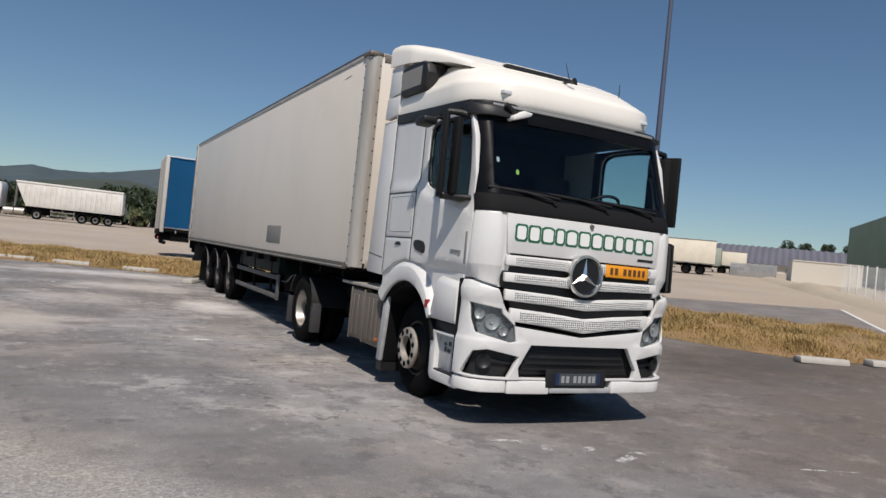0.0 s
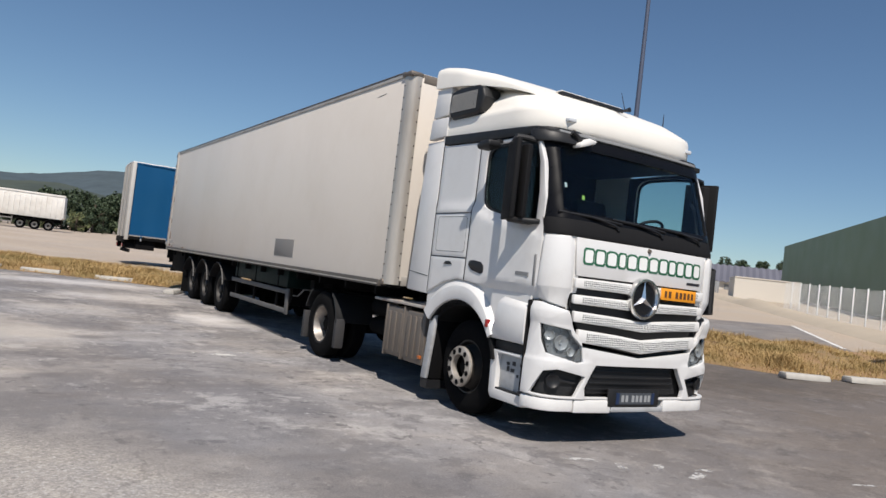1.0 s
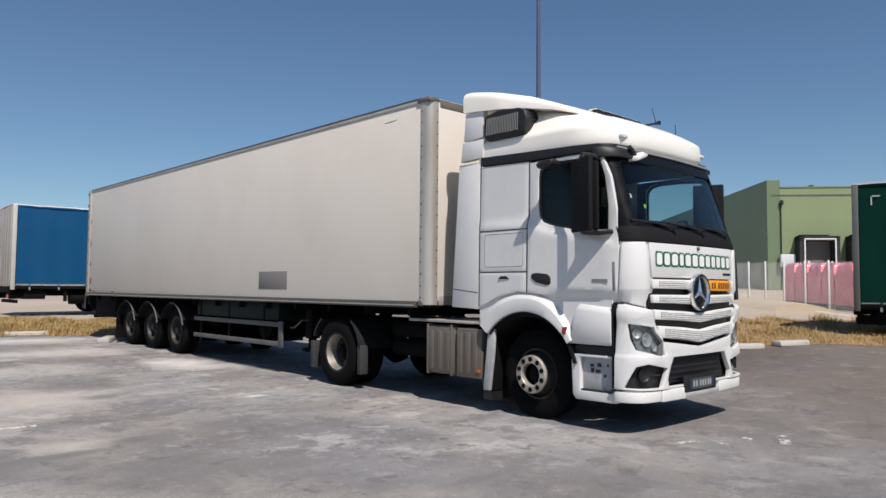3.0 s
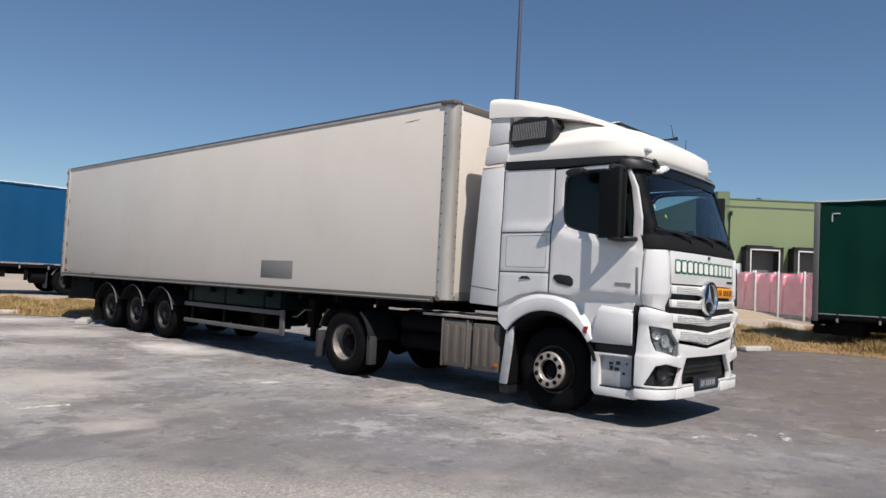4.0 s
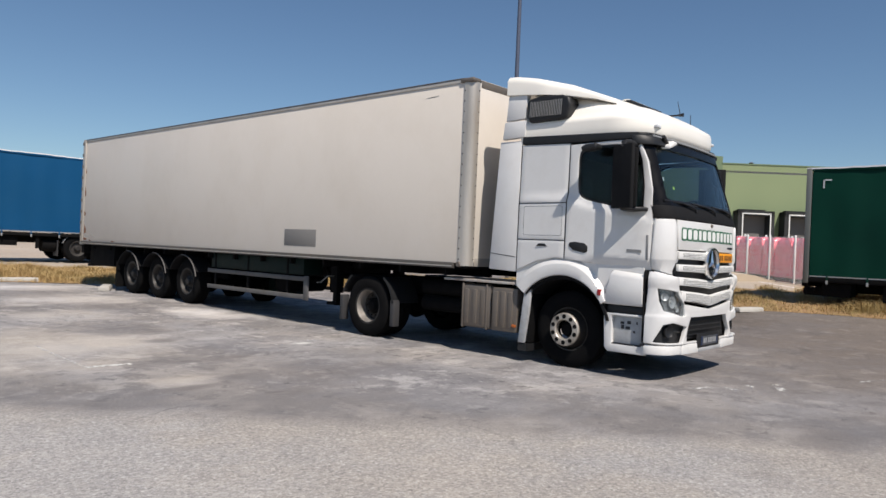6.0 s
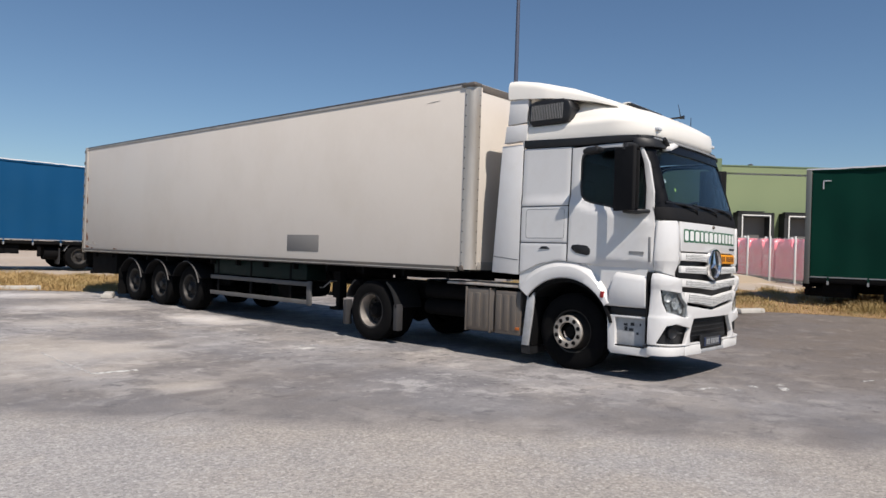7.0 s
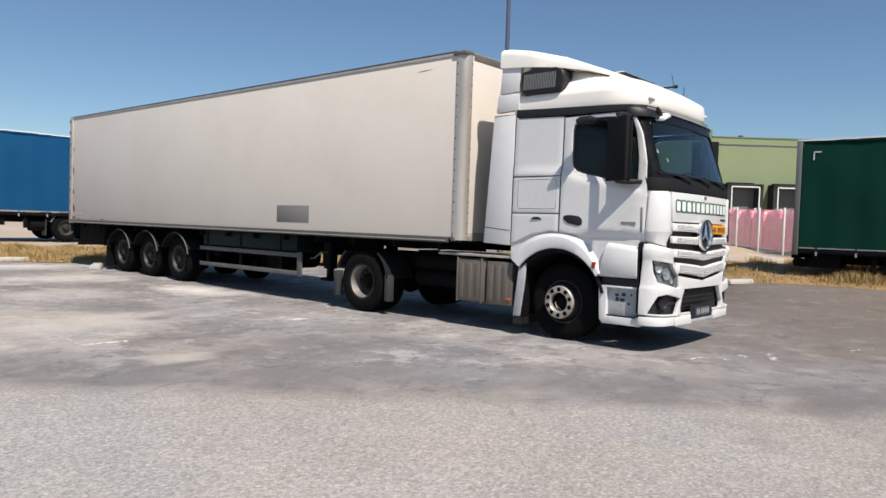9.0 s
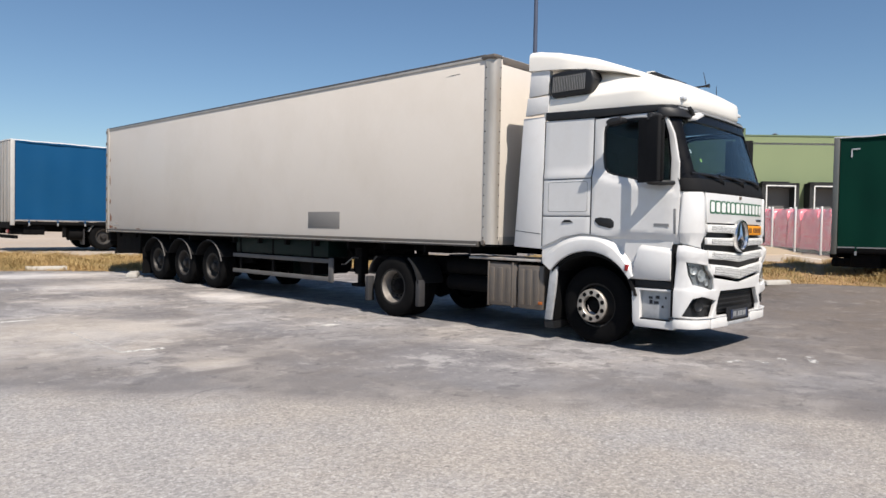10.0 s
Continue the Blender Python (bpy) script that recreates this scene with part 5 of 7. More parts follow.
    part("step_tread", bx(SX + 0.0, SX + 0.09, 6.05, 6.44, 0.405, 0.425, 0.004), "black_plastic", st)
    for y, z, w, h in ((6.30, 0.66, 0.05, 0.03), (6.21, 0.665, 0.05, 0.04), (6.30, 0.60, 0.04, 0.05), (6.22, 0.60, 0.06, 0.035), (6.12, 0.67, 0.02, 0.03), (6.15, 0.56, 0.03, 0.03)):
        part("worn_sticker", bx(SX + 0.046, SX + 0.0495, y, y + w, z, z + h), "ink", st, "dark remains of a sticker", smooth=0)
    P("chipped_corner", prism([(5.98, 0.43), (6.04, 0.425), (6.05, 0.455), (6.0, 0.47), (5.99, 0.45)], "x", SX - 0.034, SX - 0.02), "ink", "black chipped paint", smooth=0)
    P("corner_filler", prism([(5.98, 0.33), (6.06, 0.31), (6.06, 1.33), (5.98, 1.34)], "x", SX + 0.035, SX + 0.1), "black_plastic")
    P("panel_seam", prism([(6.016, 0.47), (6.03, 0.47), (6.03, 1.32), (6.016, 1.33)], "x", SX - 0.034, SX + 0.03), "matt_black", "dark gap beside the bumper", smooth=0)
    # rear air deflectors
    P("side_fairing", prism([(7.935, 1.22), (8.40, 1.24), (8.28, 3.02), (7.915, 3.02)], "x", SX - 0.01, SX + 0.03, r=0.012), "white_paint", "white side air deflector")
    P("fairing_seam", prism([(7.95, 1.42), (8.375, 1.46), (8.375, 1.468), (7.95, 1.428)], "x", SX - 0.013, SX), "black_plastic", smooth=0)
    for z0, z1, y1 in ((3.05, 3.292, 8.23), (3.302, 3.645, 8.18)):
        P("upper_deflector", prism([(7.86, z0 + 0.02), (y1, z0), (y1 - 0.03, z1), (7.84, z1)], "x", SX - 0.03, SX + 0.05, r=0.006), "white_paint")
    # air intake
    g = P("air_intake", prism([(7.19, 3.275), (7.30, 3.255), (7.76, 3.25), (7.81, 3.29), (7.83, 3.52), (7.79, 3.575), (7.62, 3.60), (7.28, 3.585), (7.18, 3.545), (7.14, 3.44)], "x", SX - 0.05, SX + 0.2, r=0.03, seg=3), "black_plastic", "black ribbed roof air intake")
    for k in range(20):
        y = 7.27 + 0.0255 * k
        part("intake_rib", prism([(y + 0.010, 3.32), (y + 0.018, 3.32), (y + 0.008, 3.525), (y, 3.525)], "x", SX - 0.060, SX - 0.045), "grey_plastic", g, smooth=0)
    # mirrors
    mr = P("mirror_arm", pipe([(SX, 6.20, 2.86), (SX - 0.08, 6.24, 2.875), (SX - 0.20, 6.26, 2.87), (SX - 0.23, 6.27, 2.80)], 0.032, 10), "black_plastic", "black upper mirror arm")
    part("lower_arm", prism([(SX + 0.02, 6.02), (SX + 0.02, 6.33), (SX - 0.06, 6.31), (SX - 0.20, 6.30), (SX - 0.23, 6.25), (SX - 0.16, 6.15), (SX - 0.08, 6.05)], "z", 2.045, 2.095, r=0.02, seg=3), "black_plastic", mr, "broad black lower mirror arm")
    part("mirror_housing", prism([(SX - 0.135, 6.43), (SX - 0.145, 6.35), (SX - 0.205, 6.215), (SX - 0.265, 6.09), (SX - 0.295, 6.085), (SX - 0.315, 6.11), (SX - 0.26, 6.24), (SX - 0.21, 6.34), (SX - 0.165, 6.44)], "z", 2.07, 2.84, r=0.012, seg=3), "matt_black", mr, "tall black mirror housing")
    part("inner_housing", prism([(SX - 0.065, 6.20), (SX - 0.10, 6.13), (SX - 0.165, 6.10), (SX - 0.175, 6.16), (SX - 0.145, 6.25), (SX - 0.095, 6.32), (SX - 0.065, 6.31)], "z", 2.09, 2.80, r=0.015, seg=3), "matt_black", mr, "black inner part of the mirror")
    for z0, z1 in ((2.30, 2.78), (2.11, 2.26)):
        part("mirror_glass", prism([(SX - 0.143, 6.428), (SX - 0.142, 6.433), (SX - 0.157, 6.438), (SX - 0.158, 6.433)], "z", z0, z1), "mirror", mr, smooth=0)
    km = P("kerb_mirror", prism([(6.60, 2.80), (6.80, 2.775), (6.83, 2.83), (6.76, 2.865), (6.60, 2.87)], "x", SX - 0.29, SX - 0.13, r=0.025, seg=3), "black_plastic", "small black kerb mirror")
    part("mirror_arm", pipe([(SX + 0.01, 6.78, 2.905), (SX - 0.06, 6.75, 2.90), (SX - 0.15, 6.72, 2.85)], 0.02, 8), "black_plastic", km)
    P("arm_mount", prism([(6.20, 2.875), (6.40, 2.885), (6.39, 2.92), (6.22, 2.92)], "x", SX - 0.05, SX + 0.0, r=0.01), "black_plastic", "black mount of the mirror arm")
    # far side: mirror images
    done = [o for o in T.children if o.name.split(".")[0] in ("cab_door", "side_panel", "locker_door", "lower_side_panel", "side_trim_band", "wheel_arch", "arch_liner", "rear_mud_flap", "flap_inner", "flap_tip", "side_step_panel", "step_gap", "entry_step", "corner_filler", "sill_panel", "side_fairing", "upper_deflector", "air_intake", "mirror_arm")]
    for o in done:
        k = twin(o, FLIP)
        for c in o.children:
            kc = c.copy()
            scene.collection.objects.link(kc)
            kc.parent = k

    # roof cap
    bm = bmesh.new()
    rings = []
    levels = [(2.985, 5.95, 1.14, 0.58), (3.0, 5.925, 1.165, 0.58), (3.05, 5.905, 1.18, 0.58), (3.12, 5.905, 1.182, 0.58), (3.20, 5.912, 1.181, 0.57), (3.24, 5.925, 1.178, 0.57), (3.262, 5.955, 1.15, 0.555), (3.335, 6.07, 1.095, 0.53),
              (3.40, 6.19, 1.065, 0.50), (3.46, 6.38, 1.005, 0.47), (3.53, 6.62, 0.94, 0.44), (3.60, 6.86, 0.86, 0.42), (3.66, 7.10, 0.74, 0.40), (3.71, 7.40, 0.52, 0.3)]
    for z, yf, hw, cr in levels:
        ring = []
        half = []
        for k in range(9):
            u = (hw - cr) * k / 8
            half.append((u, yf + 0.11 + 0.04 * (u / 0.9) ** 2))
        y0 = half[-1][1]
        for k in range(1, 9):
            t = radians(90 * k / 8)
            half.append((hw - cr + cr * math.sin(t), y0 + cr * (1 - math.cos(t))))
        ye = half[-1][1]
        for k in range(1, 7):
            half.append((hw, ye + (7.93 - ye) * k / 6))
        ring = [bm.verts.new((-u, y, z)) for u, y in half[::-1]] + [bm.verts.new((u, y, z)) for u, y in half[1:]]
        rings.append(ring)
    for a, c in zip(rings, rings[1:]):
        for i in range(len(a) - 1):
            bm.faces.new((a[i], a[i + 1], c[i + 1], c[i]))
    bm.faces.new(rings[-1])
    bm.faces.new([r for r in rings[0]][::-1])
    for a, c in zip(rings, rings[1:]):
        bm.faces.new((a[0], c[0], c[-1], a[-1]))
    roof = P("roof_cap", bm, "roof_sunlit_white", "white high roof of the cab", smooth=50)
    part("roof_lip", skin([(-1.0, 2.97), (1.0, 2.97), (1.0, 3.0), (-1.0, 3.0)], 0.02, 0.06, r=0.005), "grey_plastic", roof)
    for sg in (-1, 1):
        part("marker_lamp", bx(sg * 0.86 - 0.05, sg * 0.86 + 0.05, 6.068, 6.14, 3.10, 3.14, 0.01), "plate_white", roof, "small roof marker lamp")
    part("roof_bar", bx(-0.57, 0.36, 6.62, 6.70, 3.51, 3.565, 0.012), "black_plastic", roof, "dark bar across the roof")
    part("bar_cap", bx(-0.55, 0.36, 6.66, 6.76, 3.566, 3.582, 0.006), "roof_sunlit_white", roof, "thin white edge over the bar")
    part("air_horn", lathe([(0.0, 0.0), (0.026, 0.0), (0.018, 0.04), (0.012, 0.08), (0.012, 0.2)], (-0.06, 6.12, 3.40), "y", 16), "black_plastic", roof)
    part("aerial", rod((-0.10, 6.14, 3.37), (-0.16, 6.16, 3.56), 0.006, 6, 0.003), "black_plastic", roof)
    part("aerial", rod((0.72, 6.35, 3.34), (0.72, 6.35, 3.545), 0.007, 6, 0.004), "black_plastic", roof)
    outline = [wrap(-2.2 + 4.4 * k / 44, 2.95) for k in range(45)]
    P("visor_panel", prism([(p.x * 0.995, p.y + 0.01) for p in outline], "z", 2.945, 3.02, r=0.006), "black_plastic", "black panel over the windscreen corners")
    # roof fairing
    bm = bmesh.new()
    rows = []
    for i in range(25):
        y = 6.62 + 1.55 * i / 24
        zt = float(np.interp(y, [6.62, 7.2, 7.75, 8.05, 8.17], [3.50, 3.725, 3.87, 3.925, 3.93]))
        zb = float(np.interp(y, [6.62, 6.9, 7.3, 7.8, 8.17], [3.44, 3.52, 3.585, 3.635, 3.665]))
        hw = 0.98 + 0.24 * min(1.0, (y - 6.62) / 0.95) ** 0.7
        r = min(0.10, 0.6 * (zt - zb))
        half = [(hw, zb), (hw, zt - r)] + [(hw - r + r * math.cos(radians(a)), zt - r + r * math.sin(radians(a))) for a in (22, 45, 68, 90)] + [(hw * 0.5, zt + 0.012), (0.0, zt + 0.016)]
        rows.append([bm.verts.new((-u, y, z)) for u, z in half] + [bm.verts.new((u, y, z)) for u, z in half[-2::-1]])
    for a, c in zip(rows, rows[1:]):
        for k in range(len(a)):
            bm.faces.new((a[k], a[(k + 1) % len(a)], c[(k + 1) % len(a)], c[k]))
    bm.faces.new(rows[0])
    bm.faces.new(rows[-1][::-1])
    P("roof_fairing", bm, "roof_sunlit_white", "white roof air deflector", smooth=40)
    # windscreen sun visor and front mirror
    P("sun_visor", skin([(-1.28, 2.86), (-0.78, 2.86), (-0.70, 2.93), (-0.9, 2.97), (-1.26, 2.98)], 0.06, 0.05, r=0.02), "black_plastic", "dark visor end over the screen")
    fm = P("front_mirror", prism([(-0.86, 2.83), (-0.66, 2.90), (-0.64, 2.935), (-0.74, 2.945), (-0.86, 2.88)], "y", 5.92, 6.05, r=0.02), "white_plastic", "white front blind-spot mirror")
    part("mirror_stem", pipe([(-0.92, 5.99, 2.98), (-0.86, 5.99, 2.95), (-0.80, 5.99, 2.90)], 0.025, 8), "black_plastic", fm)

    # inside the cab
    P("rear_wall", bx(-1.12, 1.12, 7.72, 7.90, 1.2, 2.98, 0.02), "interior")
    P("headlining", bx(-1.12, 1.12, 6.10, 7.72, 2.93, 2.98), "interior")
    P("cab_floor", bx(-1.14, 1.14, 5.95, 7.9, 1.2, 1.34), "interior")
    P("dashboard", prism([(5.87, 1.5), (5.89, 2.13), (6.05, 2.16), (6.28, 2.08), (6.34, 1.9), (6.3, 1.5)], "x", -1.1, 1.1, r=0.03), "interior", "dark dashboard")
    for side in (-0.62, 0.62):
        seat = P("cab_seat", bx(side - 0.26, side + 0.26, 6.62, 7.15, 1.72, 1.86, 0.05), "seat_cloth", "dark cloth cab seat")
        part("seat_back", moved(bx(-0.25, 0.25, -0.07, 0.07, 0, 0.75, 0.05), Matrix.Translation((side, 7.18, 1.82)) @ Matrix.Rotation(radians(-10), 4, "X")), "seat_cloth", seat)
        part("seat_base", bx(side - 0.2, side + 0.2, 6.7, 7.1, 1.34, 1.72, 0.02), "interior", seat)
    sw = P("steering_wheel", moved(lathe([(0.225 + 0.017 * math.cos(radians(a)), 0.017 * math.sin(radians(a))) for a in range(0, 361, 45)], (0, 0, 0), "z", 32), Matrix.Translation((0.60, 6.36, 2.17)) @ Matrix.Rotation(radians(-38), 4, "X")), "black_plastic", "dark steering wheel")
    part("steering_hub", moved(merge(bx(-0.2, 0.2, -0.03, 0.03, -0.02, 0.01, 0.006), lathe([(0, 0.02), (0.07, 0.015), (0.08, -0.03)], (0, 0, 0), "z", 20)), Matrix.Translation((0.60, 6.36, 2.17)) @ Matrix.Rotation(radians(-38), 4, "X")), "black_plastic", sw)
    part("steering_column", rod((0.60, 6.2, 1.85), (0.60, 6.35, 2.15), 0.05, 12), "interior", sw)
    P("screen_sticker", skin([(-0.80, 2.335), (-0.77, 2.335), (-0.765, 2.375), (-0.795, 2.38)], -0.022, 0.002, r=0), "lime", "small lime sticker on the windscreen", smooth=0)
    P("screen_sticker", skin([(-0.995, 2.43), (-0.965, 2.43), (-0.965, 2.475), (-0.995, 2.475)], -0.022, 0.002, r=0), "plate_white", "small white sticker on the windscreen", smooth=0)
    P("grab_handle", pipe([(1.05, 6.05, 2.15), (1.03, 5.98, 2.22), (1.03, 6.05, 2.5), (1.06, 6.12, 2.56)], 0.016, 8), "black_plastic")

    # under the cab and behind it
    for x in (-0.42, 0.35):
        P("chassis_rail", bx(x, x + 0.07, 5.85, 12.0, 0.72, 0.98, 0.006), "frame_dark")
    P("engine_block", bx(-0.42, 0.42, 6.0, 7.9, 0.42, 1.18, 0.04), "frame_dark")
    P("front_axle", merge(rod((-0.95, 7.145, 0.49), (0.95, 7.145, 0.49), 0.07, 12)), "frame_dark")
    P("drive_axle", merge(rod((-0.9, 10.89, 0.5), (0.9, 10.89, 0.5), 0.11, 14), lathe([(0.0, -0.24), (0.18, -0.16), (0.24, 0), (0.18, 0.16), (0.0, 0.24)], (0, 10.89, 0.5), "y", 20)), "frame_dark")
    for sg in (-1, 1):
        make_wheel(T, sg * 1.055, 7.145, 0.505, sg, "steer", 0.505, 0.31)
        make_wheel(T, sg * 1.20, 10.89, 0.5, sg, "drive", 0.495, 0.27)
        make_wheel(T, sg * 0.89, 10.89, 0.5, sg, "inner", 0.495, 0.27)
    P("catwalk", bx(-0.5, 0.5, 8.2, 9.6, 0.99, 1.03, 0.004), "alu_dull")
    P("side_catwalk", bx(-1.16, -0.45, 7.95, 9.25, 1.035, 1.07, 0.006), "rust_edge", "dirty chequer-plate catwalk")
    for y in (8.0, 8.35, 8.7):
        P("catwalk_bracket", bx(-1.08, -0.5, y, y + 0.05, 0.98, 1.035, 0.004), "frame_dark")
    P("fifth_wheel", prism([(-0.45, 10.3), (0.45, 10.3), (0.45, 10.75), (0.2, 11.2), (-0.2, 11.2), (-0.45, 10.75)], "z", 1.06, 1.16, r=0.02), "frame_dark")
    # tanks
    tk = P("tank_box", bx(-1.15, -0.62, 8.36, 8.92, 0.375, 1.0, 0.05), "alu_dull", "ribbed dull metal side tank")
    tk2 = P("battery_box", bx(-1.165, -0.62, 7.89, 8.33, 0.375, 0.98, 0.02), "alu_dull", "ribbed dull metal battery box")
    for par, y0, n, st_ in ((tk2, 7.96, 3, 0.13), (tk, 8.46, 3, 0.15)):
        for k in range(n):
            y = y0 + st_ * k
            x = -1.178 if par is tk2 else -1.162
            part("pressed_rib", bx(x, x + 0.03, y, y + 0.085, 0.43, 0.93, 0.012), "alu_dull", par)
    for y in (8.42, 8.86):
        part("tank_strap", bx(-1.16, -0.6, y, y + 0.03, 0.365, 1.01, 0.01), "alu_dull", tk)
    P("side_reflector", bx(-1.19, -1.16, 7.90, 7.96, 0.45, 0.49, 0.006), "amber_lens")
    for k, (x, z) in enumerate(((-0.66, 0.62), (-0.66, 0.88), (-0.4, 0.6))):
        P("air_tank", rod((x, 8.95, z), (x, 10.05, z), 0.125, 16), "frame_dark", "dark air tank")
    P("exhaust_box", bx(0.05, 0.95, 8.1, 9.3, 0.42, 0.98, 0.05), "frame_dark")
    # tank run further back than needed, to close the view of bright ground
    P("far_tank", bx(0.6, 1.15, 7.85, 10.1, 0.36, 1.0, 0.08), "frame_dark", "dark far-side fuel tank, lengthened to block bright ground beyond")
    # drive axle mudguards
    for sg in (-1, 1):
        a, c = sg * 1.21, sg * 0.62
        for y0, y1, ang in ((10.23, 10.31, 150), (11.49, 11.57, 30)):
            fr = y0 < 10.8
            g = P("mudguard", arc_band(10.89, 0.5, 0.60, 0.63, 128 if fr else 20, 172 if fr else 52, min(a, c), max(a, c), 10), "black_plastic", "black wheel mudguard")
            yy = 10.27 if fr else 11.49
            part("mud_flap", bx(min(a, sg * 1.07), max(a, sg * 1.07), yy - 0.02, yy + 0.06, 0.22, 0.64, 0.01), "flap_dark", g, "grey rubber mud flap")
    for k, col in enumerate(("black_plastic", "red_lens", "plate_blue")):
        P("air_line", pipe([(-0.2 + 0.18 * k, 7.95, 1.9), (-0.2 + 0.18 * k, 8.2, 1.5 - 0.05 * k), (-0.2 + 0.18 * k, 8.5, 1.45 - 0.05 * k), (-0.2 + 0.15 * k, 8.78, 1.75)], 0.014, 6), col)
    T.matrix_basis = Matrix.Translation((CX, 0, 0)) @ T.matrix_basis
    return T


build_tractor()


# ---- the box trailer behind the tractor ----
def build_box_trailer():
    T = thing("box_trailer", (0, 15.5, 0), "long off-white box semi-trailer with silver corner posts and three axles", "trailer")
    P = lambda name, bm, m, label="", par=T, smooth=35: part(name, bm, m, par, label, smooth)
    H = 1.25
    y0, y1, zb, zt = 8.76, 22.18, 1.25, 4.0
    for sg in (-1, 1):
        side = P("side_wall", bx(sg * (H - 0.03) - 0.03, sg * (H - 0.03) + 0.03, y0 + 0.13, y1 - 0.09, zb + 0.045, zt - 0.07, 0.004), "grp_panel", "smooth off-white side panel, lightly streaked")
        if sg < 0:
            part("repair_patch", bx(-H - 0.006, -H + 0.01, 12.22, 13.14, 1.435, 1.735, 0.003), "patch_grey", side, "flat grey panel patch")
            part("scratch", prism([(9.42, 3.79), (9.55, 3.780), (9.70, 3.776), (9.55, 3.786)], "x", -H - 0.003, -H + 0.01), "frame_dark", side, "dark scratch", smooth=0)
            part("rust_stain", prism([(21.4, 1.42), (21.9, 1.40), (22.0, 1.46), (21.6, 1.49)], "x", -H - 0.002, -H + 0.01), "rust_edge", side, "brown stain", smooth=0)
            for y, z, w, h in ((21.93, 1.52, 0.10, 0.22), (21.98, 1.98, 0.07, 0.14), (21.86, 1.33, 0.2, 0.07), (22.0, 2.5, 0.06, 0.25), (22.0, 3.1, 0.05, 0.12), (21.6, 1.31, 0.12, 0.035), (20.2, 1.31, 0.2, 0.03)):
                part("rust_stain", prism([(y, z), (y + w * 0.8, z - h * 0.1), (y + w, z + h * 0.4), (y + w * 0.85, z + h), (y + w * 0.4, z + h * 0.7), (y - w * 0.1, z + h * 0.45)], "x", -H - 0.002, -H + 0.01), "rust", side, "brown rust stain", smooth=0)
        # rounded front corner post
        pts = []
        for k in range(9):
            t = radians(90 * k / 8)
            pts.append((sg * (H - 0.10 + 0.112 * math.sin(t)), y0 + 0.10 - 0.112 * math.cos(t)))
        pts += [(sg * (H + 0.012), y0 + 0.16), (sg * (H - 0.05), y0 + 0.16), (sg * (H - 0.05), y0 + 0.11), (sg * (H - 0.11), y0 + 0.05), (sg * (H - 0.145), y0 + 0.05), (sg * (H - 0.145), y0 - 0.012)]
        post = P("corner_post", prism(pts, "z", zb + 0.005, zt - 0.035), "alu", "rounded silver corner post")
        for p, ax, h in (((sg * (H + 0.012), y0 + 0.145, zb + 0.1), "x", 0.007 * sg), ((sg * (H - 0.13), y0 - 0.011, zb + 0.1), "y", -0.006)):
            rv = part("rivet", lathe([(0.0, h), (0.0085, h * 0.8), (0.012, -0.3 * h)], p, ax, 6), "frame_dark", post, smooth=0)
            for k in range(1, 17):
                twin(rv, Matrix.Translation((0, 0, 0.154 * k)))
        part("corner_cap", bx(sg * (H - 0.07) - 0.10, sg * (H - 0.07) + 0.10, y0 - 0.02, y0 + 0.24, zt - 0.075, zt - 0.005, 0.03), "alu_dull", post, "worn cast corner cap")
        part("corner_foot", lathe([(0, -0.03), (0.035, -0.03), (0.045, 0), (0.045, 0.04)] if sg < 0 else [(0, 0.03), (0.035, 0.03), (0.045, 0), (0.045, -0.04)], (sg * (H + 0.0), y0 + 0.14, zb + 0.03), "x", 16), "alu_dull", post)
        tr = P("top_rail", bx(sg * (H - 0.02) - 0.032, sg * (H - 0.02) + 0.032, y0 + 0.16, y1, zt - 0.07, zt - 0.02, 0.006), "alu", "dull grey roof rail")
        part("roof_edge", bx(sg * (H - 0.02) - 0.038, sg * (H - 0.02) + 0.038, y0 + 0.16, y1, zt - 0.018, zt, 0.006), "roof_rail", tr, "dark roof edge strip")
        rail = P("bottom_rail", bx(sg * (H - 0.01) - 0.035, sg * (H - 0.01) + 0.035, y0 + 0.24, y1, zb - 0.035, zb + 0.05, 0.008), "sill_rail", "dark dirty lower rail")
        part("rail_lip", bx(sg * (H + 0.024) - 0.006, sg * (H + 0.024) + 0.006, y0 + 0.26, y1 - 0.02, zb - 0.012, zb + 0.004), "alu", rail, "thin pale rail lip", smooth=0)
        rp = P("rear_post", bx(sg * (H - 0.02) - 0.045, sg * (H - 0.02) + 0.045, y1 - 0.095, y1 + 0.05, zb - 0.05, zt, 0.012), "alu", "silver rear post with worn hinges")
        for k in range(9):
            part("hinge", bx(sg * (H + 0.024) - 0.01, sg * (H + 0.024) + 0.01, y1 - 0.03, y1 + 0.06, zb + 0.2 + 0.3 * k, zb + 0.28 + 0.3 * k, 0.006), "alu_dull", rp, "dull hinge")
        P("front_rail", bx(-1.07, 1.07, y0 - 0.006, y0 + 0.03, zt - 0.13 if sg < 0 else zb, zt - 0.02 if sg < 0 else zb + 0.12, 0.008), "alu_dull" if sg < 0 else "alu")
    P("front_wall", bx(-H + 0.135, H - 0.135, y0, y0 + 0.06, zb + 0.06, zt - 0.06, 0.004), "grp_panel", "off-white front panel")
    P("roof", bx(-H + 0.02, H - 0.02, y0 + 0.02, y1, zt - 0.05, zt - 0.01), "grp_panel")
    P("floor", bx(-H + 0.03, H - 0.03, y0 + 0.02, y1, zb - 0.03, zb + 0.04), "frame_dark")
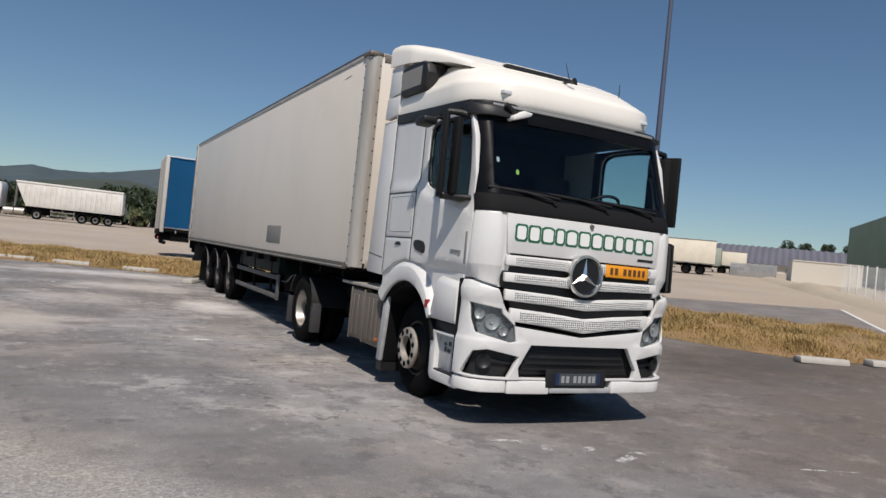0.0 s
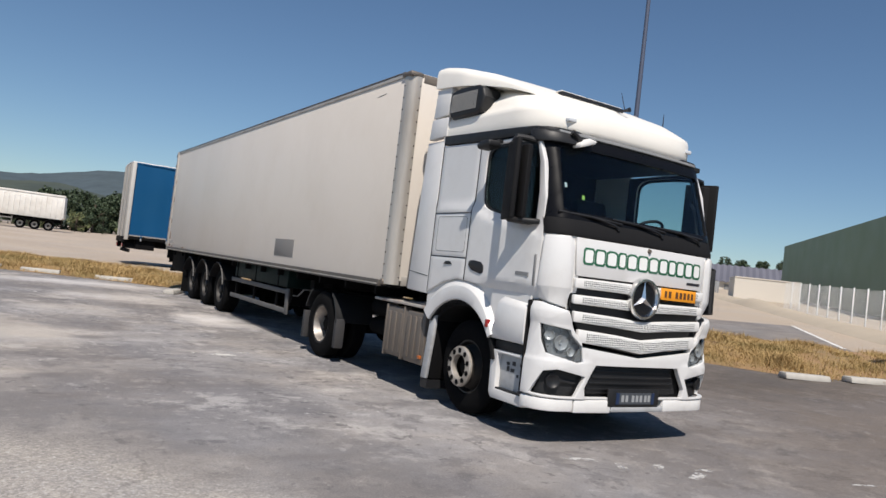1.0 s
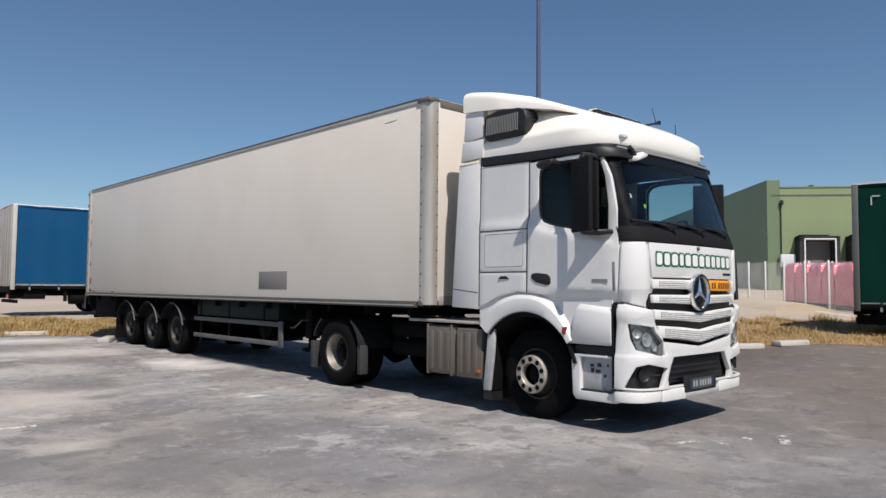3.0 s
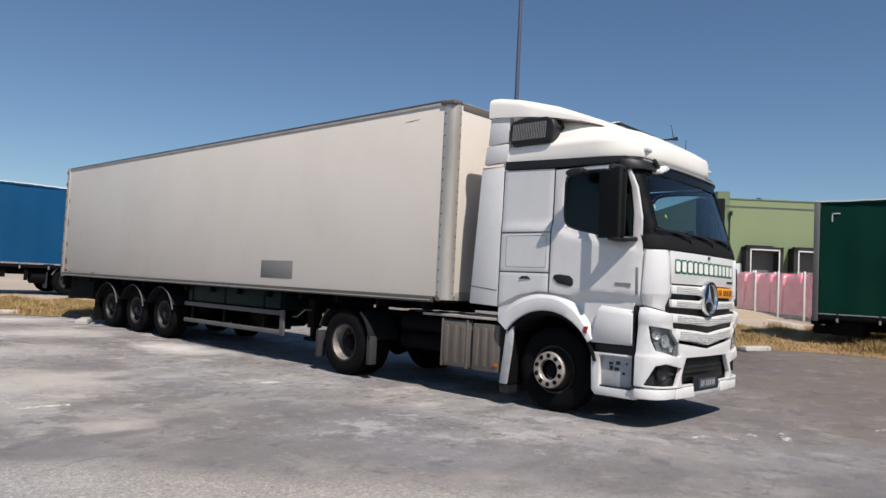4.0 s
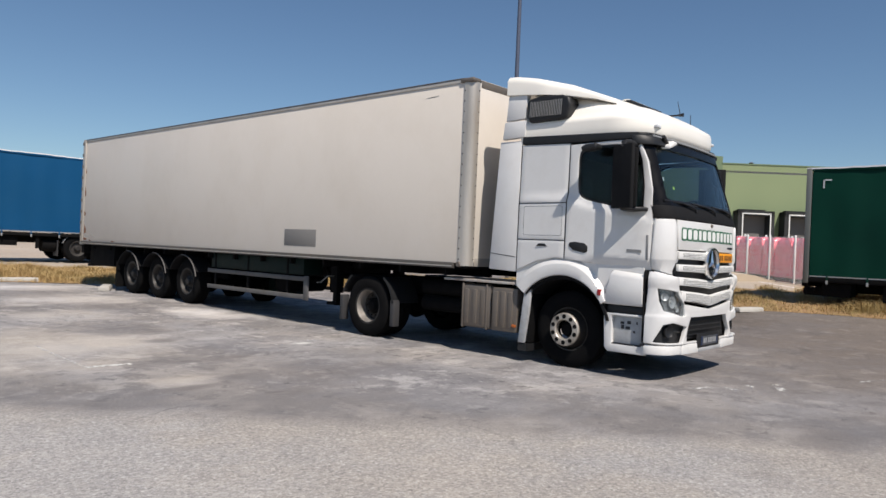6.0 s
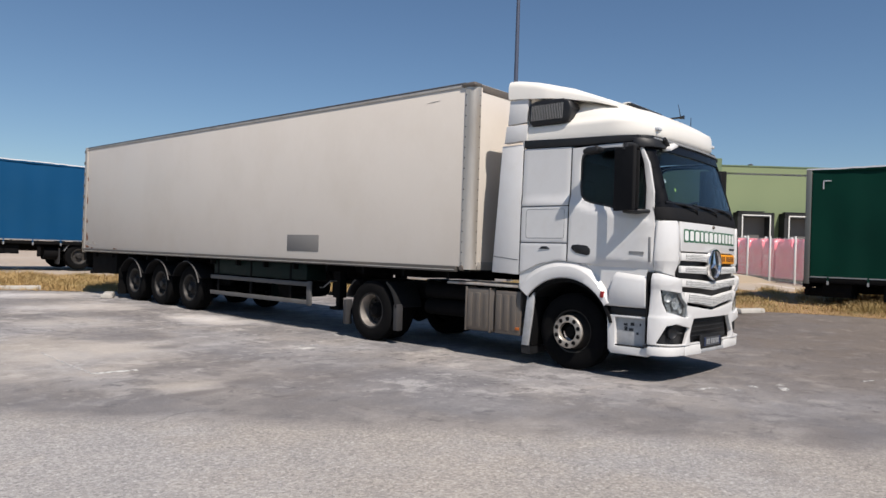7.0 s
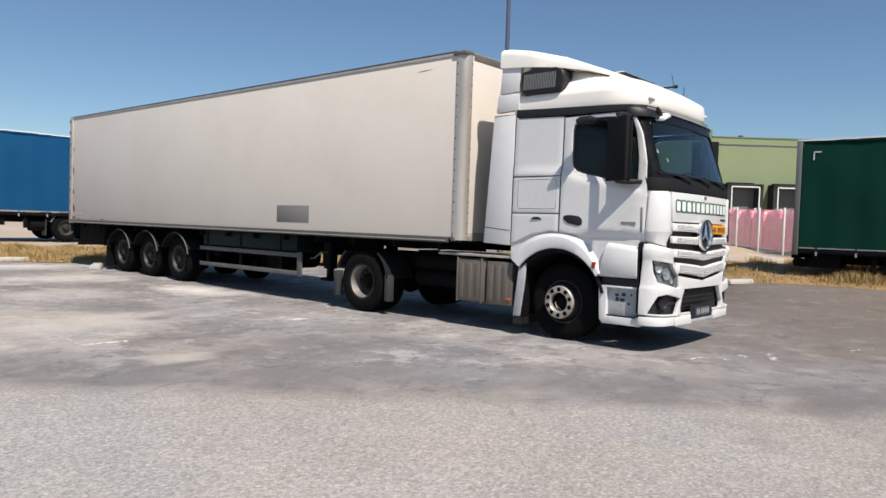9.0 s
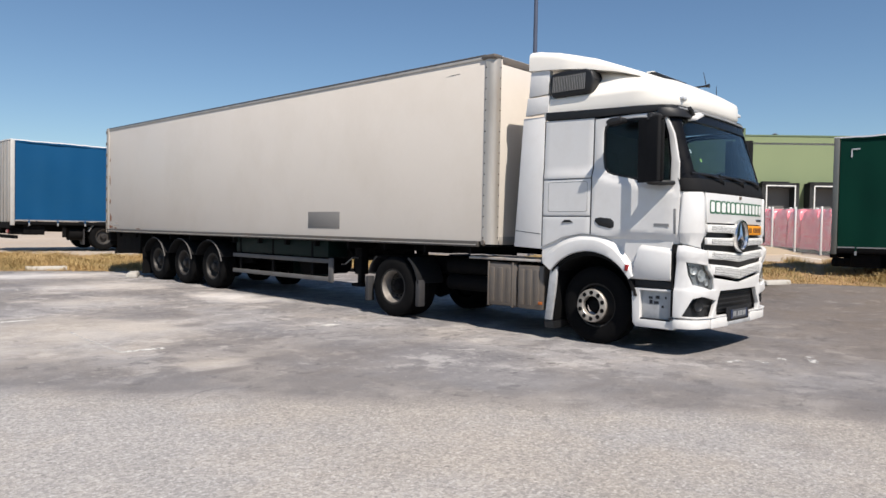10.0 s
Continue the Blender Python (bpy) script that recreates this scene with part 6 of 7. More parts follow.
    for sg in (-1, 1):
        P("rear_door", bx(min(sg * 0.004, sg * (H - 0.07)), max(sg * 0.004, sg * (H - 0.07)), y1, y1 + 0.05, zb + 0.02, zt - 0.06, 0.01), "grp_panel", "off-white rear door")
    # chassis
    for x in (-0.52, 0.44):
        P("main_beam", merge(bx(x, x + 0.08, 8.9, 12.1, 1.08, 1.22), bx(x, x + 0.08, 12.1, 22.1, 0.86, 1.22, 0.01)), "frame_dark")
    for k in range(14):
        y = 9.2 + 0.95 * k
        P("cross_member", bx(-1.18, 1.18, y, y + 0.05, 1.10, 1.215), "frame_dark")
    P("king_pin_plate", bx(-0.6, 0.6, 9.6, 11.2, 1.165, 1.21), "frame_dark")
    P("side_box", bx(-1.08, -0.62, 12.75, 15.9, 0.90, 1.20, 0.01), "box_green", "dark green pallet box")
    # unseen box, added to keep the view under the trailer dark
    P("far_side_box", bx(0.62, 1.08, 15.35, 16.25, 0.32, 1.20, 0.01), "box_green", "added dark green far-side box blocking bright ground beyond")
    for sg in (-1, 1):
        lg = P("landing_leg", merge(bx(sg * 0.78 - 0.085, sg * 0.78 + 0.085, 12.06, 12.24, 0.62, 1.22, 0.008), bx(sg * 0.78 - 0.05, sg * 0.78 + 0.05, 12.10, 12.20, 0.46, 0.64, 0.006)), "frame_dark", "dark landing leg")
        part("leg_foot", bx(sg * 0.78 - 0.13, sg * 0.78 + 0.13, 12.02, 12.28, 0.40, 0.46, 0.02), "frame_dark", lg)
        part("leg_brace", rod((sg * 0.78, 12.2, 0.75), (sg * 0.5, 12.9, 1.15), 0.03, 8), "frame_dark", lg)
        x = sg * 1.10
        gd = P("side_guard", bx(x - 0.018, x + 0.018, 12.62, 15.98, 0.795, 0.875, 0.006), "guard_grey", "grey double-rail side guard")
        part("guard_rail", bx(x - 0.018, x + 0.018, 12.62, 15.98, 0.465, 0.545, 0.006), "guard_grey", gd)
        part("guard_end", bx(x - 0.02, x + 0.02, 12.56, 12.70, 0.445, 0.895, 0.02), "guard_grey", gd)
        for y in (13.2, 14.5, 15.7):
            part("guard_post", bx(x * 0.97 - 0.02, x * 0.97 + 0.02, y, y + 0.06, 0.47, 1.2, 0.004), "frame_dark", gd)
    P("leg_crossbar", rod((-0.78, 12.15, 0.95), (0.78, 12.15, 0.95), 0.03, 8), "frame_dark")
    P("crank_handle", pipe([(-0.84, 12.15, 0.92), (-1.0, 12.15, 0.92), (-1.04, 12.3, 0.80), (-1.12, 12.3, 0.80)], 0.014, 6), "steel_rail")
    P("spare_carrier", rod((-0.5, 14.2, 0.72), (0.5, 14.2, 0.72), 0.24, 20), "frame_dark")
    for y in (16.87, 18.18, 19.49):
        P("axle", rod((-1.0, y, 0.52), (1.0, y, 0.52), 0.065, 12), "frame_dark")
        for sg in (-1, 1):
            make_wheel(T, sg * 1.11, y, 0.49 + ground_z(0, y), sg, "trailer", 0.49, 0.36)
            a, c = sg * 1.22, sg * 0.80
            g = P("mudguard", arc_band(y, 0.52, 0.585, 0.605, 25, 155, min(a, c), max(a, c), 16), "matt_black", "black plastic mudguard")
            # paler strip on the sunward half only, painted as the edge's highlight
            part("guard_edge", arc_band(y, 0.52, 0.600, 0.612, 85, 165, a - 0.012, a + 0.012, 16), "guard_grey", g, "grey front edge, a painted highlight")
            part("stay", rod((sg * 1.0, y, 1.12), (sg * 0.5, y, 1.12), 0.02, 6), "frame_dark", g)
        for x in (-0.5, 0.5):
            P("suspension_arm", bx(x - 0.05, x + 0.05, y - 0.75, y + 0.1, 0.62, 0.78, 0.01), "frame_dark")
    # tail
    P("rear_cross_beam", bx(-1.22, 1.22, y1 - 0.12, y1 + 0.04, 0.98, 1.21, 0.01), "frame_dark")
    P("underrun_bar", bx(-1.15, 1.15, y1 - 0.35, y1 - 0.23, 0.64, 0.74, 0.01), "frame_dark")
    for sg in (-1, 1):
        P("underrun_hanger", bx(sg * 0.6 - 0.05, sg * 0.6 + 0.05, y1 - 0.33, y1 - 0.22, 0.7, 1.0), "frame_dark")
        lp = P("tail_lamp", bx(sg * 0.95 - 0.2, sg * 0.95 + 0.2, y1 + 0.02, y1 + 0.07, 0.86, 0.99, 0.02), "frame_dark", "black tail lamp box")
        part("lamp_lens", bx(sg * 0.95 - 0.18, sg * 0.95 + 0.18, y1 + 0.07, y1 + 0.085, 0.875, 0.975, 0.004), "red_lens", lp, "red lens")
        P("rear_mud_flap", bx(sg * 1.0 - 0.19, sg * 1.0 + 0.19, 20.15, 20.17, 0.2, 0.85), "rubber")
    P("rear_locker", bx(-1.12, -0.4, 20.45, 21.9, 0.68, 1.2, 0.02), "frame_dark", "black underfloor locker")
    T.matrix_basis = Matrix.Translation((CX, 0, 0)) @ T.matrix_basis


build_box_trailer()


# ---- curtain-sided trailers ----
def build_curtain_trailer(tarp, label, m, ztop, zbot, axles, marked, L=13.6):
    """Along +x from the tail, with the seen side at y = 0."""
    T = thing("curtain_trailer", (L / 2, 1.27, 0), label, "trailer")
    P = lambda name, bm, mt, lab="", par=T, smooth=35: part(name, bm, mt, par, lab, smooth)
    for side, yy in ((1, 0.0), (-1, 2.55)):
        bm = bmesh.new()
        nx, nz = 140, 8
        rows = []
        for i in range(nx + 1):
            x = 0.16 + (L - 0.32) * i / nx
            rows.append([bm.verts.new((x, yy - side * (0.012 * math.sin(x * 7.3) * (0.4 + 0.6 * (1 - j / nz)) + 0.010 * math.sin(x * 2.1 + j) + 0.02 * math.sin(math.pi * j / nz)), zbot + 0.05 + (ztop - zbot - 0.13) * j / nz)) for j in range(nz + 1)])
        for a, c in zip(rows, rows[1:]):
            for j in range(nz):
                bm.faces.new((a[j], c[j], c[j + 1], a[j + 1]))
        got = bmesh.ops.extrude_face_region(bm, geom=bm.faces[:])
        bmesh.ops.translate(bm, vec=(0, 0.02 * side, 0), verts=[v for v in got["geom"] if isinstance(v, bmesh.types.BMVert)])
        cur = P("curtain", bm, tarp, "taut tarpaulin side curtain", smooth=60)
        for k in range(int(L / 0.95)):
            x = 0.6 + 0.95 * k
            st = part("strap", bx(x - 0.02, x + 0.02, yy - side * 0.035 - 0.005, yy - side * 0.035 + 0.005, zbot - 0.10, zbot + 0.22, 0.0), tarp, cur, smooth=0)
        if side > 0:
            part("hem_band", bx(0.16, L - 0.16, yy - 0.034, yy - 0.02, zbot + 0.055, zbot + 0.085, 0.0), "grey_post", cur, "pale hem strip", smooth=0)
            if marked:
                part("corner_mark", merge(bx(0.42, 0.62, yy - 0.036, yy - 0.03, ztop - 0.36, ztop - 0.33), bx(0.42, 0.45, yy - 0.036, yy - 0.03, ztop - 0.56, ztop - 0.33)), "plate_white", cur, "white reflective corner mark", smooth=0)
        P("side_rail", bx(0.0, L, yy - 0.03, yy + 0.03, zbot - 0.09, zbot + 0.03, 0.01), "frame_dark")
        P("top_rail", bx(0.0, L, yy - 0.025, yy + 0.03, ztop - 0.10, ztop - 0.02, 0.01), tarp)
        for x in (0.0, L - 0.14):
            P("corner_post", bx(x, x + 0.14, yy - 0.045, yy + 0.03, zbot - 0.12, ztop - 0.02, 0.015), "door_dark" if marked else "door_pale", "grey corner post")
    # roof sheet, slightly uneven
    bm = bmesh.new()
    rows = []
    rnd = random.Random(5)
    for i in range(61):
        x = L * i / 60
        rows.append([bm.verts.new((x, -0.03 + 2.61 * j / 6, ztop + 0.02 * math.sin(math.pi * j / 6) + rnd.uniform(-0.012, 0.014))) for j in range(7)])
    for a, c in zip(rows, rows[1:]):
        for j in range(6):
            bm.faces.new((a[j], c[j], c[j + 1], a[j + 1]))
    got = bmesh.ops.extrude_face_region(bm, geom=bm.faces[:])
    bmesh.ops.translate(bm, vec=(0, 0, -0.04), verts=[v for v in got["geom"] if isinstance(v, bmesh.types.BMVert)])
    P("roof_sheet", bm, "tarp_roof", "white sliding roof sheet", smooth=0)
    for k in range(2):
        d = P("rear_door", bx(-0.03, 0.02, 0.10 + 1.18 * k, 1.26 + 1.18 * k, zbot, ztop - 0.06, 0.012), "door_grey", "grey rear door")
        for y in (0.45, 0.85):
            part("lock_bar", rod((-0.05, y + 1.18 * k, zbot), (-0.05, y + 1.18 * k, ztop - 0.1), 0.018, 8), "door_grey", d)
    P("front_bulkhead", bx(L - 0.05, L, 0.05, 2.5, zbot, ztop - 0.04), "door_grey")
    P("load_floor", bx(0, L, 0.03, 2.52, zbot - 0.08, zbot), "frame_dark")
    for y in (0.85, 1.65):
        P("main_beam", bx(0.1, L - 0.3, y, y + 0.08, zbot - 0.35, zbot - 0.08), "frame_dark")
    P("tail_beam", bx(-0.04, 0.12, 0.05, 2.5, zbot - 0.22, zbot - 0.02, 0.01), "frame_dark")
    P("underrun_bar", bx(0.15, 0.28, 0.12, 2.43, max(0.42, zbot - 0.6), max(0.54, zbot - 0.48), 0.01), "frame_dark")
    for y in (0.12, 2.1):
        tl = P("tail_lamp", bx(-0.01, 0.08, y, y + 0.4, zbot - 0.42, zbot - 0.26, 0.02), "frame_dark", "black tail lamp box")
        part("lamp_lens", bx(-0.022, -0.008, y + 0.03, y + 0.37, zbot - 0.40, zbot - 0.28, 0.003), "red_lens", tl, "red lens")
        P("lamp_bracket", bx(0.0, 0.9, y + 0.05, y + 0.15, zbot - 0.45, zbot - 0.22, 0.01), "frame_dark")
    P("tool_box", bx(0.45, 1.15, 0.1, 0.7, zbot - 0.46, zbot - 0.1, 0.02), "frame_dark", "black underfloor tool box")
    P("tail_marker", bx(axles[0] - 1.46, axles[0] - 1.34, 0.06, 0.12, zbot - 0.55, zbot - 0.08, 0.01), "frame_dark", "small hanging marker board")
    P("air_tank", rod((axles[0] - 1.2, 0.35, zbot - 0.42), (axles[0] - 0.72, 0.35, zbot - 0.42), 0.24, 16), "frame_dark", "black air tank")
    for side, yy in ((1, 0.0), (-1, 2.55)):
        for k in range(int(L / 0.95)):
            P("curtain_buckle", bx(0.575 + 0.95 * k, 0.625 + 0.95 * k, yy - side * 0.045 - 0.008, yy - side * 0.045 + 0.008, zbot - 0.13, zbot - 0.03, 0.0), "grey_post", "pale strap buckle", smooth=0)
    for x in axles:
        P("axle", rod((x, 0.15, 0.5), (x, 2.4, 0.5), 0.065, 10), "frame_dark")
        for side, yy in ((-1, 0.03), (1, 2.52)):
            lp = lambda prof, seg=28: lathe([(a, side * h) for a, h in prof], (x, yy, 0.5), "y", seg)
            w = P("wheel", lp([(0, 0.0), (0.07, 0.0), (0.1, -0.03), (0.12, -0.1)]), "rim_dark")
            part("rim", lp([(0.11, -0.1), (0.2, -0.11), (0.24, -0.05), (0.265, -0.02), (0.295, -0.015), (0.3, -0.05), (0.285, -0.2)]), "rim_grey", w)
            part("tyre", lp([(0.285, -0.03), (0.31, -0.01), (0.40, 0.0), (0.47, -0.02), (0.5, -0.06), (0.5, -0.3), (0.46, -0.35), (0.3, -0.35)]), "rubber", w)
            g = P("mudguard", moved(arc_band(0, 0.5, 0.56, 0.58, 20, 160, 0.0, 0.38, 14), Matrix.Translation((x, yy - (0.0 if side < 0 else 0.38) , 0)) @ Matrix.Rotation(radians(-90), 4, "Z") @ Matrix.Scale(-1, 4, (1, 0, 0))), "grey_plastic")
    P("mud_flap", bx(axles[0] - 0.72, axles[0] - 0.69, 0.05, 0.5, 0.2, 0.8), "flap_dark", "grey mud flap")
    for y in (0.4, 2.1):
        P("landing_leg", bx(L - 3.0, L - 2.86, y, y + 0.14, 0.03, zbot - 0.1, 0.01), "frame_dark")
        P("leg_foot", bx(L - 3.08, L - 2.78, y - 0.08, y + 0.22, 0.0, 0.03), "frame_dark")
    T.matrix_basis = m @ T.matrix_basis
    return T


build_curtain_trailer("blue_tarp", "blue curtain-sided trailer with grey rear doors parked across the yard", Matrix.Translation((3.24, 30.85, ground_z(9, 31.2))) @ Matrix.Rotation(radians(-2.5), 4, "Z"), 3.96, 1.02, (3.2, 4.51, 5.82), False)
build_curtain_trailer("green_tarp", "dark green curtain-sided trailer with a white roof sheet", Matrix.Translation((16.3, 7.75, ground_z(17.5, 0.0))) @ Matrix.Rotation(radians(-90), 4, "Z"), 3.80, 0.80, (3.35, 4.66, 5.97), True)


# ---- lighting mast ----
def build_mast(x, y):
    z = ground_z(x, y)
    T = thing("light_mast", (x, y, z), "tall grey tapered lighting mast with floodlights at the top", "lamp post")
    part("pole", lathe([(0.115, 0.0), (0.105, 2.0), (0.085, 6.0), (0.06, 12.5), (0.0, 12.52)], (x, y, z), "z", 16), "mast_grey", T)
    part("base_plate", bx(x - 0.25, x + 0.25, y - 0.25, y + 0.25, z, z + 0.03, 0.005), "mast_grey", T)
    d = Vector((0.57, -0.82, 0))
    c = Vector((x, y, z + 12.15))
    part("crossarm", rod(c - d * 0.5, c + d * 0.5, 0.035, 8), "mast_grey", T)
    for sg in (-1, 1):
        p = c + d * 0.42 * sg
        f = part("floodlight", moved(bx(-0.19, 0.19, -0.14, 0.14, -0.06, 0.06, 0.02), Matrix.Translation(p + Vector((0, 0, -0.08))) @ Matrix.Rotation(math.atan2(d.y, d.x), 4, "Z") @ Matrix.Rotation(radians(12), 4, "X")), "mast_grey", T)
        part("lamp_glass", moved(bx(-0.16, 0.16, -0.11, 0.11, -0.072, -0.058), Matrix.Translation(p + Vector((0, 0, -0.08))) @ Matrix.Rotation(math.atan2(d.y, d.x), 4, "Z") @ Matrix.Rotation(radians(12), 4, "X")), "plate_white", f, "pale lamp glass", smooth=0)


build_mast(16.75, 17.98)


# ---- verge ----
EDGE = [(-22, 26.5), (-14, 26.0), (-8, 25.4), (-3, 24.5), (0, 23.9), (3, 23.0), (6.5, 21.6), (9.3, 19.4), (11.2, 16), (12.1, 12.6), (12.65, 10.4), (13.3, 9.2), (14.5, 8.65), (15.2, 7.4), (15.3, 5), (15.6, 0), (16.0, -9), (16, -20)]
BLOCKS_AT = ((-3.2, 25.0, -9), (-1.25, 24.55, -12), (0.2, 24.1, -14), (2.05, 23.55, -10), (3.12, 20.55, 62), (12.95, 9.02, -22), (14.28, 8.5, -16))   # x, y, turn


def edge_at():
    """The verge's near edge as a smooth run of points with the normal that leads away from the lot."""
    pts = [Vector(p) for p in EDGE]
    out = []
    for i in range(1, len(pts) - 2):
        a, b, c, d = pts[i - 1], pts[i], pts[i + 1], pts[i + 2]
        n = max(4, int((c - b).length / 0.35))
        for k in range(n):
            t = k / n
            p = 0.5 * ((2 * b) + (c - a) * t + (2 * a - 5 * b + 4 * c - d) * t * t + (3 * b - a - 3 * c + d) * t ** 3)
            out.append(p)
    res = []
    for i, p in enumerate(out):
        t = (out[min(i + 1, len(out) - 1)] - out[max(i - 1, 0)]).normalized()
        res.append((p, t, Vector((-t.y, t.x))))
    return res


VERGE = edge_at()


def verge_width(p):
    return float(np.interp(p.x, [-10, -2, 3, 7, 10], [4.6, 5.6, 6.4, 7.0, 4.6])) + 3.4 * min(1.0, max(0.0, (17 - p.y) / 4))


def verge_z(q, t):
    return ground_z(q.x, q.y) + 0.006 + (0.20 - 0.13 * ease((q.y - 16) / 5) * ease((q.x - 1.0) / 3)) * max(0.0, math.sin(math.pi * min(1, max(0, t)))) ** 0.8 + 0.05 * noise.noise((q.x * 0.7, q.y * 0.7, 0)) * math.sin(math.pi * min(1, max(0, t)))


def build_verge():
    bm = bmesh.new()
    rows = []
    for p, t, n in VERGE:
        w = verge_width(p)
        wob = 0.12 * noise.noise((p.x * 1.3, p.y * 1.3, 3))
        row = []
        for j in range(11):
            q = p + n * (wob + (w - wob) * j / 10)
            row.append(bm.verts.new((q.x, q.y, verge_z(q, j / 10))))
        rows.append(row)
    for a, c in zip(rows, rows[1:]):
        for j in range(10):
            bm.faces.new((a[j], c[j], c[j + 1], a[j + 1]))
    single("verge", bm, "verge_soil", "low dry earth bank between the lot and the yard", "verge", kind="structure", smooth=60)
    rnd = random.Random(11)
    verts, faces = [], []
    for _ in range(80000):
        p, t, n = VERGE[int(rnd.random() * (len(VERGE) - 1))]
        k = rnd.random()
        q = p + n * verge_width(p) * k + t * rnd.uniform(-0.2, 0.2)
        dens = noise.noise((q.x * 0.9, q.y * 0.9, 7))
        if rnd.random() > 0.82 + 1.1 * dens:
            continue
        z = verge_z(q, k) - 0.01
        hgt = (0.05 + 0.09 * rnd.random() + 0.34 * max(0, dens - 0.05)) * (0.55 if k < 0.06 else 1.0)
        for _b in range(5):
            a = rnd.uniform(0, 6.283)
            lean = rnd.uniform(0.1, 1.3) * hgt
            w = rnd.uniform(0.003, 0.008)
            dx, dy = math.cos(a), math.sin(a)
            bx_, by_ = q.x + rnd.uniform(-0.25, 0.25), q.y + rnd.uniform(-0.25, 0.25)
            hh = hgt * rnd.uniform(0.5, 1.1)
            i = len(verts)
            verts += [(bx_ - dy * w, by_ + dx * w, z), (bx_ + dy * w, by_ - dx * w, z), (bx_ + dx * lean * 0.45 + dy * w * 0.7, by_ + dy * lean * 0.45 - dx * w * 0.7, z + hh * 0.65),
                      (bx_ + dx * lean * 0.45 - dy * w * 0.7, by_ + dy * lean * 0.45 + dx * w * 0.7, z + hh * 0.65), (bx_ + dx * lean, by_ + dy * lean, z + hh)]
            faces += [(i, i + 1, i + 2, i + 3), (i + 3, i + 2, i + 4)]
    me = bpy.data.meshes.new("dry_grass")
    me.from_pydata(verts, [], faces)
    me.materials.append(M["grass"])
    tagged(new("dry_grass", me), "sun-dried yellow grass tufts on the verge", "grass", kind="stuff")


build_verge()


def build_kerbs():
    """Low concrete wheel stops along the verge."""
    first = None
    for x, y, turn in BLOCKS_AT:
        m = Matrix.Translation((x, y, ground_z(x, y))) @ Matrix.Rotation(radians(turn), 4, "Z")
        if first is None:
            bm = prism([(-0.14, 0.0), (0.14, 0.0), (0.125, 0.08), (0.10, 0.115), (-0.10, 0.115), (-0.125, 0.08)], "x", -0.5, 0.5, r=0.012)
            first = single("kerb_block", bm, "concrete", "pale worn concrete wheel stop beside the verge", "kerb block", "wheel stops along the verge")
            first.matrix_basis = m
        else:
            copy_thing(first, m)


build_kerbs()

# ---- fence, bank and bales ----
FO, FD = Vector((26.4, 9.7)), Vector((0.70, 0.714)).normalized()
FN = Vector((FD.y, -FD.x))


def fence_at(k, off=0.0):
    q = FO + FD * k + FN * off
    return q, ground_z(q.x, q.y)


def build_fence():
    q0, z0 = fence_at(0)
    T = thing("mesh_fence", (q0.x, q0.y, z0), "white welded mesh fence on posts along the depot", "fence")
    post = panel = None
    for i in range(-4, 15):
        k = 2.05 * i
        q, z = fence_at(k)
        q2, z2 = fence_at(k + 2.05)
        rot = Matrix.Rotation(math.atan2(FD.y, FD.x), 4, "Z")
        m = Matrix.Translation((q.x, q.y, z)) @ rot
        if post is None:
            post = part("post", bx(-0.035, 0.035, -0.035, 0.035, 0, 2.05, 0.006), "fence_white", T)
            bits = []
            for j in range(34):
                x = 0.06 + j * 0.0585
                bits.append(bx(x - 0.003, x + 0.003, -0.002, 0.002, 0.06, 2.0))
            for j in range(11):
                zz = 0.08 + j * 0.19
                bits.append(bx(0.03, 2.02, -0.003, 0.003, zz - 0.0022, zz + 0.0022))
            panel = part("mesh_panel", merge(*bits), "fence_white", T, smooth=0)
            post.matrix_basis = m
            panel.matrix_basis = m
        else:
            twin(post, m)
            sh = Matrix.Identity(4)
            sh[2][0] = (z2 - z) / 2.05
            twin(panel, m @ sh)


build_fence()


def build_bank():
    bm = bmesh.new()
    rows = []
    n = 60
    for i in range(n + 1):
        k = 2.9 + 48.3 * i / n
        row = []
        hh = 0.34 + 0.06 * noise.noise((k * 0.35, 0, 1)) + (0.25 * math.exp(-((k - 31) / 3.5) ** 2))
        for j in range(9):
            off = -2.9 + 2.6 * j / 8
            q, z = fence_at(k, off)
            prof = math.sin(math.pi * min(1.0, j / 7.5)) ** 0.7 if j < 8 else 0.25
            row.append(bm.verts.new((q.x, q.y, z - 0.02 + hh * prof + 0.05 * noise.noise((q.x, q.y, 0)))))
        rows.append(row)
    for a, c in zip(rows, rows[1:]):
        for j in range(8):
            bm.faces.new((a[j], c[j], c[j + 1], a[j + 1]))
    for row, (k, rev) in ((rows[0], (2.9, False)), (rows[-1], (51.2, True))):
        low = [bm.verts.new((v.co.x, v.co.y, fence_at(0)[1] - 0.5)) for v in row]
        for j in range(8):
            f = (row[j], row[j + 1], low[j + 1], low[j])
            bm.faces.new(f if rev else f[::-1])
    single("sand_bank", bm, "sand", "pale sandy bank heaped along the fence", "bank", kind="structure", smooth=50)


build_bank()


def build_bales():
    rnd = random.Random(8)
    first = None
    for i in range(11):
        q, z = fence_at(-3.4 + 1.22 * i, 1.0)
        m = Matrix.Translation((q.x, q.y, z)) @ Matrix.Rotation(math.atan2(FD.y, FD.x) + rnd.uniform(-0.1, 0.1), 4, "Z")
        if first is None:
            T = thing("wrapped_pallet", (0, 0, 0), "pallet load wrapped in glossy red plastic behind the fence", "pallet load", "red wrapped pallets")
            bm = bx(-0.56, 0.56, -0.5, 0.5, 0.14, 1.92, 0.0)
            bmesh.ops.subdivide_edges(bm, edges=bm.edges[:], cuts=11, use_grid_fill=True)
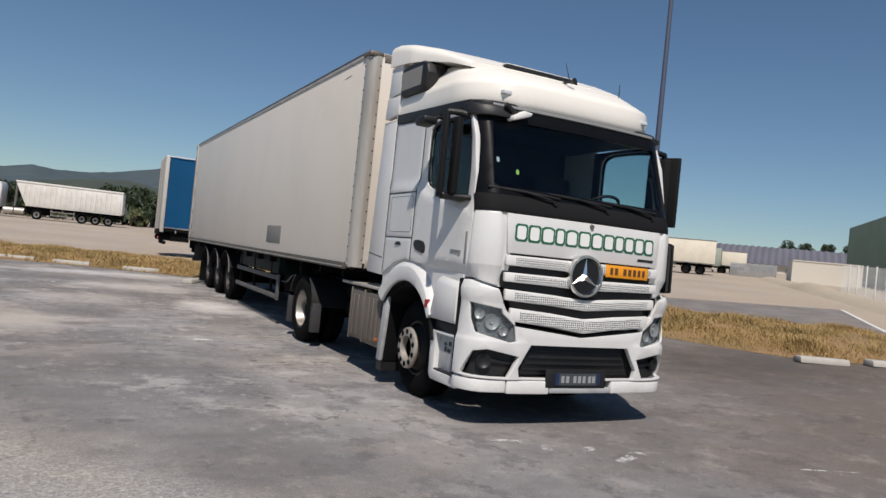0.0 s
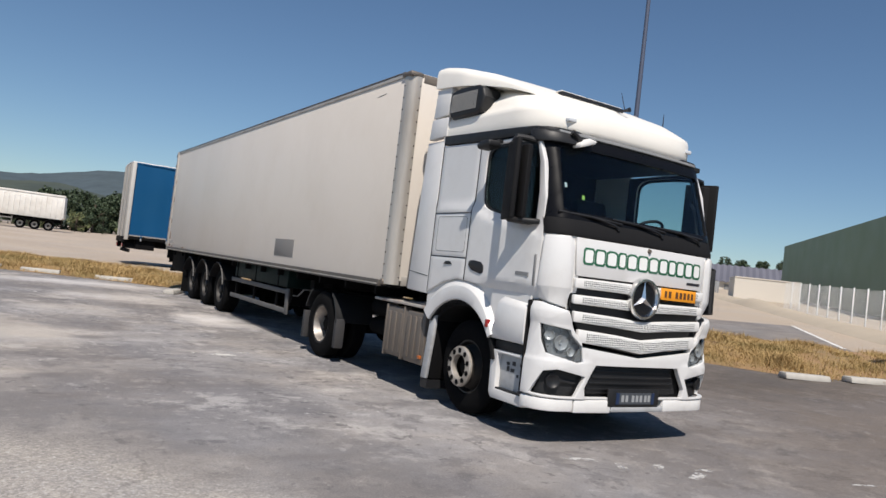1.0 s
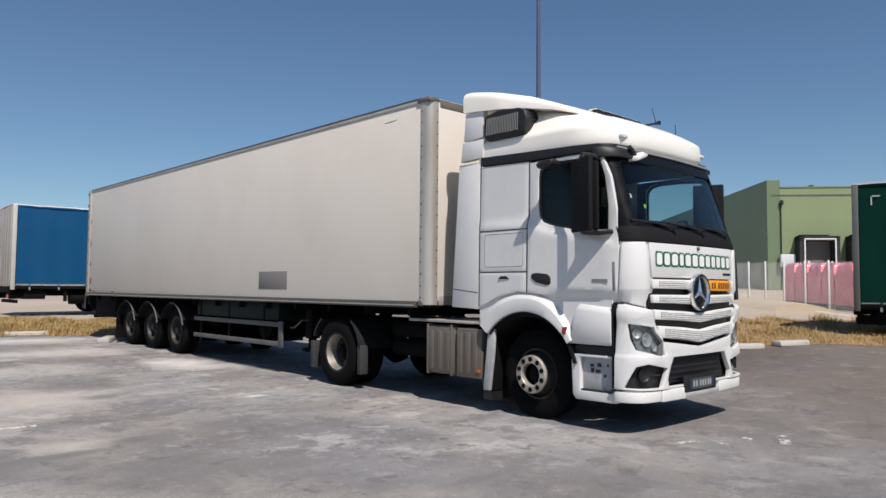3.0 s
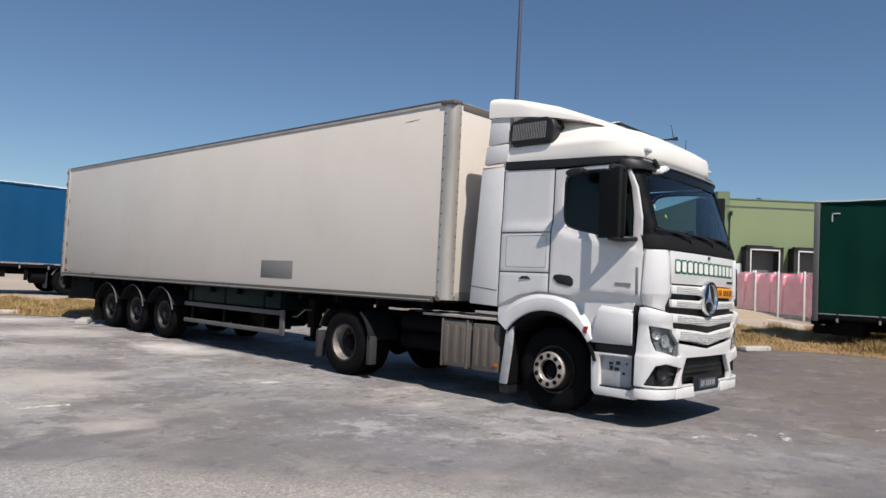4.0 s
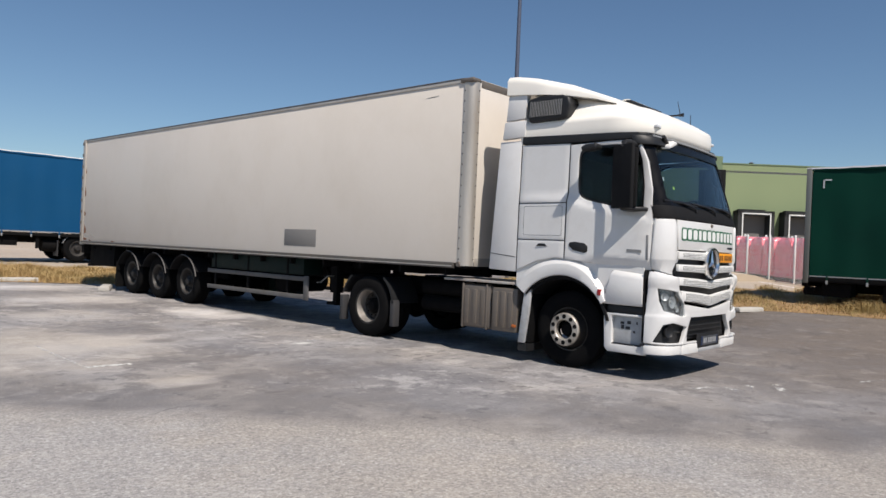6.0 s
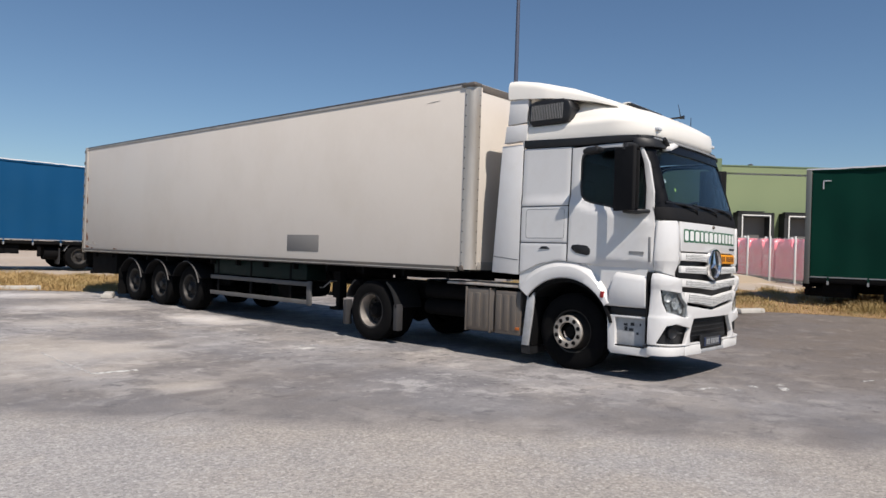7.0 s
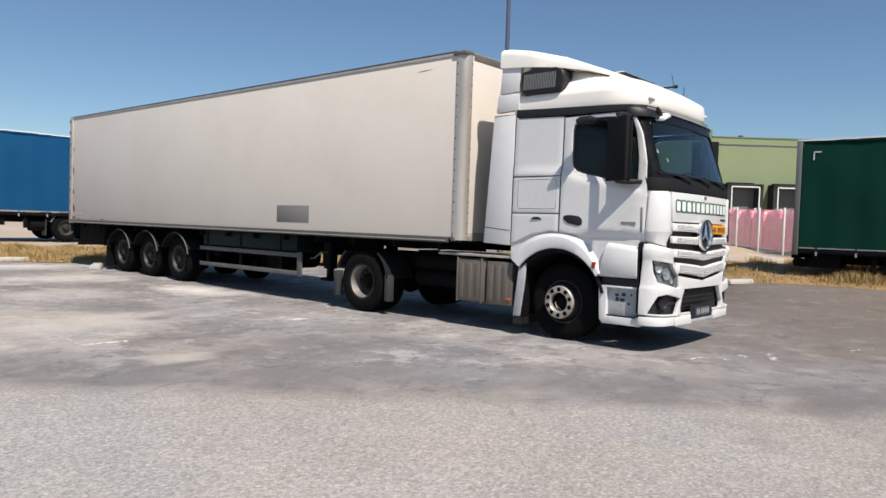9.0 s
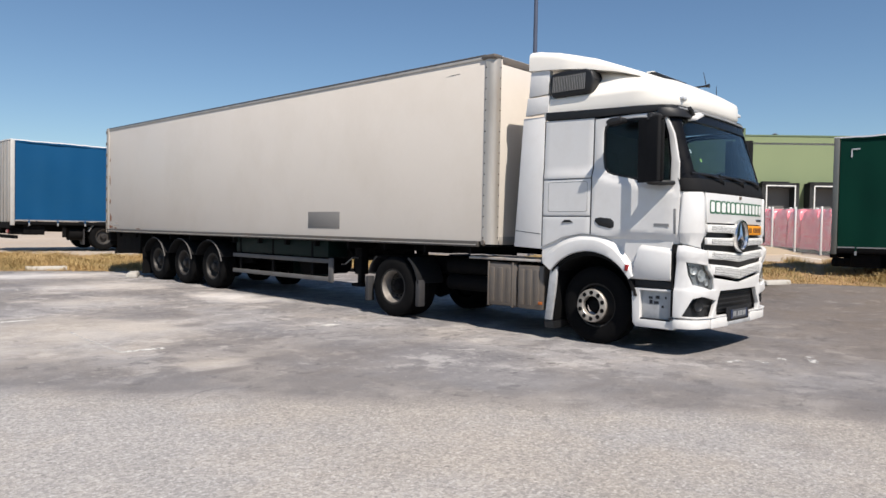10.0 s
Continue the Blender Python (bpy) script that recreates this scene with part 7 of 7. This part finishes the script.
            for v in bm.verts:
                zt = max(0.0, (v.co.z - 1.35) / 0.57)
                v.co.x *= 1 - 0.30 * zt ** 2.2
                v.co.y *= 1 - 0.30 * zt ** 2.2
                d = 0.05 * noise.noise(v.co * 2.7) + 0.03 * noise.noise(v.co * 7.0)
                v.co.x += d
                v.co.y += d
            part("wrapped_load", bm, "red_wrap", T, smooth=60)
            for y in (-0.45, 0, 0.45):
                part("pallet_runner", bx(-0.6, 0.6, y - 0.05, y + 0.05, 0, 0.10), "bark", T)
            part("pallet_deck", bx(-0.6, 0.6, -0.5, 0.5, 0.10, 0.135), "bark", T)
            T.matrix_basis = m
            first = T
        else:
            copy_thing(first, m)


build_bales()


# ---- depot shed ----
def build_shed():
    c, d1, d2 = Vector((49.3, 23.0)), Vector((0.76, 0.65)).normalized(), Vector((0.65, -0.76)).normalized()
    T = thing("depot_shed", (c.x, c.y, ground_z(c.x, c.y)), "large green metal-clad depot with loading docks", "warehouse")

    def slab(a, b, z0, za, zb, n, th):
        """An upright wall from a to b, thickness th along n."""
        bm = bmesh.new()
        vs = []
        for q, zt in ((a, za), (b, zb)):
            for o in (0, th):
                p = q + n * o
                vs.append((bm.verts.new((p.x, p.y, z0)), bm.verts.new((p.x, p.y, zt))))
        (a0, a1), (b0, b1), (c0, c1), (e0, e1) = vs
        for f in ((a0, c0, c1, a1), (b0, b1, e1, e0), (a0, a1, b1, b0), (c0, e0, e1, c1), (a1, c1, e1, b1), (a0, b0, e0, c0)):
            bm.faces.new(f)
        return bm

    def along(s, off, z):
        p = c + d2 * s - d1 * off
        return Vector((p.x, p.y, z))

    far = c + d1 * 57.5
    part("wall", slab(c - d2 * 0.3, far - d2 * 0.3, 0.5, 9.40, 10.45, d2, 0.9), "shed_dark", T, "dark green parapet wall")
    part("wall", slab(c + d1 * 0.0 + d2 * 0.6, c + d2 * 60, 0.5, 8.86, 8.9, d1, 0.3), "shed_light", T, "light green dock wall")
    part("coping", slab(c - d1 * 0.05 + d2 * 0.6, c - d1 * 0.05 + d2 * 60, 8.84, 8.92, 8.95, d1, 0.4), "shed_dark", T)
    part("wall", slab(far, far + d2 * 60, 0.5, 8.6, 8.6, d1, 0.3), "shed_dark", T)
    bm = bmesh.new()
    bm.faces.new([bm.verts.new((p.x, p.y, 8.2)) for p in (c, c + d2 * 60, far + d2 * 60, far)])
    got = bmesh.ops.extrude_face_region(bm, geom=bm.faces[:])
    bmesh.ops.translate(bm, vec=(0, 0, 0.15), verts=[v for v in got["geom"] if isinstance(v, bmesh.types.BMVert)])
    part("roof", bm, "roof_grey", T)
    part("roof_vent", moved(lathe([(0.16, 0), (0.16, 0.3), (0.22, 0.31), (0.0, 0.4)], (0, 0, 0), "z", 12), Matrix.Translation(along(2.9, -0.4, 8.72))), "roof_grey", T)
    dp = part("downpipe", rod(along(0.62, 0.08, 1.5), along(0.62, 0.08, 7.6), 0.04, 8), "dock_black", T, "dark downpipe")
    part("hopper", moved(bx(-0.11, 0.11, -0.1, 0.1, -0.15, 0.18, 0.03), Matrix.Translation(along(0.66, 0.15, 7.75))), "dock_black", dp)
    part("sign_cabinet", moved(bx(-0.5, 0.5, -0.15, 0.15, -0.45, 0.45, 0.02), Matrix.Translation(along(0.95, 0.3, 3.6)) @ Matrix.Rotation(math.atan2(d2.y, d2.x), 4, "Z")), "plate_white", T, "white wall cabinet")
    rot = Matrix.Rotation(math.atan2(d2.y, d2.x), 4, "Z")
    for k in range(9):
        s = 1.55 + 3.45 * k
        m = Matrix.Translation(along(s, 0, 0)) @ rot   # local x along the wall, -y... out of it
        z0, z1 = 2.3, 5.42
        out = 0.95
        def lb(x0, x1, y0, y1, a, b, r=0.0):
            # y is counted outwards from the wall
            return moved(bx(x0, x1, -y1, -y0, a, b, r), m)
        sh = part("dock_shelter", merge(lb(0, 0.35, 0, out, z0, z1 - 0.1), lb(2.35, 2.7, 0, out, z0, z1 - 0.1), lb(0, 2.7, 0, out, z1 - 0.45, z1 - 0.1)), "dock_black", T, "black padded dock shelter")
        part("shelter_hood", lb(0.25, 2.2, 0, out * 0.5, z1 - 0.04, z1 + 0.02), "dock_black", sh)
        part("dock_door", lb(0.3, 2.4, 0.02, 0.08, z0, z1 - 0.3), "dock_door", sh, "dim dock door")
        fr = part("dock_frame", merge(lb(0.30, 0.38, out, out + 0.03, z0, z1 - 0.3), lb(2.36, 2.44, out, out + 0.03, z0, z1 - 0.3), lb(0.30, 2.44, out, out + 0.03, z1 - 0.36, z1 - 0.28)), "fence_white", sh, "white frame lines")
        part("bumper_pad", lb(0.1, 2.6, 0.0, out + 0.1, z0 - 0.9, z0 - 0.0), "concrete", sh)
        for x in (0.55, 2.1):
            part("guide_light", moved(lathe([(0, -0.05), (0.09, 0), (0.09, 0.1)], (0, 0, 0), "y", 12), m @ Matrix.Translation((x, -out - 0.1, 3.45))), "plate_white", sh)


build_shed()


# ---- far yard: tipper and its tractor, other lorries, a low building ----
def far_wheel(par, x, y, z, R=0.5, material="rim"):
    w = part("wheel", lathe([(0, -0.02), (0.1, -0.02), (0.14, 0.06)], (x, y, z), "y", 20), "rim_dark", par)
    part("rim", lathe([(0.12, 0.08), (0.22, 0.08), (0.27, 0.0), (0.3, 0.0), (0.3, 0.1)], (x, y, z), "y", 24), material, w)
    part("tyre", lathe([(0.29, 0.0), (0.42, -0.02), (R - 0.02, 0.0), (R, 0.04), (R, 0.28), (0.3, 0.32)], (x, y, z), "y", 24), "rubber", w)


def build_tipper():
    """Tail at +x; the near side faces -y."""
    T = thing("tipper_trailer", (5, 1.25, 0), "long white aluminium tipping semi-trailer in the far yard", "trailer")
    P = lambda n, bm, mt, lab="": part(n, bm, mt, T, lab)
    body = P("tipper_body", prism([(1.0, 1.30), (9.9, 1.25), (10.15, 1.45), (10.1, 3.62), (0.0, 3.72), (0.05, 3.4)], "y", 0.0, 2.5, r=0.04), "tipper_white", "white tipper body")
    for k in range(20):
        x = 0.7 + 0.48 * k
        part("body_rib", bx(x, x + 0.09, -0.05, 0.02, 1.45 if x > 1.0 else 2.2, 3.45, 0.01), "tipper_white", body)
    part("top_rim", prism([(-0.05, 3.68), (10.15, 3.58), (10.15, 3.76), (-0.05, 3.86)], "y", -0.06, 0.04, r=0.015), "tipper_white", body)
    part("cover_bows", merge(*[rod((0.3 + 0.6 * k, 0, 3.74), (0.3 + 0.6 * k, 2.5, 3.74), 0.05, 6) for k in range(17)]), "grey_plastic", body)
    P("tipping_ram", rod((-0.25, 1.25, 1.2), (-0.15, 1.25, 3.4), 0.12, 10), "steel_rail")
    P("ladder", merge(rod((-0.1, 0.3, 1.3), (-0.05, 0.3, 3.6), 0.025, 6), rod((-0.1, 0.7, 1.3), (-0.05, 0.7, 3.6), 0.025, 6), *[rod((-0.08, 0.3, 1.5 + 0.3 * k), (-0.08, 0.7, 1.5 + 0.3 * k), 0.018, 6) for k in range(7)]), "steel_rail")
    for y in (0.75, 1.65):
        P("main_beam", bx(0.2, 9.8, y, y + 0.12, 0.88, 1.28), "frame_dark")
    g = P("side_guard", bx(3.3, 5.6, 0.05, 0.09, 0.88, 1.0), "steel_rail")
    part("guard_rail", bx(3.3, 5.6, 0.05, 0.09, 0.5, 0.62), "steel_rail", g)
    for x in (3.35, 4.4, 5.5):
        part("guard_post", bx(x, x + 0.08, 0.06, 0.14, 0.5, 1.2), "steel_rail", g)
    P("tail_bumper", bx(9.7, 9.9, 0.1, 2.4, 0.5, 0.7), "frame_dark")
    for x in (6.3, 7.6, 8.85):
        far_wheel(T, x, 0.05, 0.5)
        P("mudguard", moved(arc_band(0, 0.5, 0.56, 0.6, 20, 160, 0.0, 0.4, 12), Matrix.Translation((x, 0.02, 0)) @ Matrix.Rotation(radians(90), 4, "Z") @ Matrix.Scale(-1, 4, (1, 0, 0))), "frame_dark")
        P("axle", rod((x, 0.2, 0.5), (x, 2.3, 0.5), 0.07, 8), "frame_dark")
    m = Matrix.Translation((-4.9, 86.1, ground_z(0, 85.5))) @ Matrix.Rotation(radians(-9), 4, "Z")
    T.matrix_basis = m @ T.matrix_basis
    C = thing("far_tractor", (-3, 1.25, 0), "white road tractor with silver tanks in the far yard", "truck")
    P = lambda n, bm, mt, lab="": part(n, bm, mt, C, lab)
    cab = P("cab", prism([(-4.6, 0.95), (-2.5, 0.95), (-2.4, 3.1), (-2.6, 3.55), (-4.0, 3.45), (-4.5, 3.0), (-4.65, 2.1)], "y", 0.0, 2.45, r=0.08), "white_paint", "white cab")
    part("side_window", prism([(-4.35, 2.1), (-3.45, 2.1), (-3.45, 2.8), (-4.2, 2.8)], "y", -0.012, 0.01, r=0.004), "black_gloss", cab)
    part("windscreen", prism([(-4.69, 2.05), (-4.5, 2.95), (-4.48, 2.95), (-4.66, 2.05)], "y", 0.15, 2.3), "black_gloss", cab)
    P("bumper", bx(-4.75, -4.3, 0.02, 2.43, 0.4, 0.95, 0.05), "white_paint")
    for y in (0.8, 1.6):
        P("chassis_rail", bx(-4.4, 2.0, y, y + 0.1, 0.75, 1.0), "frame_dark")
    for x in (-2.2, -1.2):
        P("fuel_tank", rod((x, 0.4, 0.72), (x + 0.9, 0.4, 0.72), 0.33, 16), "alu")
    P("rear_frame_box", bx(-2.2, 2.0, 0.6, 1.9, 0.5, 1.15, 0.05), "frame_dark")
    for x in (-3.9, 0.9):
        far_wheel(C, x, 0.05, 0.5)
    C.matrix_basis = m @ Matrix.Translation((1.15, 0, 0)) @ C.matrix_basis


build_tipper()


def build_far_lorry(m, L, zt, body, label, split=0.0):
    T = thing("box_lorry", (L / 2, 1.25, 0), label, "truck")
    P = lambda n, bm, mt, lab="": part(n, bm, mt, T, lab)
    P("box_body", bx(split, L, 0, 2.5, 1.15, zt, 0.03), body)
    if split:
        P("front_box", bx(-0.05, split - 0.06, -0.03, 2.53, 0.95, zt + 0.22, 0.04), "grey_green", "grey-green front box")
    P("lower_rail", bx(0, L, -0.02, 0.04, 1.05, 1.17, 0.01), "steel_rail")
    P("roof_rail", bx(0, L, -0.02, 0.04, zt - 0.08, zt + 0.01, 0.01), "steel_rail")
    for y in (0.8, 1.6):
        P("main_beam", bx(0.2, L - 0.2, y, y + 0.1, 0.8, 1.1), "frame_dark")
    for x in (L - 1.3, L - 2.6):
        far_wheel(T, x, 0.05, 0.5, material="rim_dark")
        P("mudguard", moved(arc_band(0, 0.5, 0.56, 0.6, 20, 160, 0.0, 0.4, 12), Matrix.Translation((x, 0.02, 0)) @ Matrix.Rotation(radians(90), 4, "Z") @ Matrix.Scale(-1, 4, (1, 0, 0))), "frame_dark")
        P("axle", rod((x, 0.2, 0.5), (x, 2.3, 0.5), 0.07, 8), "frame_dark")
    g = P("side_guard", bx(L - 6.0, L - 3.6, 0.05, 0.09, 0.85, 0.97), "steel_rail")
    part("guard_rail", bx(L - 6.0, L - 3.6, 0.05, 0.09, 0.5, 0.62), "steel_rail", g)
    P("rear_bumper", bx(L - 0.2, L - 0.05, 0.1, 2.4, 0.45, 0.6), "frame_dark")
    P("landing_leg", bx(1.0, 1.15, 0.4, 0.55, 0.0, 1.1), "frame_dark")
    P("landing_leg", bx(1.0, 1.15, 1.9, 2.05, 0.0, 1.1), "frame_dark")
    T.matrix_basis = m @ T.matrix_basis


a = math.atan2(-3.5, 3.2)
build_far_lorry(Matrix.Translation((49.6, 57.0, ground_z(54, 53))) @ Matrix.Rotation(a, 4, "Z"), 9.5, 3.45, "cream_body", "cream box trailer parked at the far side of the yard")
build_far_lorry(Matrix.Translation((65.8, 61.6, ground_z(68, 59) - 0.2)) @ Matrix.Rotation(a, 4, "Z"), 5.6, 2.85, "cream_body", "small cream and grey-green box lorry by the long building", 2.9)


def build_long_building():
    p0, d = Vector((86.0, 93.0)), (Vector((105.2, 67.7)) - Vector((93.3, 83.4))).normalized()
    n = Vector((-d.y, d.x))
    if n.x < 0:
        n = -n
    T = thing("long_building", (p0.x, p0.y, 2), "long low building with a grey corrugated roof", "building")
    L, z0 = 46.0, 2.2

    def at(s, o, z):
        q = p0 + d * s + n * o
        return (q.x, q.y, z)

    def solid(s0, s1, o0, o1, za, zb):
        bm = bmesh.new()
        low = [bm.verts.new(at(s, o, za)) for s, o in ((s0, o0), (s1, o0), (s1, o1), (s0, o1))]
        top = [bm.verts.new(at(s, o, zb)) for s, o in ((s0, o0), (s1, o0), (s1, o1), (s0, o1))]
        bm.faces.new(low[::-1])
        bm.faces.new(top)
        for i in range(4):
            bm.faces.new((low[i], low[(i + 1) % 4], top[(i + 1) % 4], top[i]))
        return bm

    part("wall", solid(0, L, 0.3, 11.7, 1.0, 5.1), "wall_cream", T)
    bm = bmesh.new()
    rows = []
    cnt = 92
    for i in range(cnt + 1):
        s = L * i / cnt
        b = 0.18 if i % 2 else 0.0
        rows.append([bm.verts.new(at(s, o, z + b)) for o, z in ((-0.3, 5.0), (6.0, 8.0), (12.3, 5.0))])
    for x, y in zip(rows, rows[1:]):
        for j in range(2):
            bm.faces.new((x[j], y[j], y[j + 1], x[j + 1]))
    got = bmesh.ops.extrude_face_region(bm, geom=bm.faces[:])
    bmesh.ops.translate(bm, vec=(0, 0, -0.12), verts=[v for v in got["geom"] if isinstance(v, bmesh.types.BMVert)])
    part("roof", bm, "roof_grey", T, "grey corrugated roof", smooth=0)
    for k in range(8):
        s = 2 + 5.2 * k
        part("bay_door", solid(s, s + 3.6, 0.2, 0.4, 1.8, 4.6), "grey_plastic", T)
    q, e = Vector((60.7, 45.0)), Vector((64.6, 40.6))
    dd = (e - q).normalized()
    nn = Vector((-dd.y, dd.x))
    nn = -nn if nn.x < 0 else nn
    H = thing("white_annex", (q.x, q.y, 2), "plain cream rendered flat-roofed annex", "building")
    for name, o0, o1, za, zb in (("wall", 0, 5, 1.0, 4.22), ("coping", -0.06, 5.06, 4.22, 4.32)):
        bm = bmesh.new()
        ps = [q + nn * o0, e + nn * o0, e + nn * o1, q + nn * o1]
        low, top = [bm.verts.new((p.x, p.y, za)) for p in ps], [bm.verts.new((p.x, p.y, zb)) for p in ps]
        bm.faces.new(low[::-1])
        bm.faces.new(top)
        for i in range(4):
            bm.faces.new((low[i], low[(i + 1) % 4], top[(i + 1) % 4], top[i]))
        part(name, bm, "wall_cream", H)


build_long_building()


def build_board_fence():
    a, b = Vector((63.5, 54.5)), Vector((66.5, 51.0))
    d = (b - a).normalized()
    T = thing("board_fence", (a.x, a.y, ground_z(a.x, a.y)), "weathered grey upright board fence before the long building", "fence")
    n = 22
    first = None
    for i in range(n):
        p = a + (b - a) * i / n
        m = Matrix.Translation((p.x, p.y, ground_z(p.x, p.y) - 0.05)) @ Matrix.Rotation(math.atan2(d.y, d.x), 4, "Z")
        if first is None:
            first = part("board", bx(0.0, 0.18, -0.015, 0.015, 0, 1.45, 0.004), "grey_post", T)
            first.matrix_basis = m
        else:
            twin(first, m)
    z = ground_z(a.x, a.y)
    part("rail", rod((a.x, a.y, z + 1.2), (b.x, b.y, ground_z(b.x, b.y) + 1.2), 0.04, 6), "grey_post", T)


build_board_fence()


# ---- trees and hills ----
def build_tree(x, y, h, seed, spread=0.38, mat_="leaf", low=0.25, leaves=1500):
    rnd = random.Random(seed)
    z0 = ground_z(min(x, 110), min(y, 130))
    T = thing("tree", (x, y, z0), "dark green leafy tree at the edge of the yard" if mat_ == "leaf" else "dusty olive-green shrub at the edge of the yard", "tree" if h > 3 else "shrub", "trees round the yard")
    trunk = [pipe([(x, y, z0 - 0.1), (x + 0.05 * h * rnd.uniform(-1, 1), y, z0 + 0.35 * h), (x + 0.08 * h * rnd.uniform(-1, 1), y, z0 + 0.8 * h)], 0.018 * h + 0.03, 7)]
    blobs = []
    for k in range(11):
        a, rr = rnd.uniform(0, 6.283), rnd.uniform(0.15, 1.0)
        zz = z0 + h * rnd.uniform(low + 0.08, 0.95)
        lim = math.sin(math.pi * min(0.95, max(0.2, (zz - z0) / h))) ** 0.6
        p = Vector((x + math.cos(a) * rr * spread * h * lim, y + math.sin(a) * rr * spread * h * lim, zz))
        blobs.append((p, h * rnd.uniform(0.10, 0.2)))
        trunk.append(pipe([(x, y, z0 + 0.25 * h + 0.3 * (zz - z0 - 0.25 * h)), tuple((Vector((x, y, zz - 0.12 * h)) + p) / 2), tuple(p)], 0.006 * h + 0.01, 5))
    part("trunk", merge(*trunk), "bark", T)
    verts, faces = [], []
    for i in range(leaves):
        c, r = blobs[i % len(blobs)]
        v = Vector((rnd.gauss(0, 1), rnd.gauss(0, 1), rnd.gauss(0, 0.8))).normalized() * r * rnd.uniform(0.55, 1.15)
        p = c + v
        s = 0.030 * h * rnd.uniform(0.6, 1.6) + 0.03
        u = Vector((rnd.gauss(0, 1), rnd.gauss(0, 1), rnd.gauss(0, 1))).normalized()
        w = u.cross(Vector((rnd.gauss(0, 1), rnd.gauss(0, 1), rnd.gauss(0, 1)))).normalized()
        k = len(verts)
        verts += [tuple(p - u * s), tuple(p + w * s * 0.6), tuple(p + u * s), tuple(p - w * s * 0.6)]
        faces.append((k, k + 1, k + 2, k + 3))
    me = bpy.data.meshes.new("crown")
    me.from_pydata(verts, [], faces)
    me.materials.append(M[mat_])
    cr = new("crown", me)
    cr.parent = T
    cr.matrix_parent_inverse = wm(T).inverted()


rt = random.Random(21)
for k in range(44):
    tx = -20 + 1.15 * k + rt.uniform(-0.5, 0.5)
    build_tree(tx, 103 + rt.uniform(-2.5, 5), (3.5 if tx < 4 else 4.9) + rt.uniform(-0.5, 0.5), 100 + k, 0.5, "leaf", -0.06, 3200)
for k in range(12):
    build_tree(-6 + 2.7 * k + rt.uniform(-0.6, 0.6), 97.5 + rt.uniform(-1, 1), 2.0 + rt.uniform(-0.6, 0.6), 200 + k, 0.6, "leaf_olive" if k % 3 else "leaf", 0.0, 700)
for x, y, h in ((119.5, 89.5, 5.9), (121.5, 87.5, 5.6), (123.8, 85, 5.6), (127, 80, 7.2)):
    build_tree(x, y, h, int(x * 3), 0.36, "leaf", 0.0, 3200)


def build_hills():
    az = [-180, -120, -60, -40, -20, -10, -6, -4.3, -2.4, -1, 1, 2.6, 6, 9, 10.8, 16, 24, 35, 50, 70, 120, 180]
    el = [0.7, 0.7, 1.0, 1.8, 2.4, 2.7, 2.9, 3.06, 3.46, 3.25, 3.35, 3.6, 4.35, 4.62, 4.35, 3.7, 2.6, 1.5, 0.5, 0.5, 0.6, 0.7]
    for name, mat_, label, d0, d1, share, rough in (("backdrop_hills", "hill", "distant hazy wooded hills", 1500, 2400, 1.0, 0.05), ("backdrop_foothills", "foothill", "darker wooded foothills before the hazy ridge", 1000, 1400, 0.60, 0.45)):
        bm = bmesh.new()
        rows = []
        n, m = 900, 13
        for i in range(n):
            a = -180 + 360 * i / n
            e = float(np.interp(a, az, el)) * (share + rough * noise.noise((a * 0.16, share * 9, 0))) + 0.07 * noise.noise((a * 0.5, 0, share)) + 0.035 * noise.noise((a * 2.2, 5, share))
            row = []
            for j in range(m):
                k = j / (m - 1)
                fold = 0.30 * noise.noise((a * 0.55, k * 2.2, 9)) + 0.16 * noise.noise((a * 1.6, k * 4, 3))
                d = d0 + (d1 - d0) * k + 260 * fold * math.sin(math.pi * k)
                z = d1 * math.tan(radians(max(e, 0.15))) * k ** 0.8 * (1 + 0.5 * fold * math.sin(math.pi * k))
                row.append(bm.verts.new((d * math.sin(radians(a)), d * math.cos(radians(a)), z - 6 * (j == 0))))
            rows.append(row)
        for i in range(n):
            a, c = rows[i], rows[(i + 1) % n]
            for j in range(m - 1):
                bm.faces.new((a[j], a[j + 1], c[j + 1], c[j]))
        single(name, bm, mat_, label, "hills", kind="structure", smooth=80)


build_hills()
